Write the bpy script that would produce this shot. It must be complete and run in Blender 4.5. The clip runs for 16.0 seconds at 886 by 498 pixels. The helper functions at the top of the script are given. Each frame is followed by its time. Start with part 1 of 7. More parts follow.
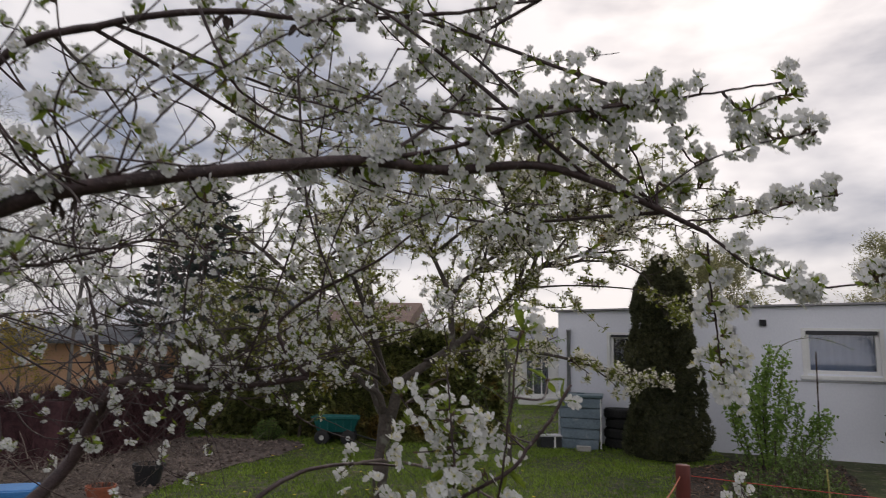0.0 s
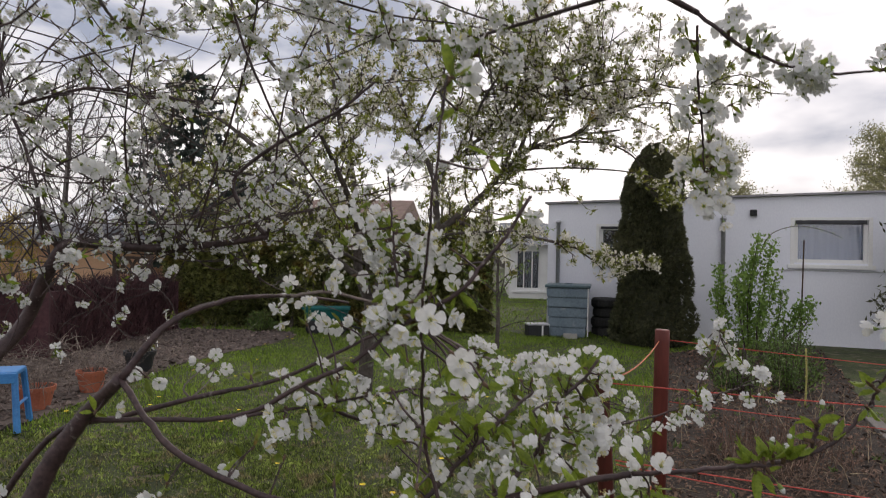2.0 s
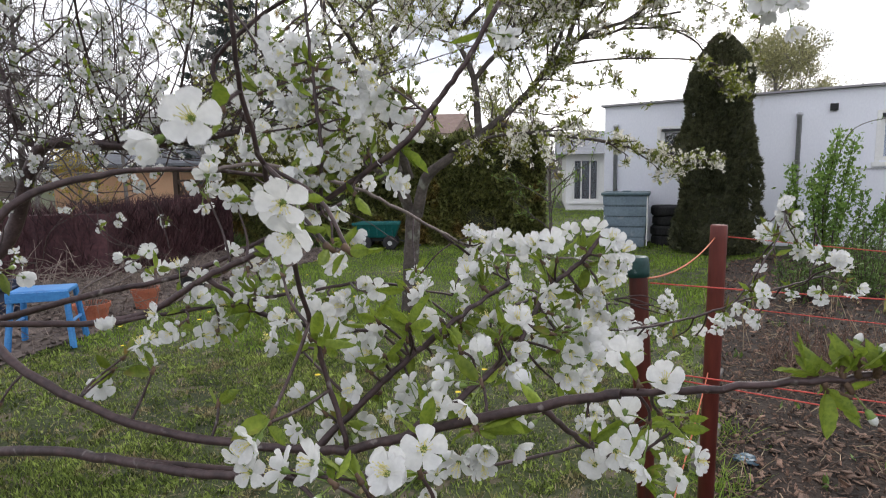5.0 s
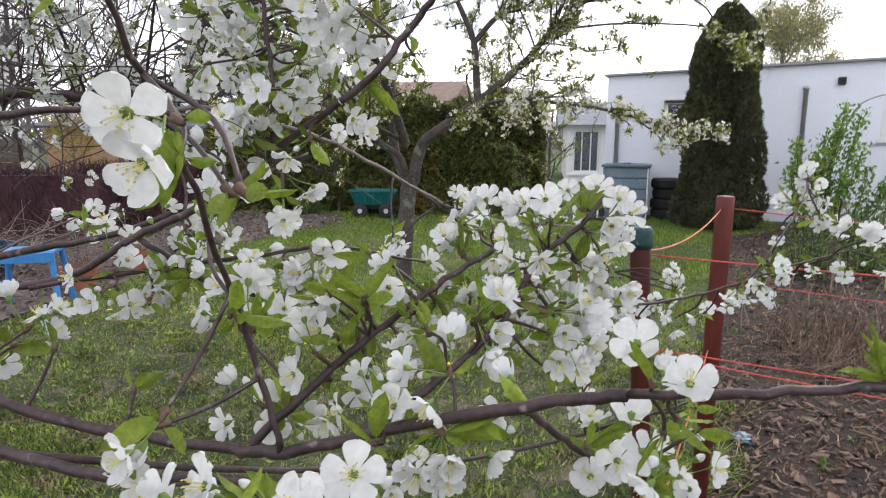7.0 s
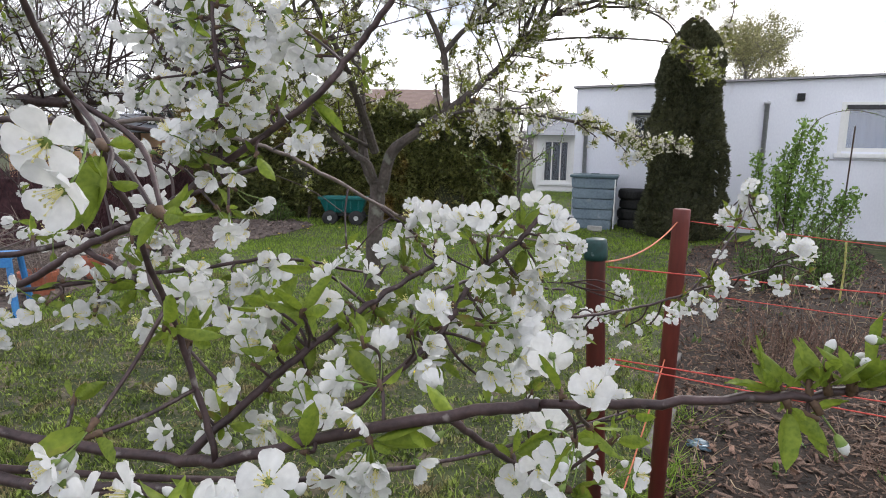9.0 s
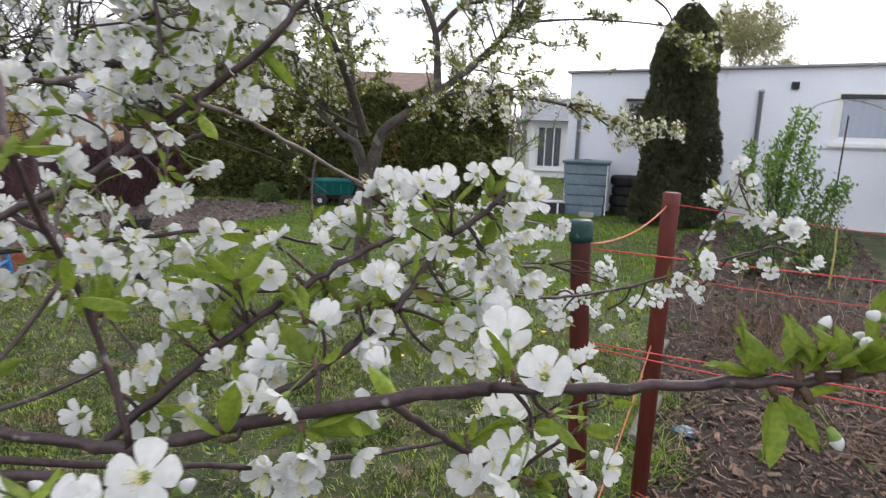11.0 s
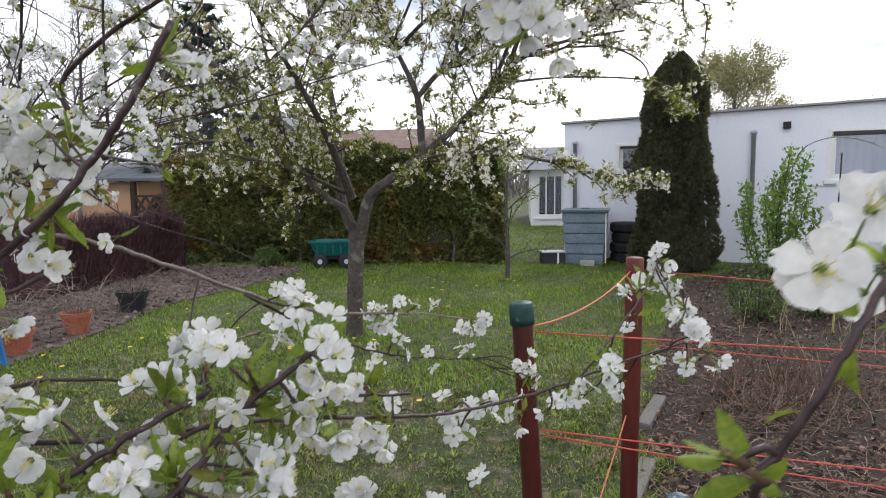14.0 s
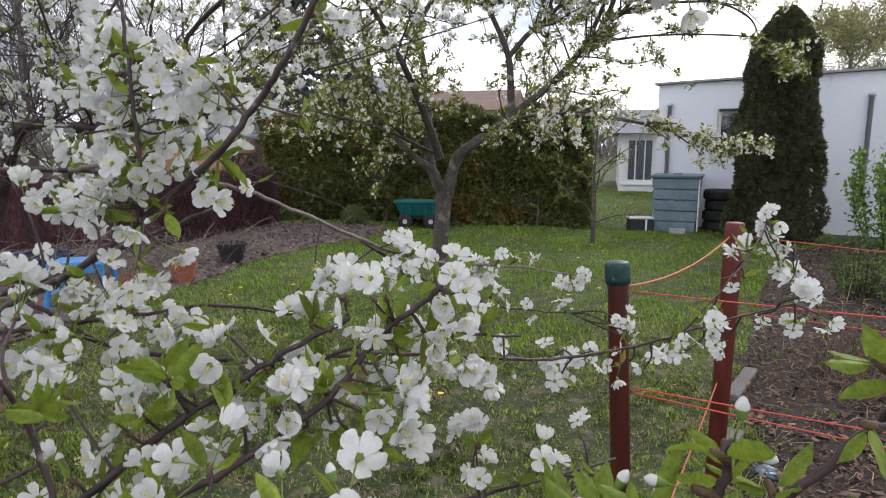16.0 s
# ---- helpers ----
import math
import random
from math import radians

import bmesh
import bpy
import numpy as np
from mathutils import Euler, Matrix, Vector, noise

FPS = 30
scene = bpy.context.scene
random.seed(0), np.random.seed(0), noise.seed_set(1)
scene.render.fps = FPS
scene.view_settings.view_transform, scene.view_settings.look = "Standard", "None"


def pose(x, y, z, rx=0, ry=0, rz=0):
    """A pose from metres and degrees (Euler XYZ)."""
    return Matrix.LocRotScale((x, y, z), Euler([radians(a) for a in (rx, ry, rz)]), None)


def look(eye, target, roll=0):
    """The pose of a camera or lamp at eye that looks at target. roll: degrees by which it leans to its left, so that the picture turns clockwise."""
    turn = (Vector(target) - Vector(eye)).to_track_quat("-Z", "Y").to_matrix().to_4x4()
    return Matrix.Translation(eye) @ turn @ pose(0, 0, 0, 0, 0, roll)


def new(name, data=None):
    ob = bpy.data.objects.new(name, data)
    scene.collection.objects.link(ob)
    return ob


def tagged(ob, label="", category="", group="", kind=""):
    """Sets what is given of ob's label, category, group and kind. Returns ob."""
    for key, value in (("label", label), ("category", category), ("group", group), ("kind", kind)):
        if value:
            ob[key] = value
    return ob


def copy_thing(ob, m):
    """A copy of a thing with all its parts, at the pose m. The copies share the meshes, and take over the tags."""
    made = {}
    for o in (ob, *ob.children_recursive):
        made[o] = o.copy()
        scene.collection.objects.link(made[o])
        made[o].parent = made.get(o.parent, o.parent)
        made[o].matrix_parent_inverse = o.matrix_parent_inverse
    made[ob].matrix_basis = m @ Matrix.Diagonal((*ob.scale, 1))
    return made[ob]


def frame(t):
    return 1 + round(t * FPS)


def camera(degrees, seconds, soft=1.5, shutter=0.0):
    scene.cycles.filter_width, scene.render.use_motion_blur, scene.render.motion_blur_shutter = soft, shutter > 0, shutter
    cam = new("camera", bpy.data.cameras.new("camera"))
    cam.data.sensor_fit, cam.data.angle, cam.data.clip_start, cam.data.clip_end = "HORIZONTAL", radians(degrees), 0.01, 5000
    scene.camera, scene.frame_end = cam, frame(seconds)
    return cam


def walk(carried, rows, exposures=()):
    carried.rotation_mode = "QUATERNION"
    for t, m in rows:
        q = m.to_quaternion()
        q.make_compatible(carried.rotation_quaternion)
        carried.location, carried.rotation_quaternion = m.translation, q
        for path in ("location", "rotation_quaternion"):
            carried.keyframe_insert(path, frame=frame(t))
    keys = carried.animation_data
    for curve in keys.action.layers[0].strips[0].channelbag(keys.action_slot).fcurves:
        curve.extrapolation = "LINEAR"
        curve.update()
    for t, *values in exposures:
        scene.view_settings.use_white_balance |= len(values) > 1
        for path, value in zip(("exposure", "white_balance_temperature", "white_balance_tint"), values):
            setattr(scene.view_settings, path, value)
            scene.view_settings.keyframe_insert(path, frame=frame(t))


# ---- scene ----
cam = camera(70.0, 16.0, 1.0, 0.5)
EXPOSURES = [(0, -0.85, 6740, 13.5), (1.0, -0.64, 6740, 13.5), (1.5, -0.55, 6740, 13.5), (2.5, -0.34, 6740, 13), (3.5, -0.17, 6600, 11.5), (4.5, 0.04, 6450, 11), (7, 0.5, 6330, 11.5), (8.5, 0.36, 6330, 11.5), (11, 0.42, 6330, 11.5), (12.5, 0.68, 6330, 11.5), (13.5, 0.55, 6330, 11.5), (14.5, 0.11, 6330, 11.5), (16, 0.22, 6330, 11.5)]
PATH = [
    (0, (0.216, 0.176, 1.602), (0.045, 2.142, 1.923), 1.5),
    (0.5, (0.224, 0.238, 1.557), (0.122, 2.216, 1.837), 1.7),
    (1, (0.236, 0.298, 1.519), (0.147, 2.289, 1.684), 1.6),
    (1.5, (0.259, 0.333, 1.491), (0.173, 2.329, 1.583), 1.8),
    (2, (0.288, 0.361, 1.461), (0.142, 2.356, 1.471), 1.1),
    (2.5, (0.329, 0.376, 1.44), (0.207, 2.372, 1.41), 0.7),
    (3, (0.366, 0.369, 1.424), (0.239, 2.363, 1.33), -0.5),
    (3.5, (0.386, 0.43, 1.409), (0.283, 2.425, 1.305), -0.4),
    (4, (0.385, 0.545, 1.406), (0.125, 2.524, 1.282), -0.3),
    (4.5, (0.402, 0.62, 1.388), (0.107, 2.59, 1.211), -0.4),
    (4.7, (0.403, 0.629, 1.382), (0.08, 2.592, 1.174), -0.9),
    (6.8, (0.406, 0.76, 1.351), (0.079, 2.699, 0.983), -0.6),
    (7, (0.408, 0.76, 1.35), (0.089, 2.703, 1.003), 0.3),
    (7.5, (0.416, 0.749, 1.354), (0.112, 2.699, 1.029), 1.2),
    (8, (0.424, 0.745, 1.36), (0.145, 2.699, 1.032), 0.7),
    (8.5, (0.43, 0.745, 1.359), (0.192, 2.705, 1.036), 1.1),
    (8.7, (0.434, 0.745, 1.361), (0.203, 2.705, 1.039), 1.1),
    (10.8, (0.452, 0.784, 1.339), (0.207, 2.738, 0.99), 2.4),
    (11, (0.461, 0.797, 1.339), (0.256, 2.752, 0.971), 2.1),
    (11.5, (0.468, 0.817, 1.331), (0.287, 2.756, 0.876), 1.3),
    (12, (0.48, 0.84, 1.326), (0.337, 2.776, 0.845), 1.0),
    (12.5, (0.503, 0.857, 1.332), (0.372, 2.799, 0.873), 0.0),
    (13, (0.537, 0.864, 1.354), (0.376, 2.818, 0.958), -0.3),
    (13.5, (0.582, 0.865, 1.391), (0.321, 2.826, 1.1), -0.5),
    (14, (0.625, 0.86, 1.42), (0.381, 2.834, 1.209), -0.8),
    (14.5, (0.647, 0.846, 1.442), (0.341, 2.814, 1.252), -2.6),
    (15, (0.617, 0.854, 1.422), (0.139, 2.781, 1.182), -0.7),
    (15.5, (0.605, 0.835, 1.416), (0.095, 2.747, 1.128), -1.4),
    (16, (0.594, 0.812, 1.409), (0.102, 2.723, 1.084), 0.0),
]
walk(cam, [(t, look(eye, target, roll)) for t, eye, target, roll in PATH], EXPOSURES)

# ---- light ----
SUN_EL, SUN_AZ = 38.0, 20.0
world = bpy.data.worlds.new("sky")
scene.world = world
world.use_nodes = True
wn, wl = world.node_tree.nodes, world.node_tree.links
wn.clear()
w_out = wn.new("ShaderNodeOutputWorld")
w_bg = wn.new("ShaderNodeBackground")
w_sky = wn.new("ShaderNodeTexSky")
w_sky.sky_type, w_sky.sun_disc = "NISHITA", False
w_sky.sun_elevation, w_sky.sun_rotation = radians(SUN_EL), radians(SUN_AZ)
w_sky.dust_density = 3.0
w_co = wn.new("ShaderNodeTexCoord")
w_map = wn.new("ShaderNodeMapping")
w_map.inputs["Scale"].default_value = (1.0, 1.0, 2.6)
w_map.inputs["Location"].default_value = (0.75, 0.2, 1.1)
w_noise = wn.new("ShaderNodeTexNoise")
w_noise.inputs["Scale"].default_value, w_noise.inputs["Detail"].default_value = 3.1, 7.0
w_ramp = wn.new("ShaderNodeValToRGB")
w_ramp.color_ramp.elements[0].position, w_ramp.color_ramp.elements[0].color = 0.36, (5.4, 6.1, 7.8, 1)
w_ramp.color_ramp.elements[1].position, w_ramp.color_ramp.elements[1].color = 0.575, (18.2, 18.0, 18.4, 1)
w_mix = wn.new("ShaderNodeMix")
w_mix.data_type = "RGBA"
w_mix.inputs[0].default_value = 0.82
w_bg.inputs["Strength"].default_value = 0.1
wl.new(w_co.outputs["Generated"], w_map.inputs["Vector"])
wl.new(w_map.outputs["Vector"], w_noise.inputs["Vector"])
wl.new(w_noise.outputs["Fac"], w_ramp.inputs["Fac"])
wl.new(w_sky.outputs["Color"], w_mix.inputs[6])
wl.new(w_ramp.outputs["Color"], w_mix.inputs[7])
wl.new(w_mix.outputs[2], w_bg.inputs["Color"])
wl.new(w_bg.outputs["Background"], w_out.inputs["Surface"])

sun_data = bpy.data.lights.new("sun", "SUN")
sun_data.energy, sun_data.angle, sun_data.color = 1.2, radians(14), (1.0, 0.95, 0.88)
sun = new("sun", sun_data)
az, el = radians(SUN_AZ), radians(SUN_EL)
sun_way = Vector((math.sin(az) * math.cos(el), math.cos(az) * math.cos(el), math.sin(el)))
sun.matrix_world = look(sun_way * 30, (0, 0, 0))


# ---- materials ----
def material(name, dark, light, rough=0.7, scale=8.0, fine=60.0, bump=0.3, bump_size=0.01, glow_through=0.0, metal=0.0,
             random_per="", spread=0.25, stretch=(1, 1, 1), spec=0.4, worn=None, coord="Object"):
    """Two tones mixed by coarse and fine noise, with relief; glow_through lets light through thin leaves and petals."""
    m = bpy.data.materials.new(name)
    m.use_nodes = True
    n, l = m.node_tree.nodes, m.node_tree.links
    bsdf, out = n["Principled BSDF"], n["Material Output"]
    co, mp = n.new("ShaderNodeTexCoord"), n.new("ShaderNodeMapping")
    mp.inputs["Scale"].default_value = stretch
    l.new(co.outputs[coord], mp.inputs["Vector"])
    a, b = n.new("ShaderNodeTexNoise"), n.new("ShaderNodeTexNoise")
    a.inputs["Scale"].default_value, a.inputs["Detail"].default_value = scale, 5
    b.inputs["Scale"].default_value, b.inputs["Detail"].default_value = fine, 4
    for t in (a, b):
        l.new(mp.outputs["Vector"], t.inputs["Vector"])
    add = n.new("ShaderNodeMath")
    add.operation, add.inputs[1].default_value = "MULTIPLY_ADD", 0.5
    half = n.new("ShaderNodeMath")
    half.operation, half.inputs[1].default_value = "MULTIPLY", 0.5
    l.new(b.outputs["Fac"], half.inputs[0])
    l.new(a.outputs["Fac"], add.inputs[0])
    l.new(half.outputs[0], add.inputs[2])
    ramp = n.new("ShaderNodeValToRGB")
    ramp.color_ramp.elements[0].position, ramp.color_ramp.elements[0].color = 0.34, (*dark, 1)
    ramp.color_ramp.elements[1].position, ramp.color_ramp.elements[1].color = 0.66, (*light, 1)
    l.new(add.outputs[0], ramp.inputs["Fac"])
    colour = ramp.outputs["Color"]
    if worn:
        wt = n.new("ShaderNodeTexNoise")
        wt.inputs["Scale"].default_value, wt.inputs["Detail"].default_value = worn[1], 8
        l.new(mp.outputs["Vector"], wt.inputs["Vector"])
        wr = n.new("ShaderNodeValToRGB")
        wr.color_ramp.elements[0].position, wr.color_ramp.elements[1].position = worn[2], worn[2] + 0.09
        l.new(wt.outputs["Fac"], wr.inputs["Fac"])
        wm = n.new("ShaderNodeMix")
        wm.data_type = "RGBA"
        l.new(wr.outputs["Color"], wm.inputs[0])
        l.new(colour, wm.inputs[6])
        wm.inputs[7].default_value = (*worn[0], 1)
        colour = wm.outputs[2]
    if random_per:
        rnd = n.new("ShaderNodeNewGeometry" if random_per == "island" else "ShaderNodeObjectInfo")
        hsv = n.new("ShaderNodeHueSaturation")
        mr = n.new("ShaderNodeMapRange")
        mr.inputs["To Min"].default_value, mr.inputs["To Max"].default_value = 1 - spread, 1 + spread
        l.new(rnd.outputs["Random Per Island" if random_per == "island" else "Random"], mr.inputs["Value"])
        l.new(mr.outputs["Result"], hsv.inputs["Value"])
        l.new(colour, hsv.inputs["Color"])
        colour = hsv.outputs["Color"]
    l.new(colour, bsdf.inputs["Base Color"])
    bsdf.inputs["Roughness"].default_value, bsdf.inputs["Metallic"].default_value = rough, metal
    bsdf.inputs["Specular IOR Level"].default_value = spec
    if bump:
        bp = n.new("ShaderNodeBump")
        bp.inputs["Strength"].default_value, bp.inputs["Distance"].default_value = bump, bump_size
        l.new(add.outputs[0], bp.inputs["Height"])
        l.new(bp.outputs["Normal"], bsdf.inputs["Normal"])
    if glow_through:
        tr, mx = n.new("ShaderNodeBsdfTranslucent"), n.new("ShaderNodeMixShader")
        l.new(colour, tr.inputs["Color"])
        mx.inputs[0].default_value = glow_through
        l.new(bsdf.outputs["BSDF"], mx.inputs[1])
        l.new(tr.outputs["BSDF"], mx.inputs[2])
        l.new(mx.outputs["Shader"], out.inputs["Surface"])
    return m


PETAL = material("petal", (0.68, 0.68, 0.675), (0.83, 0.828, 0.82), 0.6, 40, 300, 0.15, 0.0008, 0.4, random_per="island", spread=0.06, spec=0.25)
PETAL_FAR = material("petal_far", (0.72, 0.69, 0.6), (0.9, 0.87, 0.8), 0.7, 3, 40, 0, 0.01, 0.38, random_per="island", spread=0.16, spec=0.2)
STAMEN = material("stamen", (0.66, 0.6, 0.2), (0.8, 0.74, 0.36), 0.7, 90, 400, 0, 0.001, 0.2)
STALK = material("stalk", (0.12, 0.2, 0.04), (0.24, 0.31, 0.08), 0.6, 60, 300, 0, 0.001, 0.15, random_per="island", spread=0.25)
LEAF = material("young_leaf", (0.105, 0.16, 0.02), (0.26, 0.325, 0.042), 0.55, 50, 260, 0.35, 0.001, 0.38, random_per="island", spread=0.4, spec=0.25, worn=((0.22, 0.15, 0.05), 28, 0.6))
LEAF_FAR = material("bronze_leaf", (0.12, 0.152, 0.026), (0.33, 0.35, 0.068), 0.5, 2, 30, 0, 0.01, 0.38, random_per="island", spread=0.45, worn=((0.34, 0.22, 0.07), 3, 0.62))
WITHERED = material("withered_leaf", (0.022, 0.014, 0.012), (0.07, 0.045, 0.035), 0.8, 40, 200, 0.4, 0.002)
BUD_SCALE = material("bud_scale", (0.06, 0.035, 0.022), (0.14, 0.085, 0.05), 0.7, 90, 400, 0.3, 0.001)
BARK = material("cherry_bark", (0.02, 0.011, 0.012), (0.08, 0.048, 0.048), 0.5, 30, 160, 0.9, 0.002, stretch=(1, 1, 1), worn=((0.19, 0.165, 0.155), 70, 0.63))
BARK_OLD = material("old_bark", (0.042, 0.034, 0.031), (0.135, 0.112, 0.1), 0.85, 6, 40, 0.9, 0.02, worn=((0.2, 0.2, 0.17), 9, 0.6))
BARK_GREY = material("grey_brown_bark", (0.045, 0.038, 0.034), (0.13, 0.112, 0.1), 0.85, 3, 25, 0.6, 0.02)
BARK_PALE = material("pale_bark", (0.11, 0.1, 0.092), (0.23, 0.21, 0.195), 0.85, 3, 25, 0.6, 0.02)
GRASS_GROUND = material("lawn_soil", (0.014, 0.019, 0.007), (0.07, 0.088, 0.026), 0.9, 2.5, 40, 1.0, 0.025, worn=((0.125, 0.102, 0.068), 6.5, 0.55))
GRASS = material("grass", (0.12, 0.198, 0.026), (0.275, 0.385, 0.064), 0.7, 0.9, 14, 0, 0.01, 0.3, random_per="island", spread=0.45, spec=0.2, worn=((0.22, 0.21, 0.08), 2.6, 0.6))
TURF = material("thin_mossy_turf", (0.045, 0.075, 0.015), (0.31, 0.38, 0.094), 0.75, 2.5, 22, 0, 0.01, 0.3, random_per="island", spread=0.7, spec=0.15, worn=((0.26, 0.215, 0.115), 4.5, 0.55))
MULCH = material("mulch_soil", (0.011, 0.008, 0.006), (0.048, 0.033, 0.024), 0.95, 5, 50, 1.0, 0.03)
SHRED = material("wood_shred", (0.06, 0.036, 0.026), (0.26, 0.18, 0.13), 0.85, 30, 160, 0.3, 0.003, random_per="island", spread=0.4)
CHIP = material("bark_chip", (0.024, 0.014, 0.01), (0.225, 0.138, 0.096), 0.8, 25, 140, 0.5, 0.004, random_per="island", spread=0.95)
CHIP_ONE = material("bark_chip_near", (0.028, 0.017, 0.013), (0.225, 0.145, 0.104), 0.85, 25, 140, 0.5, 0.004, random_per="object", spread=0.75)
SOIL = material("bare_soil", (0.044, 0.034, 0.029), (0.15, 0.116, 0.1), 0.95, 2.2, 30, 0.9, 0.04)
STRAW = material("dry_stem", (0.2, 0.145, 0.09), (0.42, 0.34, 0.22), 0.8, 20, 120, 0, 0.01, random_per="island", spread=0.3)
DRY_STALK = material("brown_dry_stalk", (0.07, 0.04, 0.03), (0.2, 0.125, 0.09), 0.85, 20, 120, 0, 0.01, random_per="island", spread=0.45)
STRAW_GREY = material("grey_dry_stem", (0.09, 0.07, 0.06), (0.24, 0.195, 0.165), 0.85, 20, 120, 0, 0.01, random_per="island", spread=0.4)
RENDER = material("house_render", (0.76, 0.775, 0.845), (0.845, 0.86, 0.92), 0.85, 0.7, 40, 0.12, 0.004, stretch=(1, 1, 0.55), worn=((0.6, 0.59, 0.6), 1.3, 0.64))
WHITE = material("white_frame", (0.74, 0.74, 0.73), (0.84, 0.84, 0.83), 0.45, 2, 30, 0.1, 0.003)
FELT = material("roof_edge", (0.22, 0.215, 0.225), (0.38, 0.37, 0.385), 0.8, 2, 30, 0.3, 0.01)
PIPE = material("grey_pipe", (0.42, 0.42, 0.45), (0.6, 0.6, 0.63), 0.55, 3, 30, 0.2, 0.004)
DARK = material("dark_plastic", (0.012, 0.013, 0.016), (0.035, 0.036, 0.04), 0.55, 5, 60, 0.2, 0.004)
RUBBER = material("tyre_rubber", (0.012, 0.012, 0.013), (0.035, 0.035, 0.036), 0.8, 8, 60, 0.5, 0.006)
BIN = material("blue_grey_plastic", (0.12, 0.165, 0.21), (0.21, 0.27, 0.32), 0.5, 3, 30, 0.2, 0.004, worn=((0.33, 0.36, 0.38), 4, 0.64))
LID = material("bin_lid", (0.06, 0.1, 0.12), (0.12, 0.17, 0.19), 0.4, 3, 30, 0.2, 0.004)
CART = material("green_plastic", (0.0, 0.075, 0.075), (0.008, 0.135, 0.13), 0.42, 4, 40, 0.15, 0.004)
METAL = material("wheel_hub", (0.45, 0.45, 0.45), (0.6, 0.6, 0.6), 0.5, 6, 60, 0.2, 0.003)
POST_RED = material("red_painted_post", (0.045, 0.011, 0.01), (0.12, 0.025, 0.019), 0.38, 4, 50, 0.5, 0.003, stretch=(1, 1, 0.18), worn=((0.035, 0.016, 0.016), 11, 0.5))
POST_RUST = material("rust_red_post", (0.085, 0.017, 0.013), (0.165, 0.036, 0.026), 0.55, 4, 50, 0.5, 0.003, stretch=(1, 1, 0.18), worn=((0.08, 0.022, 0.018), 9, 0.55))
CAP = material("green_cap", (0.008, 0.03, 0.03), (0.02, 0.07, 0.065), 0.42, 10, 90, 0.2, 0.002, worn=((0.22, 0.27, 0.28), 30, 0.66))
ROPE = material("red_orange_cord", (0.4, 0.04, 0.03), (0.6, 0.095, 0.07), 0.6, 80, 600, 0.5, 0.001)
ROPE_PALE = material("faded_orange_cord", (0.45, 0.11, 0.055), (0.62, 0.22, 0.12), 0.6, 80, 600, 0.5, 0.001)
TERRACOTTA = material("terracotta", (0.3, 0.085, 0.045), (0.45, 0.15, 0.085), 0.8, 6, 60, 0.3, 0.004, worn=((0.5, 0.33, 0.25), 7, 0.64))
BLUE = material("blue_plastic", (0.03, 0.15, 0.4), (0.06, 0.25, 0.55), 0.42, 5, 60, 0.15, 0.003, worn=((0.2, 0.36, 0.55), 8, 0.64))
BAMBOO = material("yellow_cane", (0.3, 0.28, 0.08), (0.44, 0.4, 0.14), 0.5, 12, 90, 0.2, 0.003)
SLAB = material("paving_slab", (0.085, 0.077, 0.07), (0.17, 0.155, 0.143), 0.85, 4, 60, 0.4, 0.006, random_per="object", spread=0.12)
TWIG_PALE = material("pale_twig", (0.11, 0.085, 0.075), (0.26, 0.21, 0.19), 0.6, 40, 200, 0.5, 0.001)
CLOD = material("soil_clod", (0.045, 0.034, 0.029), (0.2, 0.156, 0.136), 0.95, 20, 120, 0.5, 0.004, random_per="island", spread=0.5)
NAVY = material("navy_plastic", (0.008, 0.014, 0.035), (0.02, 0.03, 0.07), 0.4, 6, 60, 0.2, 0.003)
BRICK = material("pale_block", (0.28, 0.27, 0.255), (0.42, 0.41, 0.39), 0.85, 9, 80, 0.4, 0.004)
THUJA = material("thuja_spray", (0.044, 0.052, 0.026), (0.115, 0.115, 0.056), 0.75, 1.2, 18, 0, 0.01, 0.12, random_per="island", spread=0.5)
# darker copy of the thuja green: shade between sprays, put into the colour
CONIFER_SHADE = material("conifer_shade_core", (0.026, 0.03, 0.016), (0.065, 0.066, 0.034), 0.9, 4, 30, 0.5, 0.03)
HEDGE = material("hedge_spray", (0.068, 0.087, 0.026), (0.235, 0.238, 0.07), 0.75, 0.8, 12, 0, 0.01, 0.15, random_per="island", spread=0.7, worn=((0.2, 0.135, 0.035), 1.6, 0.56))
SPRUCE = material("spruce_needles", (0.032, 0.05, 0.045), (0.095, 0.12, 0.105), 0.8, 1, 10, 0, 0.01, 0.1, random_per="island", spread=0.4)
BARBERRY = material("red_brown_twigs", (0.03, 0.013, 0.016), (0.085, 0.037, 0.041), 0.85, 2, 20, 0, 0.01, random_per="island", spread=0.5)
SHRUB = material("shrub_leaf", (0.1, 0.195, 0.034), (0.28, 0.41, 0.09), 0.5, 2, 20, 0, 0.01, 0.35, random_per="island", spread=0.35)
LOW_LEAF = material("low_bush_leaf", (0.05, 0.1, 0.022), (0.15, 0.22, 0.05), 0.5, 3, 20, 0, 0.01, 0.25, random_per="island", spread=0.45)
BUDDING = material("budding_leaf", (0.22, 0.22, 0.09), (0.42, 0.4, 0.2), 0.7, 1, 10, 0, 0.01, 0.3, random_per="island", spread=0.35)
FORSYTHIA = material("yellow_foliage", (0.35, 0.26, 0.03), (0.6, 0.46, 0.06), 0.7, 2, 20, 0, 0.01, 0.3, random_per="island", spread=0.3)
ORANGE_WALL = material("orange_wall", (0.68, 0.4, 0.24), (0.8, 0.52, 0.34), 0.85, 1, 20, 0.2, 0.01)
CREAM_WALL = material("cream_wall", (0.6, 0.54, 0.43), (0.74, 0.68, 0.56), 0.85, 1, 20, 0.2, 0.01)
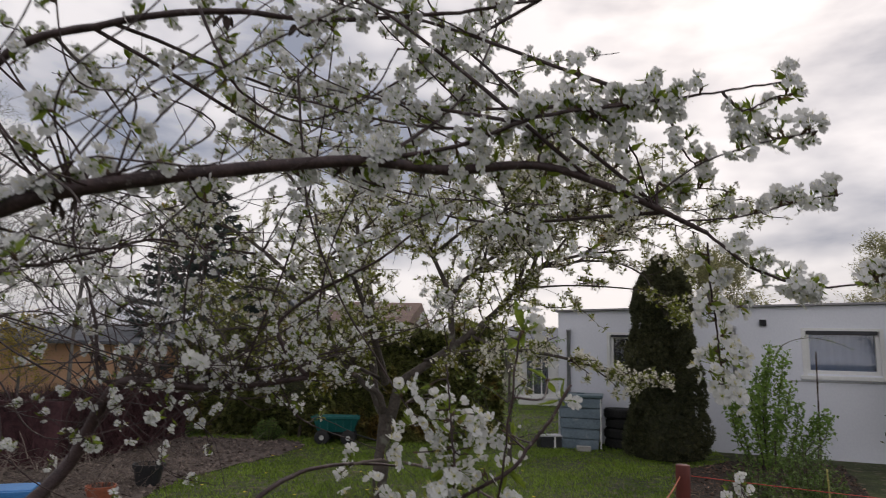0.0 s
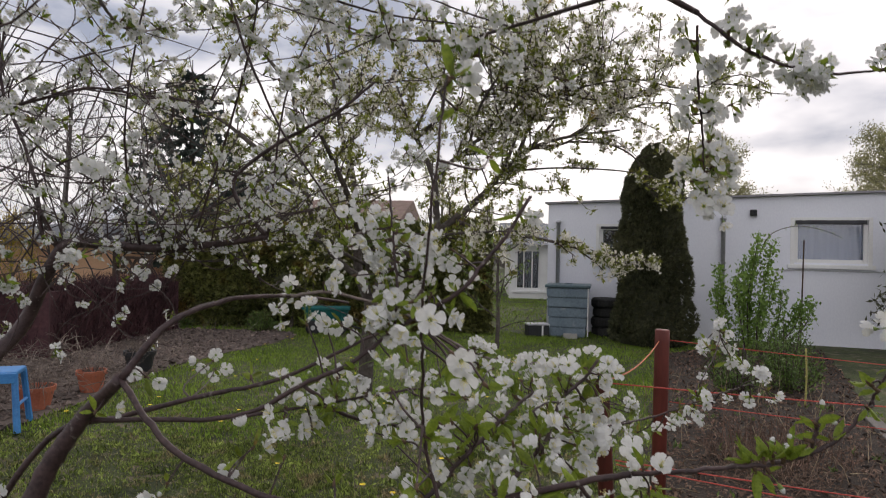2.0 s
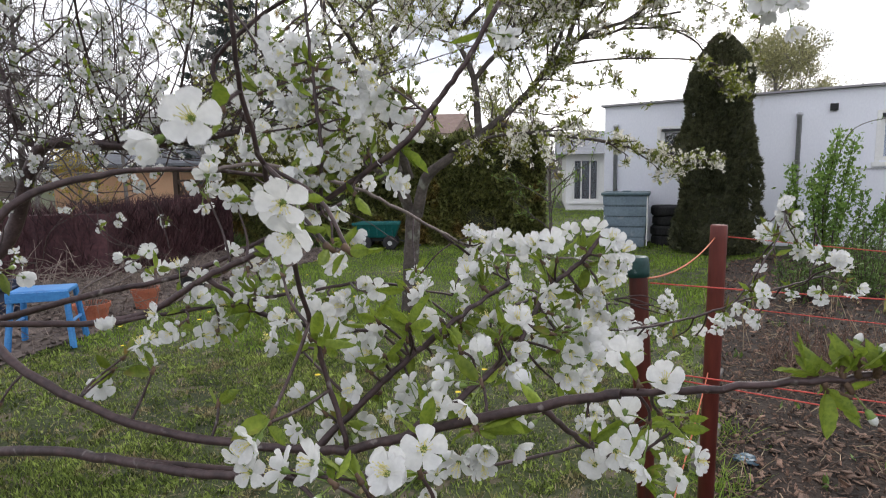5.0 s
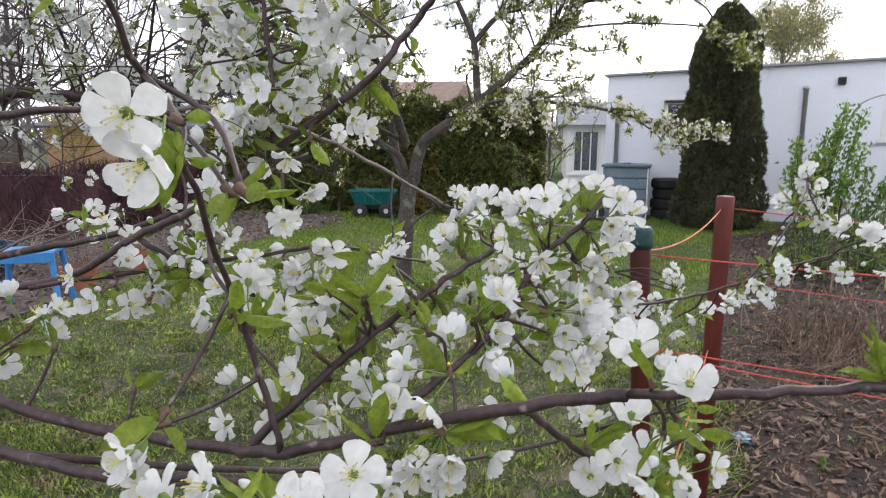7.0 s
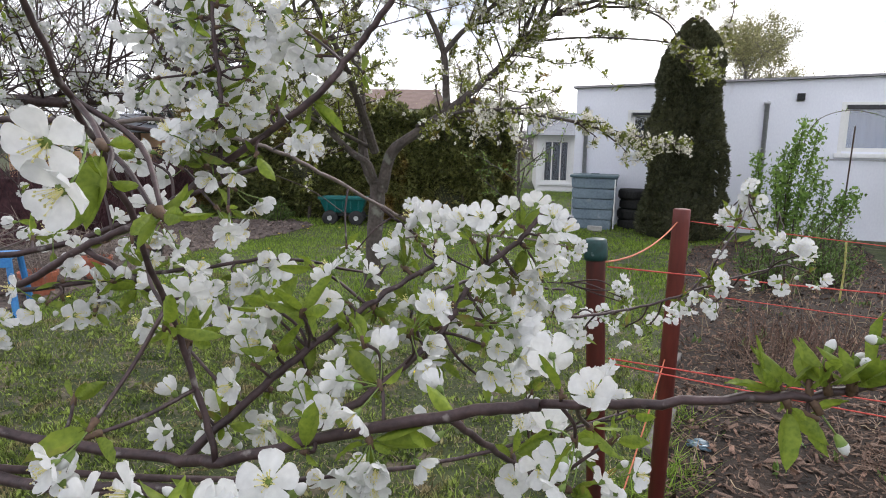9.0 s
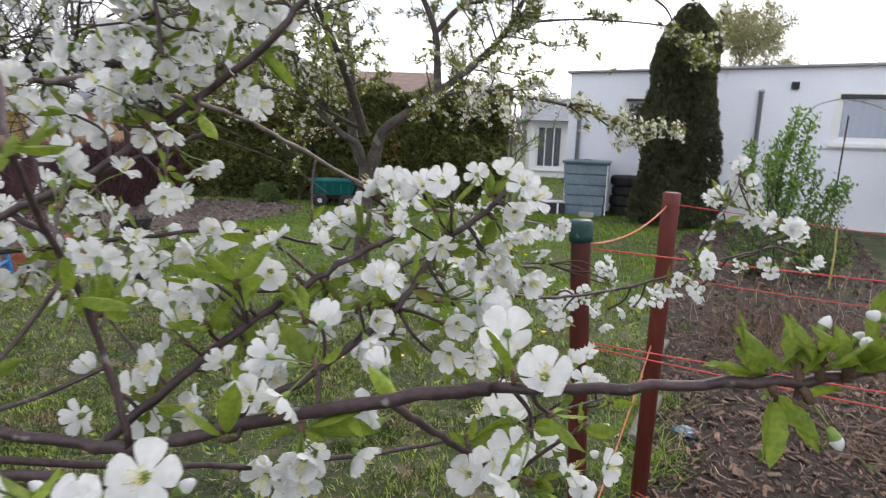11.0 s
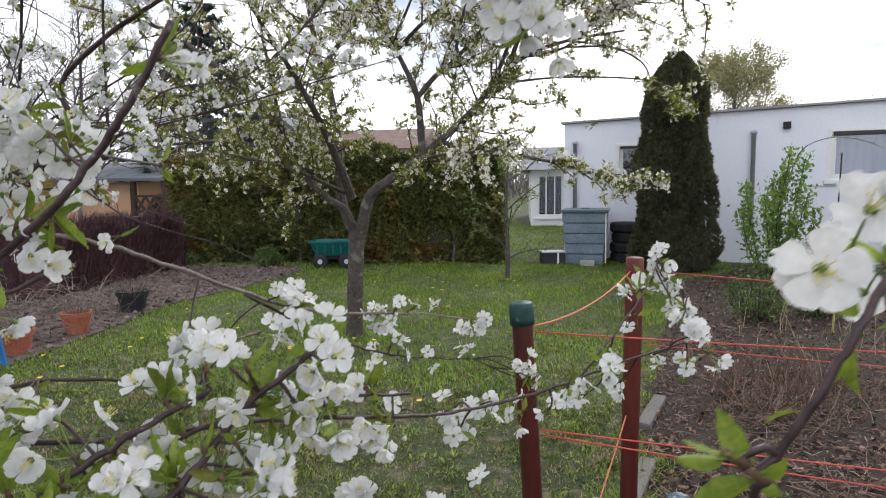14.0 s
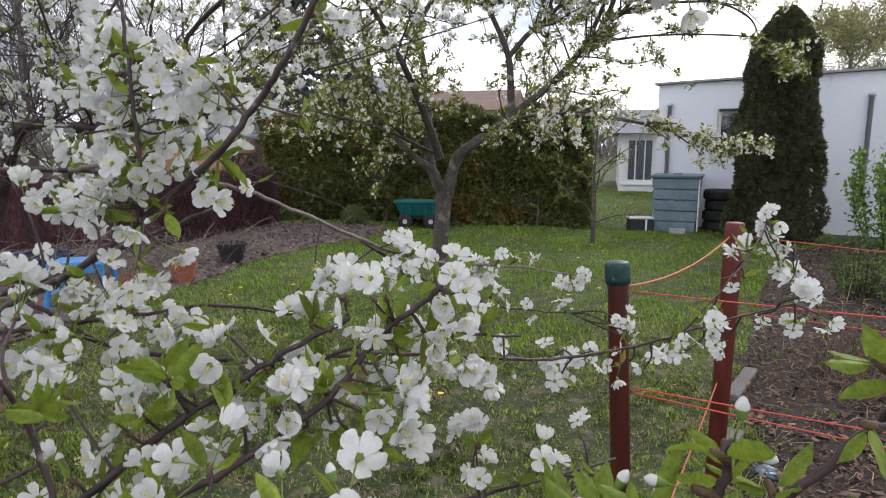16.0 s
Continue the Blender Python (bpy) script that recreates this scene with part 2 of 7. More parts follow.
ROOF_TILE = material("brown_roof", (0.12, 0.075, 0.06), (0.21, 0.14, 0.115), 0.8, 3, 30, 0.5, 0.02)
ROOF_GREY = material("grey_roof", (0.1, 0.11, 0.13), (0.2, 0.21, 0.23), 0.8, 3, 30, 0.5, 0.02)
FENCE_WOOD = material("weathered_board", (0.1, 0.08, 0.07), (0.24, 0.2, 0.175), 0.85, 4, 50, 0.4, 0.004, stretch=(0.15, 1, 1), random_per="object", spread=0.25)
DARK_WOOD = material("dark_stained_wood", (0.03, 0.018, 0.012), (0.09, 0.055, 0.04), 0.7, 3, 40, 0.3, 0.006, stretch=(1, 1, 0.2))
DANDELION = material("dandelion_petal", (0.7, 0.5, 0.02), (0.85, 0.66, 0.05), 0.7, 20, 100, 0, 0.01)
LITTER = material("blue_film", (0.05, 0.1, 0.14), (0.15, 0.23, 0.28), 0.3, 30, 200, 0.5, 0.002, 0.2)
CURTAIN = material("net_curtain", (0.36, 0.4, 0.56), (0.48, 0.52, 0.68), 0.9, 3, 40, 0.2, 0.01, stretch=(6, 6, 0.4))
BLIND = material("roller_blind", (0.03, 0.03, 0.035), (0.06, 0.06, 0.07), 0.6, 3, 30, 0.2, 0.004)
INDOOR = material("dim_room", (0.03, 0.032, 0.04), (0.06, 0.062, 0.07), 0.9, 2, 20, 0.1, 0.004)


def glass_material():
    m = bpy.data.materials.new("window_glass")
    m.use_nodes = True
    n, l = m.node_tree.nodes, m.node_tree.links
    n.clear()
    out, mix = n.new("ShaderNodeOutputMaterial"), n.new("ShaderNodeMixShader")
    clear, shine, fres = n.new("ShaderNodeBsdfTransparent"), n.new("ShaderNodeBsdfGlossy"), n.new("ShaderNodeFresnel")
    clear.inputs["Color"].default_value = (0.86, 0.9, 0.94, 1)
    shine.inputs["Roughness"].default_value = 0.02
    fres.inputs["IOR"].default_value = 1.9
    l.new(fres.outputs[0], mix.inputs[0])
    l.new(clear.outputs[0], mix.inputs[1])
    l.new(shine.outputs[0], mix.inputs[2])
    l.new(mix.outputs[0], out.inputs["Surface"])
    return m


GLASS = glass_material()


# ---- mesh tools ----
class Bag:
    """Collects pieces of mesh with materials, and makes one object of them."""

    def __init__(self):
        self.v, self.f, self.m, self.n = [], [], [], 0

    def add(self, verts, faces, mats=0):
        verts = np.asarray(verts, float)
        self.v.append(verts)
        self.f.extend([tuple(i + self.n for i in f) for f in faces])
        self.m.extend([mats] * len(faces) if isinstance(mats, int) else list(mats))
        self.n += len(verts)
        return self

    def mesh(self, name, materials, smooth=True):
        me = bpy.data.meshes.new(name)
        me.from_pydata(np.concatenate(self.v).tolist() if self.v else [], [], self.f)
        for m in materials:
            me.materials.append(m)
        me.polygons.foreach_set("material_index", np.array(self.m, dtype=np.int32))
        me.polygons.foreach_set("use_smooth", np.full(len(self.f), smooth))
        me.update()
        return me


def as_mesh(name, shape, materials, smooth=False):
    materials = materials if isinstance(materials, (list, tuple)) else [materials]
    if isinstance(shape, Bag):
        return shape.mesh(name, materials, smooth)
    if isinstance(shape, bpy.types.Mesh):
        return shape
    me = bpy.data.meshes.new(name)
    shape.to_mesh(me)
    shape.free()
    for m in materials:
        me.materials.append(m)
    if smooth:
        me.polygons.foreach_set("use_smooth", np.full(len(me.polygons), True))
    return me


def part(name, shape, materials, parent, label="", smooth=False, m=None, kind=""):
    ob = new(name, as_mesh(name, shape, materials, smooth))
    ob.parent = parent
    if m is not None:
        ob.matrix_basis = m
    return tagged(ob, label, kind=kind)


def thing(name, label, category, at=(0, 0, 0), rz=0, group="", kind=""):
    ob = new(name)
    ob.empty_display_size = 0.1
    ob.matrix_basis = pose(*at, 0, 0, rz)
    return tagged(ob, label, category, group, kind)


def box(x0, x1, y0, y1, z0, z1, bevel=0.0, bm=None):
    b = bm or bmesh.new()
    made = bmesh.ops.create_cube(b, size=1.0, matrix=Matrix.LocRotScale(((x0 + x1) / 2, (y0 + y1) / 2, (z0 + z1) / 2), None, (x1 - x0, y1 - y0, z1 - z0)))
    if bevel:
        edges = list({e for v in made["verts"] for e in v.link_edges})
        bmesh.ops.bevel(b, geom=edges, offset=bevel, segments=2, affect="EDGES", profile=0.6)
    return b


def lathe(profile, sides=20, bm=None, at=(0, 0, 0)):
    """A turned shape from (radius, height) rows, closed at both ends where the radius is 0."""
    b = bm or bmesh.new()
    rings = []
    for r, z in profile:
        if r <= 1e-6:
            rings.append([b.verts.new((at[0], at[1], at[2] + z))])
        else:
            rings.append([b.verts.new((at[0] + r * math.cos(2 * math.pi * i / sides), at[1] + r * math.sin(2 * math.pi * i / sides), at[2] + z)) for i in range(sides)])
    for p, q in zip(rings[:-1], rings[1:]):
        for i in range(sides):
            j = (i + 1) % sides
            if len(p) == 1 and len(q) > 1:
                b.faces.new((p[0], q[j], q[i]))
            elif len(q) == 1 and len(p) > 1:
                b.faces.new((p[i], p[j], q[0]))
            elif len(p) > 1:
                b.faces.new((p[i], p[j], q[j], q[i]))
    bmesh.ops.recalc_face_normals(b, faces=b.faces[:])
    return b


def smooth_line(points, per=5):
    """A Catmull-Rom line through the points."""
    p = [np.array(q, float) for q in points]
    p = [2 * p[0] - p[1], *p, 2 * p[-1] - p[-2]]
    out = []
    for a, b, c, d in zip(p[:-3], p[1:-2], p[2:-1], p[3:]):
        for i in range(per):
            t = i / per
            out.append(0.5 * (2 * b + (c - a) * t + (2 * a - 5 * b + 4 * c - d) * t * t + (3 * b - a - 3 * c + d) * t ** 3))
    out.append(p[-2])
    return np.array(out)


def tube(bag, line, r0, r1, sides=6, mat=0, knobs=0.0, rng=None):
    """A tapered tube along a line."""
    line = np.asarray(line, float)
    n = len(line)
    way = np.gradient(line, axis=0)
    way /= np.linalg.norm(way, axis=1)[:, None] + 1e-9
    a = np.zeros_like(way)
    side = np.cross(way[0], (1.0, 0, 0) if abs(way[0][2]) > 0.8 else (0, 0, 1.0))
    for i in range(n):
        side = side - way[i] * (side @ way[i])
        side = side / (math.sqrt(side @ side) + 1e-9)
        a[i] = side
    b = np.cross(way, a)
    r = np.linspace(r0, r1, n)
    if knobs and rng is not None:
        r = r * (1 + knobs * rng.standard_normal(n).clip(-1.5, 2))
    ang = np.arange(sides) * 2 * np.pi / sides
    v = line[:, None] + r[:, None, None] * (np.cos(ang)[None, :, None] * a[:, None] + np.sin(ang)[None, :, None] * b[:, None])
    faces = [(i * sides + k, i * sides + (k + 1) % sides, (i + 1) * sides + (k + 1) % sides, (i + 1) * sides + k) for i in range(n - 1) for k in range(sides)]
    faces += [tuple(range(sides))[::-1], tuple((n - 1) * sides + k for k in range(sides))]
    bag.add(v.reshape(-1, 3), faces, mat)


def unit(v):
    v = np.asarray(v, float)
    return v / (np.linalg.norm(v, axis=-1, keepdims=True) + 1e-12)


def frames_of(zdir, spin):
    """Rotations whose third axis is zdir, turned round it by spin."""
    z = unit(zdir)
    ref = np.where(np.abs(z[:, 2:3]) > 0.95, np.array([[1.0, 0, 0]]), np.array([[0, 0, 1.0]]))
    x = unit(np.cross(ref, z))
    y = np.cross(z, x)
    c, s = np.cos(spin)[:, None], np.sin(spin)[:, None]
    return np.stack([c * x + s * y, -s * x + c * y, z], axis=2)


def stamp(bag, template, pos, zdir, spin, scale):
    """Copies of a template (verts, faces, mats) into a bag."""
    tv, tf, tm = template
    rot = frames_of(np.asarray(zdir, float), np.asarray(spin, float))
    v = np.einsum("nij,mj->nmi", rot, tv) * np.asarray(scale, float)[:, None, None] + np.asarray(pos, float)[:, None]
    k = len(tv)
    bag.v.append(v.reshape(-1, 3))
    off = bag.n
    for i in range(len(v)):
        o = off + i * k
        bag.f.extend([tuple(j + o for j in f) for f in tf])
        bag.m.extend(tm)
    bag.n += len(v) * k


def object_pose(pos, zdir, spin, scale):
    r = frames_of(np.array([zdir], float), np.array([spin]))[0] * scale
    return Matrix(((*r[0], pos[0]), (*r[1], pos[1]), (*r[2], pos[2]), (0, 0, 0, 1)))


# ---- blossom and leaf templates (metres) ----
def blossom_template(seed, opened, rows=7, cols=5, stamens=16, stalk=0.026, size=0.0132):
    """A five-petalled cherry blossom on its stalk: materials petal, stamen, stalk."""
    rng = np.random.default_rng(seed)
    bag = Bag()
    bend = rng.uniform(-0.25, 0.25, 2)
    tip = np.array([bend[0] * stalk, bend[1] * stalk, stalk])
    line = smooth_line([(0, 0, 0), (bend[0] * stalk * 0.2, bend[1] * stalk * 0.2, stalk * 0.5), tip], 2)
    tube(bag, line, 0.00055, 0.00065, 3, 2)
    tilt = Euler((rng.uniform(-0.6, 0.6) * (seed != 1), rng.uniform(-0.6, 0.6) * (seed != 1), 0)).to_matrix()
    tilt = np.array(tilt)

    def put(v, f, m):
        bag.add(np.asarray(v) @ tilt.T + tip, f, m)

    cup = Bag()
    ang = np.arange(5) * 2 * np.pi / 5
    ring = lambda r, z: np.stack([r * np.cos(ang), r * np.sin(ang), np.full(5, z)], 1)
    cv = np.concatenate([ring(0.0008, -0.001), ring(0.0022, 0.002), ring(0.0026, 0.0046)])
    cf = [(i * 5 + k, i * 5 + (k + 1) % 5, (i + 1) * 5 + (k + 1) % 5, (i + 1) * 5 + k) for i in range(2) for k in range(5)]
    cf.append((10, 11, 12, 13, 14))
    put(cv, cf, 2)
    prof_u = np.array([0, 0.2, 0.45, 0.68, 0.86, 0.95, 1.0])
    prof_w = np.array([0.3, 0.55, 0.86, 1.0, 0.9, 0.66, 0.28])
    u = np.array([0, 0.22, 0.46, 0.68, 0.85, 0.95, 1.0]) if rows == 7 else np.array([0, 0.62, 0.96])
    w = np.interp(u, prof_u, prof_w) * size * 0.455
    for k in range(5):
        a = 2 * math.pi * k / 5 + rng.uniform(-0.16, 0.16)
        lift = (1 - opened) * 1.15 + rng.uniform(-0.26, 0.3)
        v = []
        droop = rng.uniform(-0.15, 0.25)
        for i, ui in enumerate(u):
            for c in np.linspace(-1, 1, cols):
                along = size * (0.14 + ui * 0.97 - 0.07 * c * c * max(0.0, ui - 0.55) / 0.45 - 0.05 * (abs(c) < 0.2) * (ui > 0.95))
                x = along * math.cos(lift * min(1, ui * 1.3))
                z = along * math.sin(lift * (0.35 + 0.65 * ui)) + size * (0.2 * c * c * ui - droop * ui * ui * 0.5 + 0.05 * math.sin(5 * ui + 3 * c + k) + 0.035 * math.sin(9 * c + 2 * k) * ui) + 0.004
                y = c * w[i] * (1 + 0.03 * rng.standard_normal())
                v.append((x * math.cos(a) - y * math.sin(a), x * math.sin(a) + y * math.cos(a), z))
        f = [(i * cols + j, i * cols + j + 1, (i + 1) * cols + j + 1, (i + 1) * cols + j) for i in range(rows - 1) for j in range(cols - 1)]
        put(v, f, 0)
    for k in range(stamens):
        a, o = rng.uniform(0, 2 * math.pi), rng.uniform(0.08, 0.5) * (0.5 + 0.5 * opened)
        h = rng.uniform(0.006, 0.0105)
        base = np.array([0.0012 * math.cos(a), 0.0012 * math.sin(a), 0.0045])
        top = base + h * np.array([math.cos(a) * o, math.sin(a) * o, 1.0])
        side = np.array([-math.sin(a), math.cos(a), 0]) * 0.00022
        put([base - side, base + side, top + side * 0.6, top - side * 0.6], [(0, 1, 2, 3)], 1)
        s = 0.00065
        put(top + s * np.array([(1, 0, -0.7), (-0.5, 0.87, -0.7), (-0.5, -0.87, -0.7), (0, 0, 1.1)]), [(0, 1, 3), (1, 2, 3), (2, 0, 3), (0, 2, 1)], 1)
    return np.concatenate(bag.v), bag.f, bag.m


def bud_template(seed, stalk=0.013, size=0.003):
    rng = np.random.default_rng(seed)
    bag = Bag()
    tube(bag, [(0, 0, 0), (0.001, 0, stalk * 0.5), (0.002, 0.001, stalk)], 0.0005, 0.0006, 3, 2)
    sides, rows = 7, [(0.25, -0.2), (0.62, 0.3), (0.75, 0.9), (0.92, 1.6), (0.9, 2.2), (0.55, 2.9), (0.08, 3.3)]
    v = [(0.002 + size * r * math.cos(2 * math.pi * i / sides) * (1 + 0.05 * rng.standard_normal()), 0.001 + size * r * math.sin(2 * math.pi * i / sides), stalk + size * z) for r, z in rows for i in range(sides)]
    f = [(i * sides + k, i * sides + (k + 1) % sides, (i + 1) * sides + (k + 1) % sides, (i + 1) * sides + k) for i in range(len(rows) - 1) for k in range(sides)]
    m = [2 if i < 3 else 0 for i in range(len(rows) - 1) for k in range(sides)]
    bag.add(v, f, m)
    return np.concatenate(bag.v), bag.f, bag.m


def leaf_template(seed, length=0.036, width=0.017, rows=8, cols=5, fold=0.6):
    """A toothed, folded young leaf on a short stalk."""
    rng = np.random.default_rng(seed)
    v, curl = [], rng.uniform(-0.5, 0.4)
    for i, u in enumerate(np.linspace(0, 1, rows)):
        w = width * 0.5 * (math.sin(math.pi * min(1, 0.04 + u * 0.98) ** 0.85) ** 0.8 + 0.02) * (1 + 0.1 * (i % 2))
        for c in np.linspace(-1, 1, cols):
            v.append((c * w, length * curl * u * u * 0.6 + 0.0008 * rng.standard_normal() * u, 0.006 + length * u))
            v[-1] = (v[-1][0], v[-1][1] + fold * abs(c) * w, v[-1][2])
    f = [(i * cols + j, i * cols + j + 1, (i + 1) * cols + j + 1, (i + 1) * cols + j) for i in range(rows - 1) for j in range(cols - 1)]
    bag = Bag().add(v, f, 0)
    tube(bag, [(0, 0, 0), (0, 0, 0.004), (0, 0, 0.009)], 0.0006, 0.0005, 3, 0)
    return np.concatenate(bag.v), bag.f, bag.m


NEAR_BLOSSOMS = [blossom_template(s, o) for s, o in ((1, 0.92), (2, 0.7), (3, 1.05), (4, 0.55), (5, 0.85), (6, 0.35))]
MID_BLOSSOMS = [blossom_template(20 + s, o, 3, 3, 4, 0.018) for s, o in enumerate((0.95, 0.75, 1.0, 0.5))]
BUDS = [bud_template(s) for s in (31, 32, 33)]
LEAVES = [leaf_template(s, l, w) for s, l, w in ((41, 0.036, 0.0135), (42, 0.029, 0.0105), (43, 0.038, 0.0145), (44, 0.022, 0.008))]
FAR_LEAF = (np.array([(0, 0, 0), (-0.0062, 0.003, 0.015), (0, 0.001, 0.016), (0.0062, 0.003, 0.015), (0, 0.004, 0.034)]), [(0, 2, 1), (0, 3, 2), (1, 2, 4), (2, 3, 4)], [0, 0, 0, 0])

BROAD_LEAF = (np.array([(0, 0, 0), (-0.012, 0.004, 0.016), (0, 0.001, 0.018), (0.012, 0.004, 0.016), (0, 0.006, 0.04)]), [(0, 2, 1), (0, 3, 2), (1, 2, 4), (2, 3, 4)], [0, 0, 0, 0])


def far_blossom(seed, opened=0.9):
    rng = np.random.default_rng(seed)
    bag, s = Bag(), 0.0135
    for k in range(5):
        a = 2 * math.pi * k / 5 + rng.uniform(-0.15, 0.15)
        c, q, z = math.cos(a), math.sin(a), (1 - opened) * s + rng.uniform(-0.002, 0.004)
        p = [(0.1, 0, 0), (0.65, -0.42, 0.6), (1.1, 0, 1), (0.65, 0.42, 0.6)]
        bag.add([(s * (x * c - y * q), s * (x * q + y * c), 0.02 + z * h) for x, y, h in p], [(0, 1, 2, 3)], 0)
    return np.concatenate(bag.v), bag.f, bag.m


FAR_BLOSSOMS = [far_blossom(s, o) for s, o in ((51, 0.9), (52, 0.5), (53, 1.0))]


# ---- ground ----
def outline_sheet(name, edge, z, mat, label, step=0.25):
    """A flat bed with a ragged edge, slightly proud of the lawn."""
    rng = np.random.default_rng(len(name))
    pts = []
    for (x0, y0), (x1, y1) in zip(edge, edge[1:] + edge[:1]):
        k = max(2, int(math.hypot(x1 - x0, y1 - y0) / step))
        for i in range(k):
            t = i / k
            pts.append((x0 + (x1 - x0) * t + rng.normal(0, 0.03), y0 + (y1 - y0) * t + rng.normal(0, 0.03), z))
    b = bmesh.new()
    b.faces.new([b.verts.new(p) for p in pts])
    bmesh.ops.triangulate(b, faces=b.faces[:])
    bmesh.ops.recalc_face_normals(b, faces=b.faces[:])
    ob = new(name, as_mesh(name, b, mat))
    return tagged(ob, label, "ground", kind="structure")


ground_bm = bmesh.new()
bmesh.ops.create_grid(ground_bm, x_segments=60, y_segments=60, size=400)
ground = tagged(new("ground", as_mesh("ground", ground_bm, GRASS_GROUND)), "mown spring lawn with worn earthy patches", "ground", kind="structure")

MULCH_EDGE = [(0.72, 2.2), (1.0, 3.1), (1.45, 4.9), (2.1, 7.4), (2.9, 9.9), (4.0, 11.0), (5.6, 10.9), (4.6, 8.2), (3.75, 6.4), (3.35, 4.9), (3.3, 2.0), (2.0, 1.4)]
mulch_bed = outline_sheet("mulch_bed", MULCH_EDGE, 0.012, MULCH, "dark bark mulch bed beside the lawn")
SOIL_EDGE = [(-3.45, 4.2), (-3.45, 6.4), (-3.5, 7.7), (-3.3, 8.9), (-3.0, 9.8), (-2.9, 10.9), (-3.4, 11.4), (-5.4, 11.2), (-5.9, 9.8), (-6.6, 9.3), (-9.0, 6.0), (-8.0, 3.5)]
soil_bed = outline_sheet("soil_bed", SOIL_EDGE, 0.014, SOIL, "bare brown flower bed with dry stems")


def inside(x, y, edge):
    hit = np.zeros(len(x), bool)
    for (x0, y0), (x1, y1) in zip(edge, edge[1:] + edge[:1]):
        c = (y0 > y) != (y1 > y)
        hit ^= c & (x < (x1 - x0) * (y - y0) / (y1 - y0 + 1e-12) + x0)
    return hit


def grass_blades():
    rng = np.random.default_rng(5)
    bag = Bag()
    for count, y0, y1, xs, size, kind_of in ((190000, 1.6, 5.0, 4.5, 1.0, 0), (120000, 5.0, 12.0, 6.5, 1.7, 1), (45000, 12.0, 22.0, 9.0, 3.2, 1)):
        x, y = rng.uniform(-xs * 0.9, xs * 0.62, count), rng.uniform(y0, y1, count)
        thin = np.sin(x * 2.1 + 1.3 * np.sin(y * 1.7)) * np.sin(y * 1.9 + np.sin(x * 1.3)) + 0.7 * np.sin(x * 9.3 + y * 4 + np.sin(y * 5)) * np.sin(y * 10.1 - x * 3) + 0.6 * np.sin(x * 23 + np.sin(y * 17)) * np.sin(y * 27 + np.sin(x * 13))
        bare = thin > (-0.2 if kind_of == 0 else 0.9)
        keep = ~inside(x, y, MULCH_EDGE) & ~inside(x, y, SOIL_EDGE) & (~bare | (rng.random(count) < 0.26)) & (np.abs(x - 0.3) < 0.75 * y + 0.6)
        x, y = x[keep], y[keep]
        n = len(x)
        a, h = rng.uniform(0, 2 * np.pi, n), rng.uniform(0.008, 0.026 if kind_of == 0 else 0.04, n) * (0.8 + 0.2 * size) * (1 + 0.5 * np.sin(x * 3.3 + 1) * np.sin(y * 2.7))
        lean, w = rng.uniform(0.2, 0.9, n) * h, (0.0032 if kind_of == 0 else 0.0024) * size
        p = np.stack([x, y, np.zeros(n)], 1)
        side = np.stack([np.cos(a), np.sin(a), np.zeros(n)], 1) * w
        fall = np.stack([-np.sin(a) * lean, np.cos(a) * lean, h], 1)
        v = np.stack([p - side, p + side, p + fall * np.array([0.4, 0.4, 0.65]) + side * 0.7, p + fall], 1).reshape(-1, 3)
        bag.add(v, [(4 * i, 4 * i + 1, 4 * i + 2) for i in range(n)] + [(4 * i, 4 * i + 2, 4 * i + 3) for i in range(n)], kind_of)
    m = 2600
    x, y = rng.uniform(-3.6, 2.6, m), 1.7 + 4.6 * rng.random(m)
    x, y = np.repeat(x, 8) + rng.normal(0, 0.022, m * 8), np.repeat(y, 8) + rng.normal(0, 0.022, m * 8)
    m = len(x)
    ok = ~inside(x, y, MULCH_EDGE) & ~inside(x, y, SOIL_EDGE)
    x, y = x[ok], y[ok]
    m = len(x)
    stamp(bag, FAR_LEAF, np.stack([x, y, np.full(m, 0.012)], 1), rng.normal(0, 0.8, (m, 3)) + np.array([0, 0, 0.7]), rng.uniform(0, 6.28, m), rng.uniform(0.5, 1.35, m))
    m = 13000
    p = np.stack([rng.uniform(-3.6, 2.6, m), 1.7 + 4.3 * rng.random(m), np.full(m, 0.008)], 1)
    p = p[~inside(p[:, 0], p[:, 1], MULCH_EDGE) & ~inside(p[:, 0], p[:, 1], SOIL_EDGE)]
    m = len(p)
    a, l = rng.uniform(0, 6.28, m), rng.uniform(0.015, 0.06, m)
    d = np.stack([np.cos(a) * l, np.sin(a) * l, rng.uniform(0.0, 0.02, m)], 1)
    s = np.stack([-np.sin(a), np.cos(a), np.zeros(m)], 1) * 0.0018
    bag.add(np.stack([p - s, p + s, p + d], 1).reshape(-1, 3), [(3 * i, 3 * i + 1, 3 * i + 2) for i in range(m)], 2)
    ob = new("grass", bag.mesh("grass", [TURF, GRASS, STRAW], False))
    return tagged(ob, "short green lawn grass with thin patches", "grass", kind="stuff")


grass_blades()


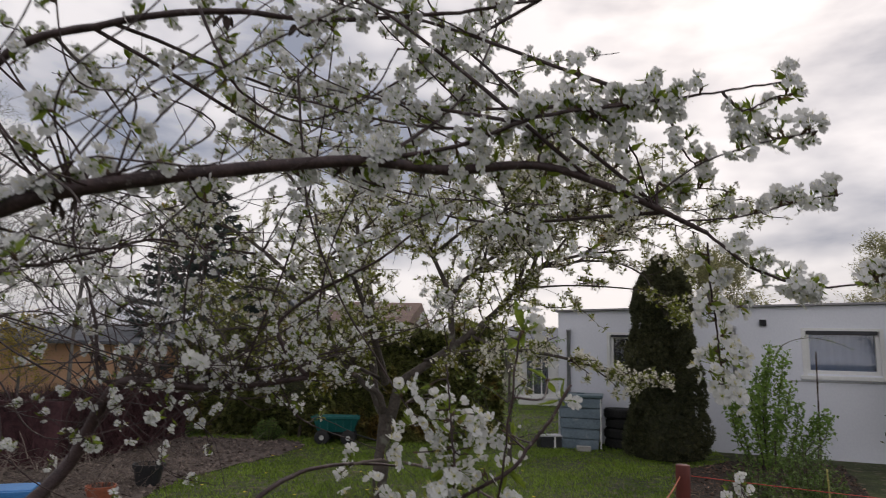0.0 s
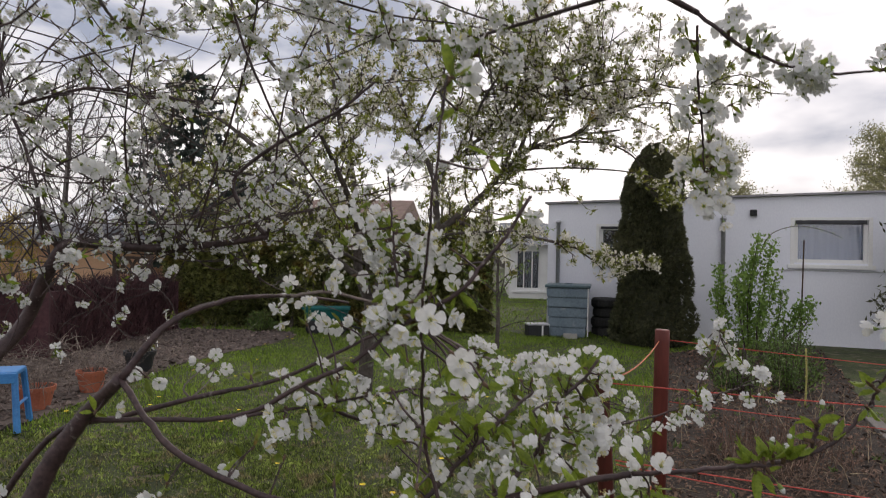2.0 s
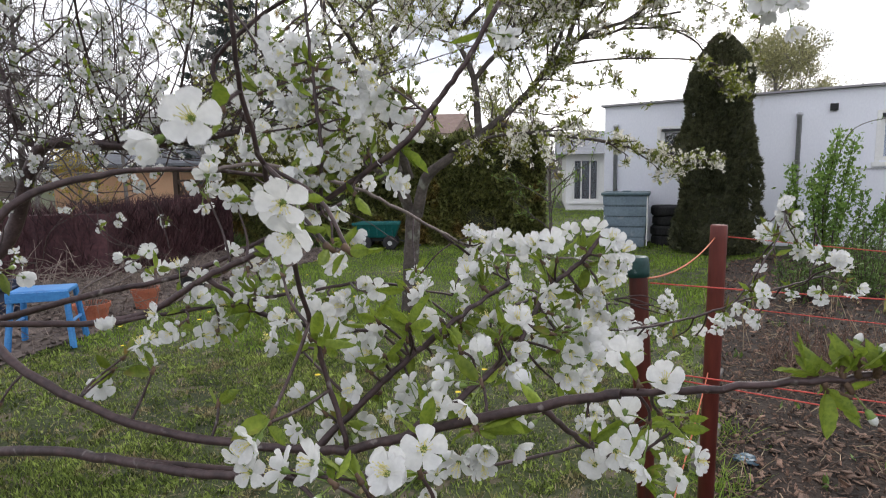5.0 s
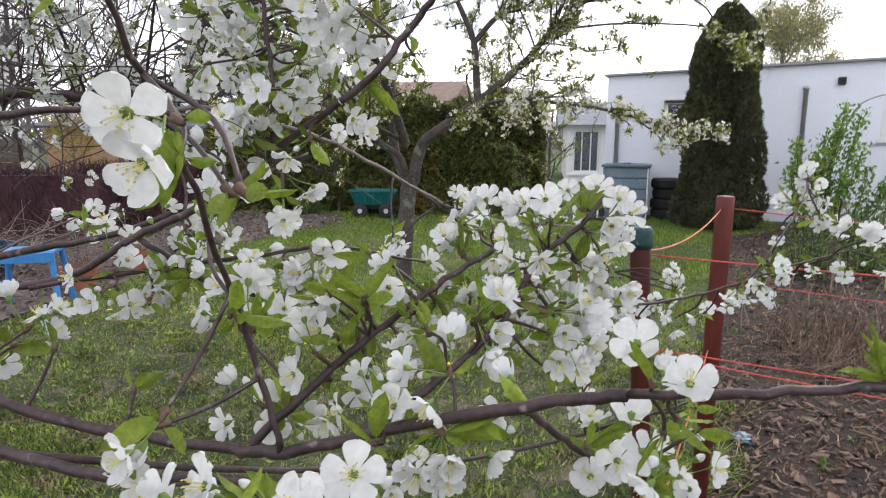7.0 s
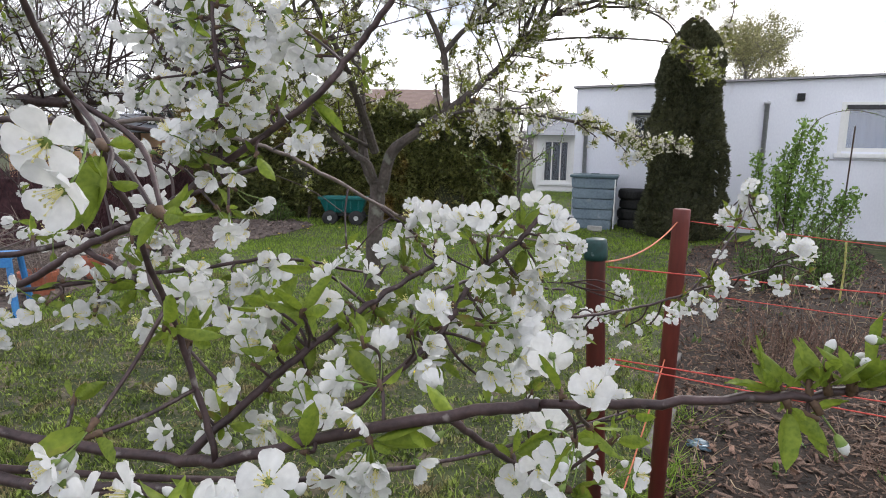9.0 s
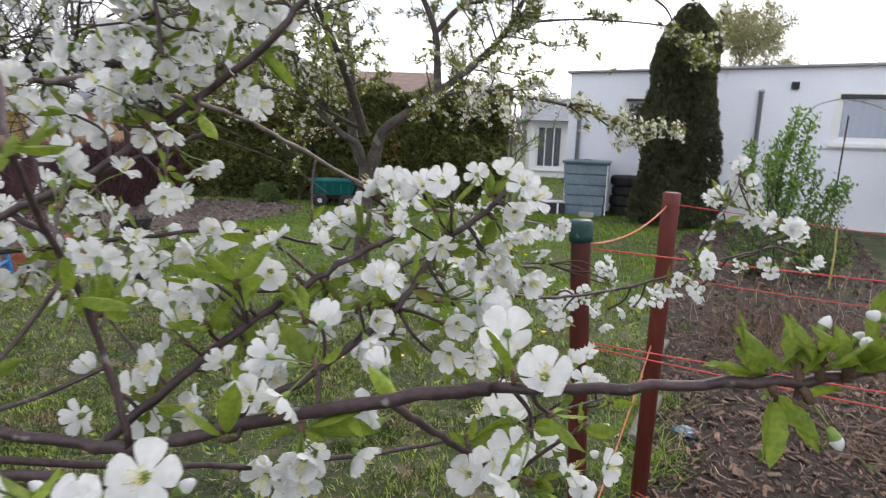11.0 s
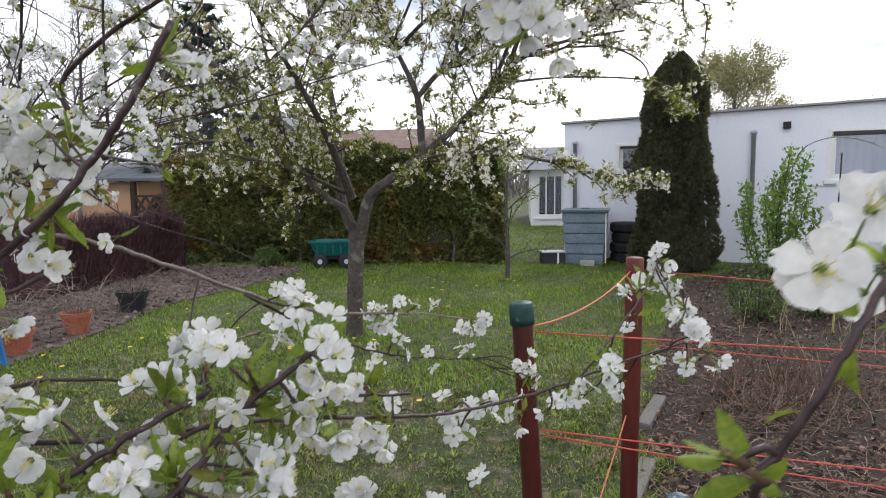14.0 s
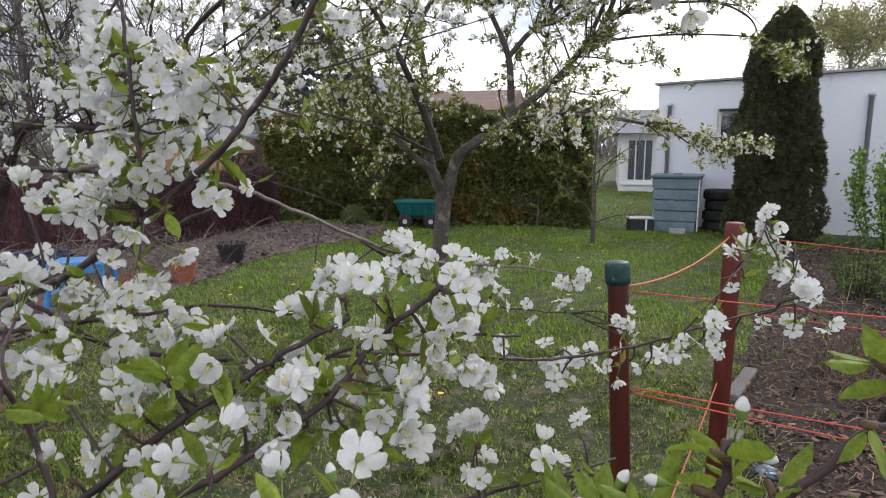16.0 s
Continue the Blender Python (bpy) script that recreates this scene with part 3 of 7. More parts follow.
# ---- white flat-roofed house ----
def window_unit(parent, x0, x1, z0, z1, blind=0.0, bars=0, depth=0.25, curtain=True, bare=False):
    """A window in a wall whose outer face is y = 0: frame, sill, pane, and a blind or curtain behind."""
    win = part("window", box(x0 - 0.03, x1 + 0.03, 0.1, 0.13, z0 - 0.03, z1 + 0.03) if bare else window_frame(x0, x1, z0, z1), WHITE, parent, "white framed window")
    pane = part("pane", box(x0 + 0.05, x1 - 0.05, 0.075, 0.083, z0 + 0.05, z1 - 0.05), GLASS, win)
    pane.visible_shadow = False
    part("sill", box(x0 - 0.1, x1 + 0.1, -0.05, 0.06, z0 - 0.1, z0 - 0.03, 0.006), WHITE, win)
    part("surround", surround(x0, x1, z0, z1), WHITE, win)
    if curtain:
        b = Bag()
        n = 40
        xs = np.linspace(x0 + 0.04, x1 - 0.04, n)
        ys = 0.14 + 0.012 * np.sin(np.arange(n) * 1.3)
        v = np.concatenate([np.stack([xs, ys, np.full(n, z0 + 0.03)], 1), np.stack([xs, ys, np.full(n, z1 - 0.03)], 1)])
        b.add(v, [(i, i + 1, n + i + 1, n + i) for i in range(n - 1)], 0)
        part("curtain", b, [CURTAIN], win, "pale blue-grey net curtain", True)
    else:
        part("backing", box(x0, x1, 0.16, 0.18, z0, z1), INDOOR, win)
    if blind:
        part("blind", box(x0 + 0.02, x1 - 0.02, -0.012, 0.05, z1 - blind, z1 + 0.01, 0.006), BLIND, win, "dark rolled-up shutter edge")
    for i in range(bars):
        xb = x0 + (x1 - x0) * (i + 1) / (bars + 1)
        part("glazing_bar", box(xb - 0.02, xb + 0.02, 0.06, 0.072, z0 + 0.04, z1 - 0.04), WHITE, win)
    return win


def window_frame(x0, x1, z0, z1):
    b = bmesh.new()
    for r in ((x0, x0 + 0.06, z0, z1), (x1 - 0.06, x1, z0, z1), (x0 + 0.06, x1 - 0.06, z0, z0 + 0.06), (x0 + 0.06, x1 - 0.06, z1 - 0.06, z1)):
        box(r[0], r[1], 0.03, 0.1, r[2], r[3], 0.006, b)
    return b


def surround(x0, x1, z0, z1):
    b = bmesh.new()
    for r in ((x0 - 0.06, x0, z0 - 0.03, z1 + 0.05), (x1, x1 + 0.06, z0 - 0.03, z1 + 0.05), (x0, x1, z1, z1 + 0.05)):
        box(r[0], r[1], -0.012, 0.03, r[2], r[3], 0.004, b)
    return b


def wall_with_holes(length, height0, height1, holes, thick=0.3):
    """A wall along x, outer face y = 0, top sloping from height0 to height1, with openings cut right through."""
    xs = sorted({0.0, length, *[h[0] for h in holes], *[h[1] for h in holes]})
    zs = sorted({0.0, *[h[2] for h in holes], *[h[3] for h in holes]})
    top = lambda x: height0 + (height1 - height0) * x / length
    b = bmesh.new()

    def quad(p):
        b.faces.new([b.verts.new(q) for q in p])
    levels = zs + [None]
    for x0, x1 in zip(xs[:-1], xs[1:]):
        for z0, z1 in zip(levels[:-1], levels[1:]):
            za, zb = (top(x0), top(x1)) if z1 is None else (z1, z1)
            cx, cz = (x0 + x1) / 2, (z0 + min(za, zb)) / 2
            if any(h[0] < cx < h[1] and h[2] < cz < h[3] for h in holes):
                continue
            quad([(x0, 0, z0), (x1, 0, z0), (x1, 0, zb), (x0, 0, za)])
            quad([(x1, thick, z0), (x0, thick, z0), (x0, thick, za), (x1, thick, zb)])
    for hx0, hx1, hz0, hz1 in holes:
        quad([(hx0, 0, hz0), (hx0, thick, hz0), (hx1, thick, hz0), (hx1, 0, hz0)])
        quad([(hx0, thick, hz1), (hx0, 0, hz1), (hx1, 0, hz1), (hx1, thick, hz1)])
        quad([(hx0, 0, hz1), (hx0, thick, hz1), (hx0, thick, hz0), (hx0, 0, hz0)])
        quad([(hx1, thick, hz1), (hx1, 0, hz1), (hx1, 0, hz0), (hx1, thick, hz0)])
    quad([(0, thick, 0), (0, 0, 0), (0, 0, height0), (0, thick, height0)])
    quad([(length, 0, 0), (length, thick, 0), (length, thick, height1), (length, 0, height1)])
    quad([(0, 0, height0), (length, 0, height1), (length, thick, height1), (0, thick, height0)])
    bmesh.ops.remove_doubles(b, verts=b.verts[:], dist=0.0005)
    return b


HX, HY, HLEN = 1.42, 12.75, 11.0
HROT = -15.5
h_cos = math.cos(radians(HROT))


def on_house(x):
    """Distance along the wall for a place with that x."""
    return (x - HX) / h_cos


house = thing("house", "white rendered flat-roofed garden house with two windows", "house", (HX, HY, 0), HROT)
W1 = (on_house(5.5), on_house(6.55), 1.4, 2.12)
W2 = (on_house(2.36), on_house(3.1), 1.36, 2.0)
part("wall", wall_with_holes(HLEN, 2.43, 2.72, [W2, W1]), RENDER, house, "white rendered wall with grey streaks")
part("side_wall", box(0.002, 0.3, 0.3, 7.0, 0, 2.42), RENDER, house)
part("back_wall", box(0.3, HLEN, 6.7, 7.0, 0, 2.42), RENDER, house)
part("side_wall", box(HLEN - 0.3, HLEN - 0.002, 0.3, 6.7, 0, 2.42), RENDER, house)
roof_bm = bmesh.new()
roof_v = [roof_bm.verts.new(p) for p in ((-0.06, -0.07, 2.435), (HLEN + 0.06, -0.07, 2.727), (HLEN + 0.06, 7.05, 2.727), (-0.06, 7.05, 2.435))]
roof_face = roof_bm.faces.new(roof_v)
ext = bmesh.ops.extrude_face_region(roof_bm, geom=[roof_face])
bmesh.ops.translate(roof_bm, vec=(0, 0, 0.034), verts=[e for e in ext["geom"] if isinstance(e, bmesh.types.BMVert)])
bmesh.ops.recalc_face_normals(roof_bm, faces=roof_bm.faces[:])
part("roof", roof_bm, FELT, house, "grey felt roof edge")
window_unit(house, *W1, blind=0.06)
window_unit(house, *W2, blind=0.04, curtain=False)
for px, z0, z1 in ((4.42, 0.5, 2.15), (1.62, 0.4, 2.08)):
    pipe_bm = lathe([(0, z0), (0.036, z0), (0.036, z1 - 0.02), (0.05, z1 - 0.02), (0.05, z1 + 0.03), (0, z1 + 0.05)], 12, at=(on_house(px), -0.055, 0))
    part("pipe", pipe_bm, PIPE, house, "grey wall pipe", True)
for px, pz, s in ((4.88, 2.25, 0.055), (6.98, 1.5, 0.045)):
    vent = part("vent", box(on_house(px) - s, on_house(px) + s, -0.05, 0.0, pz - s, pz + s, 0.005), DARK, house, "small dark wall vent")
    for i in range(3):
        zz = pz - s * 0.6 + i * s * 0.6
        part("slat", box(on_house(px) - s * 0.8, on_house(px) + s * 0.8, -0.056, -0.05, zz - 0.01, zz + 0.01), DARK, vent)
part("wall_moulding", box(on_house(5.25), HLEN - 0.05, -0.012, 0.0, 1.255, 1.28, 0.003), PIPE, house, "thin grey moulding along the wall")
seam_x = [on_house(v) for v in (2.05, 3.85, 4.75, 5.3, 7.4)]
for sx in seam_x:
    part("render_seam", box(sx - 0.012, sx + 0.012, -0.004, 0.0, 0.05, 2.4), RENDER, house, "thin grey joint in the render")


# ---- houses beyond the hedge ----
def gabled_house(name, label, at, rz, w, d, eave, ridge, wall, roof, windows, z0=0.0):
    h = thing(name, label, "house", at, rz)
    part("wall", wall_with_holes(w, eave, eave, [(a, b, c, e) for a, b, c, e in windows]), wall, h)
    part("side_wall", box(0.002, 0.3, 0.3, d, 0, eave), wall, h)
    part("side_wall", box(w - 0.3, w - 0.002, 0.3, d, 0, eave), wall, h)
    part("back_wall", box(0.3, w - 0.3, d - 0.3, d, 0, eave), wall, h)
    b = bmesh.new()
    v = [b.verts.new(p) for p in ((-0.3, -0.4, eave), (w + 0.3, -0.4, eave), (w + 0.3, d + 0.4, eave), (-0.3, d + 0.4, eave), (-0.3, d / 2, ridge), (w + 0.3, d / 2, ridge))]
    for f in ((0, 1, 5, 4), (2, 3, 4, 5), (0, 4, 3), (1, 2, 5), (0, 3, 2, 1)):
        b.faces.new([v[i] for i in f])
    bmesh.ops.recalc_face_normals(b, faces=b.faces[:])
    part("roof", b, roof, h)
    for x0, x1, zz0, zz1 in windows:
        window_unit(h, x0, x1, zz0, zz1, bars=2, curtain=False)
    return h


gabled_house("neighbour_house", "white house with grey roof beyond the garden", (0.95, 21.0, 0), 0, 3.6, 6.0, 1.75, 2.6, WHITE, ROOF_GREY,
             [(0.2, 1.0, 0.3, 1.6), (1.2, 2.1, 0.3, 1.6), (2.4, 3.3, 0.7, 1.6)])
gabled_house("brown_roofed_house", "cream house with brown tiled roof behind the hedge", (-8.3, 27.0, 0), -2, 4.6, 6.0, 2.8, 3.85, CREAM_WALL, ROOF_TILE,
             [(0.8, 1.6, 1.3, 2.4), (2.8, 3.6, 1.3, 2.4)])
# cream gable end turned to the garden
gable = thing("gable_house", "cream gabled house with slate roof among the trees", "house", (-12.1, 26.0, 0), 4)
gb = bmesh.new()
gp = [(0, 0, 0), (4.8, 0, 0), (4.8, 0, 2.5), (2.4, 0, 4.4), (0, 0, 2.5)]
gf = gb.faces.new([gb.verts.new(p) for p in gp])
ge = bmesh.ops.extrude_face_region(gb, geom=[gf])
bmesh.ops.translate(gb, vec=(0, 7, 0), verts=[e for e in ge["geom"] if isinstance(e, bmesh.types.BMVert)])
bmesh.ops.recalc_face_normals(gb, faces=gb.faces[:])
part("wall", gb, CREAM_WALL, gable)
for s in (-1, 1):
    rb = bmesh.new()
    e0, e1 = (2.4, 4.44), (2.4 + s * 2.8, 2.24)
    rv = [rb.verts.new((e0[0], -0.3, e0[1])), rb.verts.new((e1[0], -0.3, e1[1])), rb.verts.new((e1[0], 7.3, e1[1])), rb.verts.new((e0[0], 7.3, e0[1]))]
    f0 = rb.faces.new(rv)
    ex = bmesh.ops.extrude_face_region(rb, geom=[f0])
    bmesh.ops.translate(rb, vec=(0, 0, 0.16), verts=[e for e in ex["geom"] if isinstance(e, bmesh.types.BMVert)])
    bmesh.ops.recalc_face_normals(rb, faces=rb.faces[:])
    part("roof", rb, ROOF_GREY, gable)
for x0 in (0.7, 3.0):
    part("window", box(x0, x0 + 0.9, -0.03, 0.02, 1.9, 2.8, 0.01), WHITE, gable)
    part("pane", box(x0 + 0.08, x0 + 0.82, -0.045, -0.032, 2.0, 2.7), INDOOR, gable)

# orange garden building with a dark lattice porch
lodge = thing("orange_lodge", "orange wooden lodge with flat dark roof and lattice porch", "house", (-15.75, 19.3, 0), 0)
part("wall", box(0, 4.6, 0.0, 4, 0, 1.55), ORANGE_WALL, lodge)
lodge_roof = box(-0.4, 5.85, -0.55, 4.4, 0, 0.1, 0.02)
for v in lodge_roof.verts:
    v.co.z += 1.57 + 0.13 * (v.co.y + 0.55)
part("roof", lodge_roof, ROOF_GREY, lodge, "grey sloping sheet roof")
part("wall", box(4.6, 5.72, 1.6, 4, 0, 1.55), ORANGE_WALL, lodge)
for x in (4.7, 5.75):
    part("post", box(x - 0.07, x + 0.07, -0.5, -0.36, 0, 1.56), DARK_WOOD, lodge)
part("handrail", box(4.75, 5.7, -0.48, -0.4, 1.08, 1.15), DARK_WOOD, lodge)
part("bottom_rail", box(4.75, 5.7, -0.48, -0.4, 0.62, 0.69), DARK_WOOD, lodge)
for i in range(3):
    for s in (-1, 1):
        lb = box(-0.035, 0.035, -0.02, 0.02, -0.27, 0.27)
        part("lattice_bar", lb, DARK_WOOD, lodge, m=pose(4.92 + i * 0.31, -0.44 + s * 0.022, 0.885, 0, s * 32, 0))


# ---- hedges and conifers ----
def spray_template(seed, size=0.11, n=7):
    """A flat fan of evergreen scale leaves."""
    rng = np.random.default_rng(seed)
    bag = Bag()
    for i in range(n):
        a = (i / (n - 1) - 0.5) * 1.7 + rng.normal(0, 0.1)
        l = size * (1 - 0.35 * abs(a)) * rng.uniform(0.7, 1.1)
        d = np.array([math.sin(a), rng.normal(0, 0.25), math.cos(a)])
        s = np.array([math.cos(a), 0, -math.sin(a)]) * size * 0.09
        bag.add([np.zeros(3), d * l * 0.55 - s, d * l, d * l * 0.55 + s], [(0, 1, 2, 3)], 0)
    return np.concatenate(bag.v), bag.f, bag.m


SPRAYS = [spray_template(s) for s in (61, 62, 63)]


def clothe(parent, name, pos, normal, mat, rng, size=(0.8, 1.4), label="", lift=0.5, templates=SPRAYS):
    """Sprays over a surface, pointing out and up."""
    bag = Bag()
    which = rng.integers(0, len(templates), len(pos))
    way = unit(normal + np.array([0, 0, lift]) + rng.normal(0, 0.35, pos.shape))
    for k, t in enumerate(templates):
        sel = which == k
        stamp(bag, t, pos[sel], way[sel], rng.uniform(0, 6.28, sel.sum()), rng.uniform(*size, sel.sum()))
    return part(name, bag, [mat], parent, label, kind="stuff")


def thuja_column(at, height, radius, label):
    rng = np.random.default_rng(71)
    t = thing("arborvitae", label, "conifer", at)
    prof = lambda u: radius * (1.08 - 0.46 * u ** 1.2 + 0.035 * np.sin(u * 17)) * np.sqrt(np.clip((1.0 - u) * 6, 0.03, 1))
    n = 15000
    u, a = rng.random(n) ** 0.9, rng.uniform(0, 2 * np.pi, n)
    lump = 1 + 0.09 * np.sin(a * 3 + u * 9) + 0.08 * np.sin(a * 6 + 2 * np.sin(u * 15)) + 0.05 * np.sin(a * 13 - u * 37) + rng.normal(0, 0.035, n)
    r = prof(u) * lump
    pos = np.stack([r * np.cos(a), r * np.sin(a), 0.05 + u * (height - 0.1)], 1)
    clothe(t, "foliage", pos, np.stack([np.cos(a), np.sin(a), np.zeros(n)], 1), THUJA, rng, (0.45, 0.85), "dense dark green scale foliage", 0.9)
    # dark solid filler behind the sprays, coloured as the shaded inside
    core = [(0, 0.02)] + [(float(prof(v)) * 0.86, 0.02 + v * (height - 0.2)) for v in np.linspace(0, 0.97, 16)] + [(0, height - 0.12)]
    part("inner_growth", lathe(core, 18), CONIFER_SHADE, t, smooth=True)
    tb = Bag()
    tube(tb, [(0, 0, 0), (0, 0, 0.3), (0.02, 0, 0.6)], 0.09, 0.07, 8)
    part("trunk", tb, [BARK_OLD], t)
    return t


thuja_column((2.98, 11.05, 0), 3.34, 0.54, "dark green columnar thuja beside the white house")


def hedge(name, label, x0, x1, y, depth, height, count, mat, core_mat, bulge=0.2, seed=81, top=None):
    rng = np.random.default_rng(seed)
    h = thing(name, label, "hedge", ((x0 + x1) / 2, y, 0))
    w = x1 - x0
    n_front = int(count * 0.7)
    x = rng.uniform(-w / 2, w / 2, count)
    z = rng.uniform(0.02, height, count)
    wave = bulge * (np.sin(x * 2.3) * 0.5 + np.sin(x * 5.1 + z * 3) * 0.3 + np.sin(z * 6 + x) * 0.3)
    yy = -depth / 2 - wave + rng.normal(0, 0.03, count)
    nrm = np.tile([0.0, -1.0, 0.0], (count, 1))
    tops = np.arange(count) >= n_front
    yy[tops] = rng.uniform(-depth / 2, depth / 2, tops.sum())
    z[tops] = height + 0.1 * np.sin(x[tops] * 3.1) + 0.06 * np.sin(x[tops] * 9) + rng.normal(0, 0.05, tops.sum())
    nrm[tops] = (0, -0.2, 1)
    clothe(h, "foliage", np.stack([x, yy, z], 1), nrm, mat, rng, (0.7, 1.6), "", -0.15)
    # plain box that fills the hedge; a dark core_mat paints in its inner shade
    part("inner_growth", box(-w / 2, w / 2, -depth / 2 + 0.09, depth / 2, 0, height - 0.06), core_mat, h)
    for i in range(int(w / 0.7)):
        tb = Bag()
        xs = -w / 2 + 0.35 + i * 0.7
        tube(tb, [(xs, -depth / 2 + 0.02, 0), (xs + 0.02, -depth / 2 + 0.04, 0.25), (xs, -depth / 2 + 0.1, 0.55)], 0.035, 0.025, 6)
        part("stem", tb, [BARK_OLD], h)
    return h


# the core colour here is painted shade, darker than the foliage
hedge("conifer_hedge", "tall dark green conifer hedge with bronze tips", -5.8, 0.35, 12.3, 0.9, 1.88, 26000, HEDGE, CONIFER_SHADE)


def barberry_hedge():
    """A dense clipped hedge of bare red-brown twigs, running beside the bed and then away to the side."""
    rng = np.random.default_rng(85)
    h = thing("barberry_hedge", "clipped leafless red-brown hedge behind the soil bed", "hedge", (-5.42, 11.1, 0))
    bag = Bag()
    for start, end, n in (((0, 0), (-0.12, -2.9), 11000), ((-0.12, -2.9), (-4.4, -4.6), 11000)):
        run = np.array(end, float) - np.array(start)
        length = float(np.linalg.norm(run))
        way = run / length
        nrm = np.array([-way[1], way[0]])
        s, off = rng.uniform(0, length, n), rng.uniform(-0.3, 0.3, n)
        base = np.stack([start[0] + way[0] * s + nrm[0] * off, start[1] + way[1] * s + nrm[1] * off, rng.uniform(0.0, 0.88, n)], 1)
        d = rng.normal(0, 0.1, (n, 3))
        d[:, 2] = rng.uniform(0.12, 0.3, n)
        tip = base + d
        tip[:, 2] = np.minimum(tip[:, 2], 1.08 + 0.03 * np.sin(s * 4) + rng.normal(0, 0.02, n))
        side = np.stack([np.cos(s * 50), np.sin(s * 50), np.zeros(n)], 1) * 0.007
        bag.add(np.stack([base - side, base + side, tip], 1).reshape(-1, 3), [(3 * i, 3 * i + 1, 3 * i + 2) for i in range(n)], 0)
        core = box(-0.16, length + 0.1, -0.2, 0.2, 0, 0.85)
        part("inner_growth", core, BARBERRY, h, m=pose(*start, 0, 0, 0, math.degrees(math.atan2(way[1], way[0]))))
    part("fine_growth", bag, [BARBERRY], h, kind="stuff")


barberry_hedge()


def branching(rng, start, way, length, radius, level, lines, tips, spread=0.7, up=0.15, kids=(5, 4, 0), shrink=0.55, gnarl=0.18):
    """Grows a branch with side branches; collects (line, r0, r1, level)."""
    n = 6 if level == 0 else 5
    p, d = np.array(start, float), unit(way)
    pts = [p.copy()]
    for i in range(n - 1):
        d = unit(d + rng.normal(0, gnarl, 3) + np.array([0, 0, up * 0.3]))
        p = p + d * length / (n - 1)
        pts.append(p.copy())
    line = np.array(pts)
    lines.append((line, radius, radius * 0.45, level))
    tips.append((line, level))
    if level < len(kids) and kids[level]:
        for k in range(kids[level]):
            t = rng.uniform(0.25, 0.98) * (n - 1)
            i = min(int(t), n - 2)
            q = line[i] + (line[i + 1] - line[i]) * (t - i)
            side = unit(np.cross(d, rng.normal(0, 1, 3)))
            nd = unit(unit(line[i + 1] - line[i]) * (1 - spread) + side * spread + np.array([0, 0, up]))
            branching(rng, q, nd, length * shrink * rng.uniform(0.7, 1.2), max(radius * 0.5 * (1 - 0.4 * t / n), 0.003), level + 1, lines, tips, spread, up, kids, shrink, gnarl)


def far_tree(name, label, at, height, trunk_r, mat, leaf_mat=None, leaves=0, seed=1, bare=0.35, kids=(9, 7, 5), lean=(0, 0), spread=0.6, limb=0.45, leaf_size=(1.6, 3.2)):
    rng = np.random.default_rng(seed)
    t = thing(name, label, "tree", at)
    trunk = smooth_line([(0, 0, 0), (lean[0] * 0.3 + rng.normal(0, 0.05), lean[1] * 0.3, height * 0.35), (lean[0] * 0.7, lean[1] * 0.7 + rng.normal(0, 0.05), height * 0.7), (lean[0], lean[1], height * 0.97)], 5)
    tb = Bag()
    tube(tb, trunk, trunk_r, trunk_r * 0.15, 8)
    part("trunk", tb, [mat], t)
    lines, tips = [], []
    for k in range(kids[0]):
        u = bare + (0.97 - bare) * (k + rng.random()) / kids[0]
        i = u * (len(trunk) - 1)
        q = trunk[min(int(i), len(trunk) - 1)]
        a = k * 2.4 + rng.normal(0, 0.3)
        branching(rng, q, (math.cos(a), math.sin(a), rng.uniform(0.3, 0.9)), height * limb * (1.1 - 0.65 * u), trunk_r * 0.4 * (1.1 - u * 0.7), 0, lines, tips, spread, 0.2, kids[1:])
    tw = Bag()
    for line, r0, r1, lv in lines:
        if lv == 0:
            lb = Bag()
            tube(lb, line, r0, r1, 5)
            part("limb", lb, [mat], t)
        else:
            tube(tw, line, r0, r1, 3)
    part("fine_growth", tw, [mat], t, kind="stuff")
    if leaf_mat:
        outer = [l for l, lv in tips if lv >= 1]
        bag = Bag()
        pick = rng.integers(0, len(outer), leaves)
        f = rng.random(leaves)
        pos = np.array([outer[i][0] + (outer[i][-1] - outer[i][0]) * g for i, g in zip(pick, f)]) + rng.normal(0, 0.08, (leaves, 3))
        stamp(bag, FAR_LEAF, pos, rng.normal(0, 1, (leaves, 3)) + np.array([0, 0, 0.4]), rng.uniform(0, 6.28, leaves), rng.uniform(*leaf_size, leaves))
        part("crown", bag, [leaf_mat], t, kind="stuff")
    return t


far_tree("budding_tree", "round tree with pale opening leaves behind the white house", (6.5, 19.5, 0), 4.65, 0.12, BARK_PALE, BUDDING, 32000, 91, 0.3, (18, 10, 5), limb=0.4, leaf_size=(1.4, 2.8))
far_tree("budding_tree", "budding tree with pale leaves behind the flat roof", (12.6, 20.5, 0), 5.0, 0.12, BARK_PALE, BUDDING, 28000, 92, 0.3, (18, 10, 5), limb=0.4, leaf_size=(1.4, 2.8))
for i, (x, y, hgt) in enumerate(((-11.8, 17.5, 5.6), (-13.5, 16.0, 5.0), (-10.4, 19.5, 6.5), (-17.5, 20.5, 6.5), (-18.0, 16.0, 6.0), (-13.6, 13.4, 4.6))):
    far_tree("bare_tree", "slender leafless tree with pale grey trunk", (x, y, 0), hgt, 0.06 + 0.01 * (i % 3), BARK_PALE, None, 0, 100 + i, 0.22, (14, 8, 6), (0.6 * math.sin(i * 2.0), 0.1), 0.55, 0.38)
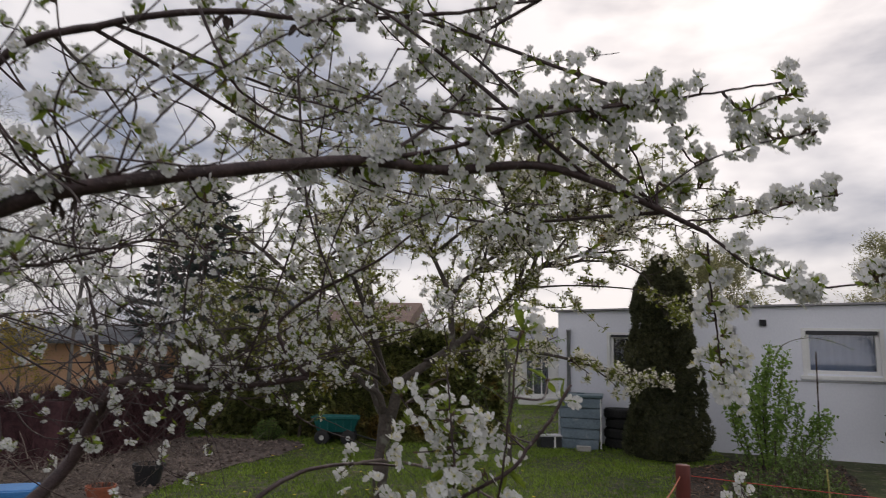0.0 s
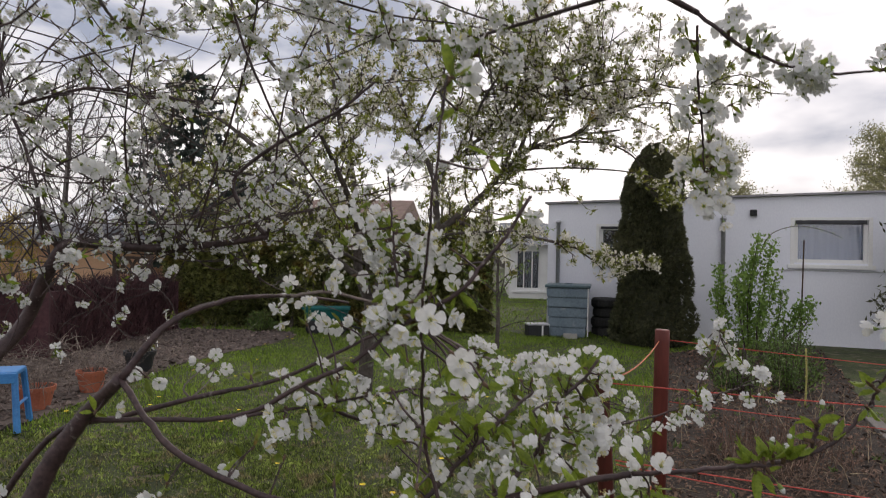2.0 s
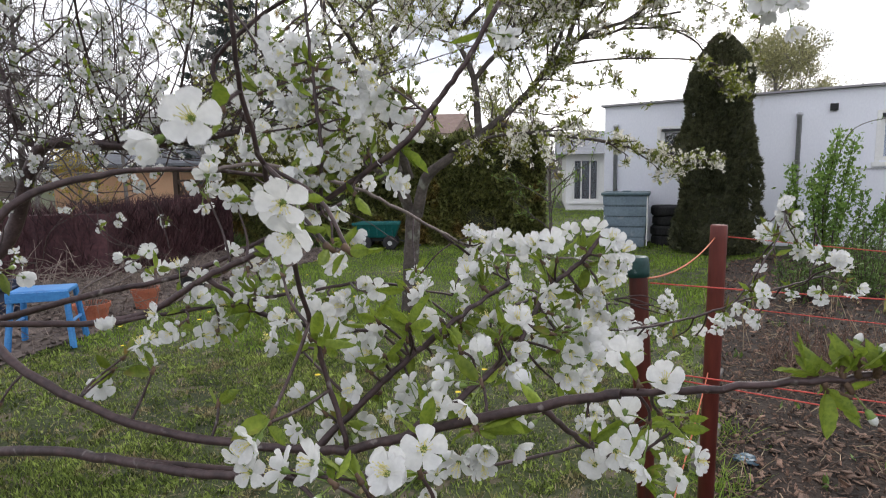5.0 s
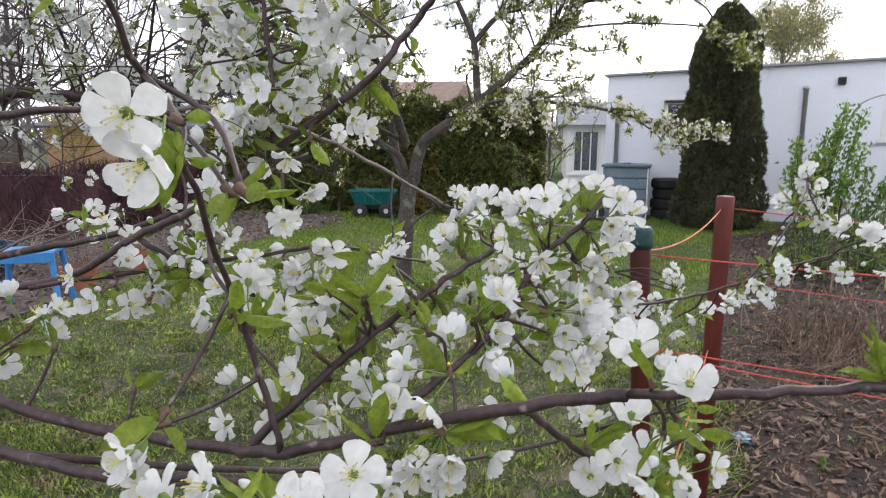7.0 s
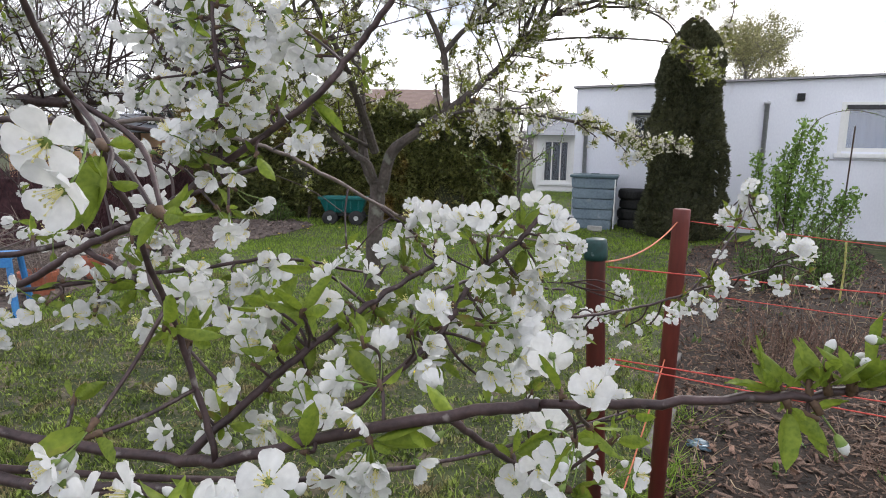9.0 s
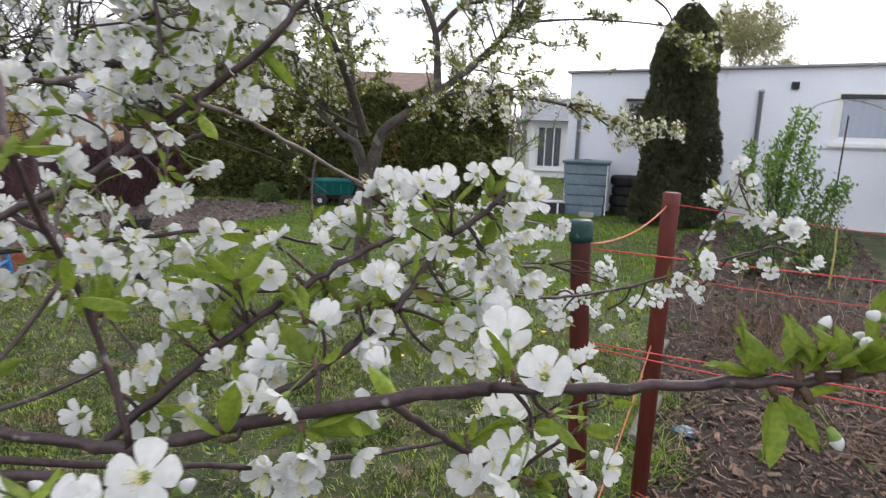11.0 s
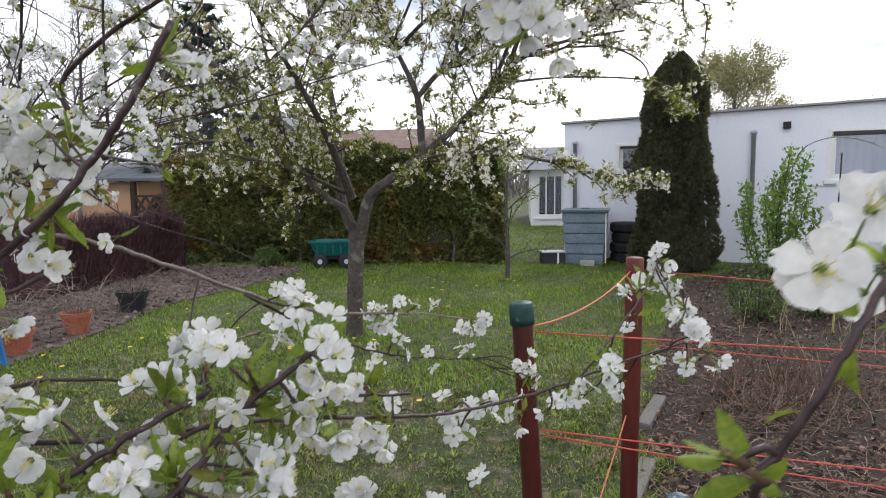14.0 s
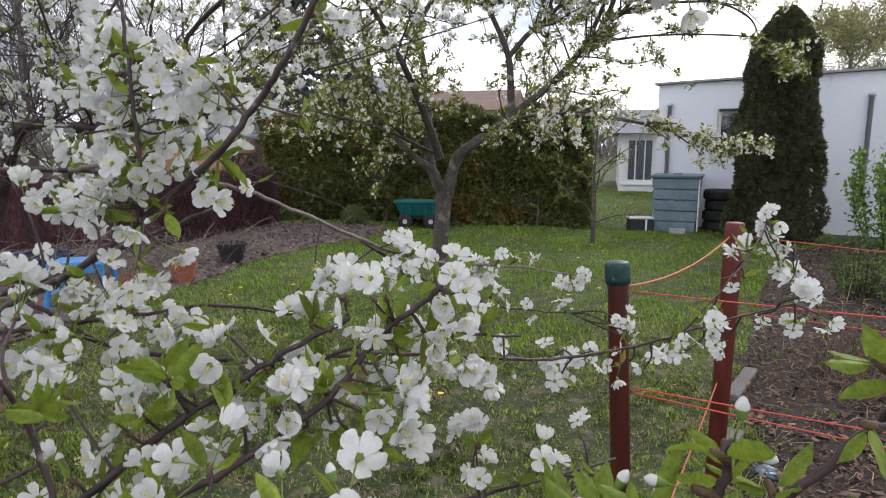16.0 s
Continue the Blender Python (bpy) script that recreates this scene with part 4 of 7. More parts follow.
for i, (x, y, hgt, r) in enumerate(((-16.0, 16.2, 8.5, 0.15), (-17.6, 18.6, 9.0, 0.13), (-15.0, 15.2, 7.0, 0.07), (-19.5, 17.0, 8.5, 0.12), (-14.6, 21.5, 8.0, 0.1), (-19.0, 21.5, 9.0, 0.14))):
    far_tree("woodland_tree", "dark leafless woodland tree behind the neighbouring plot", (x, y, 0), hgt, r, BARK_GREY, LOW_LEAF, 900, 180 + i, 0.2, (20, 9, 6), (0.3 * math.sin(i * 1.7), 0.1), 0.6, 0.36, (1.5, 3.0))
far_tree("hazel_bush", "yellow-green budding bush at the edge of the woods", (-16.8, 15.2, 0), 3.2, 0.05, BARK_GREY, BUDDING, 5000, 195, 0.05, (16, 7, 4), spread=0.6, limb=0.5, leaf_size=(1.6, 2.8))


def plank_fence(x0, x1, y, bays):
    """A weathered fence of level boards between posts."""
    t = thing("plank_fence", "weathered grey-brown plank fence behind the leafless hedge", "fence", ((x0 + x1) / 2, y, 0))
    w = (x1 - x0) / bays
    for k in range(bays + 1):
        part("post", box(-0.05, 0.05, -0.05, 0.05, 0, 1.25, 0.008), DARK_WOOD, t, m=pose(-(x1 - x0) / 2 + k * w, 0, 0))
    board = as_mesh("board", box(-w / 2 + 0.01, w / 2 - 0.01, -0.012, 0.012, -0.07, 0.07, 0.004), FENCE_WOOD)
    for k in range(bays):
        for j in range(7):
            part("board", board, FENCE_WOOD, t, m=pose(-(x1 - x0) / 2 + (k + 0.5) * w, -0.064, 0.13 + j * 0.165, 0, 0.3 * math.sin(k * 5 + j * 3), 0))


plank_fence(-24.0, -15.2, 17.6, 4)
far_tree("bare_tree", "low leafless bush-like tree beyond the hedge", (-1.5, 24.0, 0), 4.4, 0.1, BARK_PALE, BUDDING, 2500, 120, 0.15, (12, 7, 5), spread=0.6, leaf_size=(2, 3.5))
far_tree("yellow_bush", "yellow flowering bush beside the orange lodge", (-13.4, 17.6, 0), 2.0, 0.05, BARK_PALE, FORSYTHIA, 2500, 121, 0.05, (14, 6, 4), spread=0.6, limb=0.5, leaf_size=(1.8, 3.0))


def spruce(at, height, width, seed, label):
    rng = np.random.default_rng(seed)
    t = thing("spruce", label, "conifer", at)
    tb = Bag()
    tube(tb, smooth_line([(0, 0, 0), (0.05, 0, height * 0.5), (0, 0.05, height)], 5), 0.17, 0.015, 8)
    part("trunk", tb, [BARK_OLD], t)
    boughs, needles = Bag(), Bag()
    levels = 19
    pos, way = [], []
    for i in range(levels):
        u = 0.08 + 0.9 * i / levels
        for k in range(8):
            a = k * math.pi / 4 + i * 0.9 + rng.normal(0, 0.15)
            l = width * (1 - u) ** 0.8 * rng.uniform(0.75, 1.1) + 0.1
            base = np.array([0, 0, u * height])
            d = np.array([math.cos(a), math.sin(a), 0])
            line = smooth_line([base, base + d * l * 0.5 + np.array([0, 0, -0.14 * l]), base + d * l + np.array([0, 0, -0.08 * l])], 3)
            tube(boughs, line, 0.018, 0.004, 3)
            m = int(12 + 20 * l)
            f = rng.random(m) ** 0.7
            p = base + np.outer(f * l, d) + np.stack([np.zeros(m), np.zeros(m), -0.14 * l * np.sin(f * 2.4)], 1)
            sd = np.cross(d, (0, 0, 1)) * rng.choice([-1, 1], m)[:, None]
            pos.append(p + rng.normal(0, 0.03, (m, 3)))
            way.append(d * 0.6 + sd * 0.7 + np.array([0, 0, -0.35]) + rng.normal(0, 0.25, (m, 3)))
    pos, way = np.concatenate(pos), np.concatenate(way)
    stamp(needles, SPRAYS[0], pos, way, rng.uniform(0, 6.28, len(pos)), rng.uniform(1.6, 2.8, len(pos)))
    part("bough_growth", boughs, [BARK_OLD], t, kind="stuff")
    part("foliage", needles, [SPRUCE], t, kind="stuff")


spruce((-10.81, 23.0, 0), 8.4, 4.1, 131, "dark blue-green spruce behind the hedge")


def far_woods():
    """A low belt of leafless woods all round, far behind the gardens."""
    rng = np.random.default_rng(133)
    bag = Bag()
    n = 18000
    a = rng.uniform(-1.75, 1.3, n)
    r = rng.uniform(48, 62, n)
    base = np.stack([r * np.sin(a), r * np.cos(a), rng.uniform(0, 2.2, n)], 1)
    d = np.stack([rng.normal(0, 0.5, n), rng.normal(0, 0.5, n), rng.uniform(0.5, 1.7, n)], 1)
    tip = base + d * (0.8 + 0.4 * np.sin(a * 9))[:, None]
    side = np.stack([np.cos(a), -np.sin(a), np.zeros(n)], 1) * rng.uniform(0.03, 0.1, n)[:, None]
    v = np.stack([base - side, base + side, tip], 1).reshape(-1, 3)
    bag.add(v, [(3 * i, 3 * i + 1, 3 * i + 2) for i in range(n)], 0)
    return tagged(new("far_woods", bag.mesh("far_woods", [BARK_PALE], False)), "distant belt of leafless grey-brown trees", "woods", kind="stuff")


far_woods()


# ---- fence posts and cords ----
def fence_post(top, foot, radius, capped, label):
    """A round painted post, leaning from foot to top."""
    t = thing("fence_post", label, "post", foot, group="red garden posts")
    d = Vector(top) - Vector(foot)
    turn = d.to_track_quat("Z", "Y").to_matrix().to_4x4()
    h = d.length
    ends = [(0, 0), (radius, 0.0), (radius, h - 0.05), (radius * 0.99, h - 0.004), (radius * 0.9, h), (0, h)]
    part("shaft", lathe(ends, 24), POST_RED if capped else POST_RUST, t, "weathered dark red paint", True, m=turn)
    if capped:
        c = radius * 1.2
        cap = [(0, h - 0.044), (c, h - 0.044), (c * 1.02, h - 0.03), (c, h - 0.004), (c * 0.94, h + 0.004), (c * 0.8, h + 0.007), (0, h + 0.008)]
        part("cap", lathe(cap, 24), CAP, t, "dark green plastic cap, scuffed pale on top", True, m=turn)
    return t


fence_post((0.626, 2.283, 1.14), (0.69, 2.27, 0), 0.0232, True, "round dark red post with a green cap")
fence_post((1.004, 3.023, 1.16), (0.995, 3.03, 0), 0.0295, False, "thick dark red wooden post without cap")
fence_post((3.3, 2.75, 1.05), (3.3, 2.75, 0), 0.03, False, "dark red wooden post at the end of the cords")
fence_post((4.2, 4.0, 1.05), (4.2, 4.0, 0), 0.03, False, "dark red wooden post at the end of the cords")


def cord(a, b, sag, mat=None, label="taut red-orange plastic cord between posts", r=0.0019):
    ob = thing("cord", label, "cord", a, group="cords round the bed")
    a, b = np.array(a), np.array(b)
    line = [(b - a) * t + np.array([0, 0, -sag * 4 * t * (1 - t)]) for t in np.linspace(0, 1, 25)]
    bag = Bag()
    tube(bag, line, r, r, 6)
    part("strand", bag, [mat or ROPE], ob, smooth=True)


A_TOP, A_MID, A_LOW = (0.655, 2.265, 1.083), (0.67, 2.262, 0.857), (0.70, 2.265, 0.33)
cord(A_TOP, (3.3, 2.75, 0.905), 0.02)
cord(A_MID, (3.3, 2.75, 0.47), 0.015)
cord((0.673, 2.262, 0.845), (3.3, 2.75, 0.40), 0.03)
cord((1.03, 3.0, 1.12), (4.2, 4.0, 0.79), 0.02)
cord((1.03, 3.0, 0.87), (4.2, 4.0, 0.43), 0.02)
cord((0.652, 2.29, 1.09), (0.985, 3.0, 1.115), 0.03, ROPE_PALE, "slack faded orange cord between two posts", 0.0025)
cord((0.69, 2.3, 0.3), (0.98, 3.0, 0.62), 0.02, ROPE_PALE, "slanting faded orange cord between two posts", 0.0025)

cord((0.968, 3.02, 0.05), (2.2, 1.55, 0.1), 0.01, None, "twisted red cord lying low beside the bed")
cord((0.968, 3.0, 0.04), (2.2, 1.5, 0.08), 0.02, None, "twisted red cord lying low beside the bed")

# yellow cane in the bed
cane = thing("garden_cane", "thin yellow bamboo cane standing in the bed", "cane", (3.42, 6.85, 0))
cb = Bag()
tube(cb, smooth_line([(0, 0, 0), (0.01, 0, 0.3), (0, 0, 0.58)], 6), 0.0095, 0.0085, 8)
for k in range(3):
    tube(cb, [(0.005, 0, 0.12 + k * 0.17), (0.005, 0, 0.13 + k * 0.17), (0.005, 0, 0.14 + k * 0.17)], 0.0118, 0.0115, 8)
part("stem", cb, [BAMBOO], cane, smooth=True)
stake = thing("plant_stake", "thin dark stake beside the green shrub", "stake", (5.05, 10.4, 0))
sb = Bag()
tube(sb, [(0, 0, 0), (0.01, 0, 0.7), (0.03, 0, 1.75)], 0.012, 0.01, 6)
part("stem", sb, [DARK_WOOD], stake)


def low_bush(at, rx, ry, h, seed, label):
    """A loose mound of leafy stems."""
    rng = np.random.default_rng(seed)
    t = thing("low_bush", label, "shrub", at, group="low bushes in the bed")
    stems, leaves = Bag(), Bag()
    for k in range(46):
        a, r = rng.uniform(0, 6.28), rng.random() ** 0.5
        top = np.array([rx * r * math.cos(a), ry * r * math.sin(a), h * (1.05 - 0.6 * r * r) * rng.uniform(0.6, 1.1)])
        line = smooth_line([top * np.array([0.3, 0.3, 0]), top * np.array([0.75, 0.75, 0.5]), top], 4)
        tube(stems, line, 0.005, 0.002, 4)
        u = rng.uniform(1.5, len(line) - 1.01, 34)
        i = u.astype(int)
        pos = line[i] + (line[i + 1] - line[i]) * (u - i)[:, None] + rng.normal(0, 0.025, (34, 3))
        stamp(leaves, FAR_LEAF, pos, rng.normal(0, 1, (34, 3)) + np.array([0, 0, 0.4]), rng.uniform(0, 6.28, 34), rng.uniform(0.9, 1.7, 34))
    part("stem_growth", stems, [BARK], t, kind="stuff")
    part("foliage", leaves, [LOW_LEAF], t, kind="stuff")


# ---- things by the house ----
def compost_bin(at, rz):
    t = thing("compost_bin", "blue-grey plastic compost bin with dark lid", "compost bin", at, rz)
    w, h = 0.37, 0.88
    for i in range(5):
        z0, z1 = i * h / 5, (i + 1) * h / 5 - 0.012
        f0, f1 = 0.84 + 0.16 * z0 / h, 0.84 + 0.16 * z1 / h
        b = bmesh.new()
        lo = [b.verts.new((sx * w * f0, sy * w * f0, z0)) for sx, sy in ((-1, -1), (1, -1), (1, 1), (-1, 1))]
        hi = [b.verts.new((sx * w * f1, sy * w * f1, z1)) for sx, sy in ((-1, -1), (1, -1), (1, 1), (-1, 1))]
        for k in range(4):
            b.faces.new((lo[k], lo[(k + 1) % 4], hi[(k + 1) % 4], hi[k]))
        b.faces.new(lo[::-1])
        b.faces.new(hi)
        bmesh.ops.bevel(b, geom=b.edges[:], offset=0.012, segments=2, affect="EDGES")
        part("panel", b, BIN, t)
    part("inner_wall", box(-w * 0.8, w * 0.8, -w * 0.8, w * 0.8, 0.02, h - 0.02), LID, t)
    lid = part("lid", box(-w * 1.07, w * 1.07, -w * 1.07, w * 1.07, h - 0.006, h + 0.045, 0.02), LID, t, "dark blue-green lid")
    part("knob", box(-0.07, 0.07, -0.035, 0.035, h + 0.04, h + 0.065, 0.01), LID, lid)
    part("corner_strip", box(w * 0.93, w * 0.99, -w * 1.0, -w * 0.93, 0.03, h - 0.01, 0.008), WHITE, t, "pale vertical corner strip")


compost_bin((1.74, 12.0, 0), -10)


def tyre(at, rz, r=0.27, w=0.17):
    t = thing("tyre", "worn black car tyre lying in a stack", "tyre", at, rz, group="stacked tyres")
    prof = []
    for i in range(15):
        a = math.pi * 2 * i / 14
        prof.append((r - 0.075 + 0.075 * max(-1, min(1, 1.25 * math.cos(a))), w / 2 + w / 2 * max(-1, min(1, 1.25 * math.sin(a)))))
    part("casing", lathe(prof, 28), RUBBER, t, smooth=True)
    for k in range(28):
        a = 2 * math.pi * k / 28
        part("tread_block", box(r - 0.006, r + 0.006, -0.02, 0.02, 0.03, w - 0.03, 0.003), RUBBER, t, m=pose(0, 0, 0, 0, 0, math.degrees(a)))
    return t


first_tyre = tyre((2.45, 12.05, 0), 0)
for i in range(1, 4):
    copy_thing(first_tyre, pose(2.45 + 0.015 * (-1) ** i, 12.05, 0.172 * i, 0, 0, 6 * i))

crate = thing("crate", "small black plastic crate with a pale edge", "crate", (1.16, 11.75, 0), 12)
part("body", box(-0.19, 0.19, -0.13, 0.13, 0, 0.2, 0.012), DARK, crate)
part("rim", box(-0.2, 0.2, -0.14, 0.14, 0.202, 0.226, 0.006), PIPE, crate)
part("strip", box(0.05, 0.08, -0.142, -0.132, 0.01, 0.2), WHITE, crate, "white strip")
block = tagged(new("concrete_block", as_mesh("concrete_block", box(-0.12, 0.12, -0.06, 0.06, 0, 0.085, 0.01), BRICK)), "pale concrete block on the lawn edge", "block")
block.matrix_basis = pose(1.72, 11.5, 0, 0, 0, -8)


def garden_cart(at, rz):
    t = thing("garden_cart", "green plastic garden cart with four wheels", "cart", at, rz)
    b = bmesh.new()
    lo = [b.verts.new(p) for p in ((-0.3, -0.19, 0.22), (0.3, -0.19, 0.22), (0.3, 0.19, 0.22), (-0.3, 0.19, 0.22))]
    hi = [b.verts.new(p) for p in ((-0.39, -0.25, 0.47), (0.39, -0.25, 0.47), (0.39, 0.25, 0.47), (-0.39, 0.25, 0.47))]
    li = [b.verts.new(p) for p in ((-0.36, -0.22, 0.47), (0.36, -0.22, 0.47), (0.36, 0.22, 0.47), (-0.36, 0.22, 0.47))]
    fl = [b.verts.new(p) for p in ((-0.28, -0.17, 0.245), (0.28, -0.17, 0.245), (0.28, 0.17, 0.245), (-0.28, 0.17, 0.245))]
    for k in range(4):
        j = (k + 1) % 4
        b.faces.new((lo[k], lo[j], hi[j], hi[k]))
        b.faces.new((hi[k], hi[j], li[j], li[k]))
        b.faces.new((li[k], li[j], fl[j], fl[k]))
    b.faces.new(lo[::-1])
    b.faces.new(fl)
    bmesh.ops.recalc_face_normals(b, faces=b.faces[:])
    bmesh.ops.bevel(b, geom=b.edges[:], offset=0.008, segments=2, affect="EDGES")
    tub = part("tub", b, CART, t, "green moulded tub")
    part("rim", box(-0.41, 0.41, -0.27, -0.255, 0.44, 0.485, 0.006), CART, tub)
    for k in range(5):
        x = -0.26 + 0.13 * k
        part("rib", box(x - 0.012, x + 0.012, -0.238, -0.214, 0.25, 0.44, 0.004), CART, tub)
    part("chassis", box(-0.28, 0.28, -0.1, 0.1, 0.15, 0.215, 0.008), DARK, t)
    for sx in (-0.22, 0.22):
        for sy in (-0.2, 0.2):
            wheel = part("wheel", lathe([(0.04, -0.035), (0.11, -0.035), (0.125, -0.022), (0.128, 0), (0.125, 0.022), (0.11, 0.035), (0.04, 0.035)], 24), RUBBER, t, smooth=True, m=pose(sx, sy, 0.128, 90, 0, 0))
            part("rim", lathe([(0, -0.03), (0.062, -0.03), (0.066, 0), (0.062, 0.03), (0, 0.03)], 18), METAL, wheel, "pale wheel hub")
    for sx in (-0.22, 0.22):
        part("axle", lathe([(0, -0.2), (0.012, -0.2), (0.012, 0.2), (0, 0.2)], 8), METAL, t, m=pose(sx, 0, 0.128, 90, 0, 0))
    hb = Bag()
    tube(hb, smooth_line([(0.28, 0, 0.18), (0.5, 0, 0.12), (0.72, 0.02, 0.06)], 4), 0.014, 0.014, 8)
    tube(hb, [(0.72, -0.08, 0.06), (0.72, 0.02, 0.06), (0.72, 0.12, 0.06)], 0.014, 0.014, 8)
    part("handle", hb, [DARK], t)


garden_cart((-2.5, 11.22, 0), 8)


def flower_pot(at, r, h, mat, label, tilt=0):
    t = thing("flower_pot", label, "flower pot", at, 0, group="pots along the bed")
    t.matrix_basis = pose(*at, tilt, 0, 0)
    prof = [(0, 0), (r * 0.72, 0), (r * 0.95, h * 0.8), (r * 1.03, h * 0.8), (r * 1.05, h), (r * 0.95, h), (r * 0.9, h * 0.82), (r * 0.85, h * 0.8), (0, h * 0.8)]
    part("body", lathe(prof, 26), mat, t, smooth=False)
    part("soil", lathe([(0, h * 0.8), (r * 0.86, h * 0.81), (r * 0.5, h * 0.86), (0, h * 0.87)], 20), SOIL, t)
    rng = np.random.default_rng(int(at[1] * 100))
    dry = Bag()
    for k in range(46):
        a = rng.uniform(0, 6.28)
        d = np.array([math.cos(a), math.sin(a), 0]) * rng.uniform(0.08, 0.42)
        p = np.array([math.cos(a), math.sin(a), 0]) * r * rng.uniform(0.05, 0.7) + np.array([0, 0, h * 0.82])
        tube(dry, smooth_line([p, p + d * 0.4 + np.array([0, 0, rng.uniform(0.04, 0.2)]), p + d + np.array([0, 0, rng.uniform(-0.1, 0.1)])], 4), 0.003, 0.0012, 3)
    part("dry_growth", dry, [STRAW_GREY], t, "tangle of dry grey stems", kind="stuff")
    return t


flower_pot((-3.64, 6.4, 0.012), 0.135, 0.21, TERRACOTTA, "terracotta flower pot at the edge of the bed")
flower_pot((-3.68, 5.68, 0.012), 0.15, 0.2, TERRACOTTA, "wide terracotta flower pot with dry plant")
flower_pot((-3.74, 7.45, 0.012), 0.17, 0.24, DARK, "black plastic plant pot at the edge of the bed")


def blue_stool(at, rz):
    t = thing("garden_stool", "blue plastic folding stool on the grass", "stool", at, rz)
    part("seat", box(-0.21, 0.21, -0.15, 0.15, 0.5, 0.54, 0.015), BLUE, t)
    part("rail", box(-0.22, 0.22, -0.172, -0.152, 0.44, 0.53, 0.006), BLUE, t)
    for sx in (-1, 1):
        for sy in (-1, 1):
            lb = Bag()
            tube(lb, [(sx * 0.19, sy * 0.13, 0.51), (sx * 0.21, sy * 0.16, 0.25), (sx * 0.23, sy * 0.19, 0.0)], 0.024, 0.026, 8)
            part("leg", lb, [BLUE], t)
    for sx in (-1, 1):
        bb = Bag()
        tube(bb, [(sx * 0.212, -0.162, 0.23), (sx * 0.212, 0, 0.232), (sx * 0.212, 0.162, 0.23)], 0.014, 0.014, 6)
        part("stretcher", bb, [BLUE], t)
    t.scale = (1, 1, 0.86)


blue_stool((-3.58, 5.04, 0.012), 25)

def garden_tub(at, r, h):
    t = thing("garden_tub", "round dark navy plastic tub beside the stool", "tub", at)
    part("body", lathe([(0, 0), (r * 0.8, 0), (r, h * 0.92), (r * 0.96, h * 0.92), (r * 0.77, 0.02), (0, 0.02)], 28), NAVY, t, smooth=True)
    part("rim", lathe([(r * 0.97, h * 0.9), (r * 1.05, h * 0.91), (r * 1.06, h * 0.96), (r * 1.0, h), (r * 0.95, h * 0.97), (r * 0.97, h * 0.9)], 28), NAVY, t, smooth=True)
    for s in (-1, 1):
        hb2 = Bag()
        tube(hb2, smooth_line([(s * r * 1.02, -0.08, h * 0.94), (s * r * 1.2, -0.05, h * 1.02), (s * r * 1.2, 0.05, h * 1.02), (s * r * 1.02, 0.08, h * 0.94)], 4), 0.012, 0.012, 6)
        part("handle", hb2, [NAVY], t)


garden_tub((-4.78, 5.75, 0.014), 0.3, 0.34)
low_bush((-5.5, 11.45, 0), 0.5, 0.25, 0.3, 154, "low green weeds at the foot of the hedge")
low_bush((-3.7, 11.25, 0), 0.3, 0.2, 0.36, 155, "tuft of tall green weeds at the corner of the bed")

# heap of clippings behind the stool
heap = thing("clippings_heap", "heap of dry stems and cuttings on the bed", "heap", (-4.75, 6.5, 0), kind="stuff")
hrng = np.random.default_rng(140)
hb = Bag()
for i in range(420):
    p = np.array([hrng.normal(0, 0.5), hrng.normal(0, 0.9), abs(hrng.normal(0, 0.14)) + 0.02])
    d = unit(hrng.normal(0, 1, 3) * np.array([1, 1, 0.35])) * hrng.uniform(0.15, 0.5)
    d[2] = abs(d[2])
    tube(hb, [p, p + d * 0.5 + np.array([0, 0, 0.03]), p + d], 0.005, 0.002, 3)
part("stem_growth", hb, [STRAW_GREY], heap, kind="stuff")
tuft = thing("dry_perennials", "dry standing stalks and tufts in the soil bed", "dry plants", (-4.4, 8.4, 0), kind="stuff")
tb2 = Bag()
for i in range(520):
    c = np.array([hrng.uniform(-1.6, 0.9), hrng.uniform(-3.6, 2.4), 0.01])
    d = np.array([hrng.normal(0, 0.2), hrng.normal(0, 0.2), hrng.uniform(0.02, 0.26)])
    tube(tb2, [c, c + d * 0.5, c + d + hrng.normal(0, 0.03, 3)], 0.004, 0.0015, 3)
part("stem_growth", tb2, [STRAW_GREY], tuft, kind="stuff")


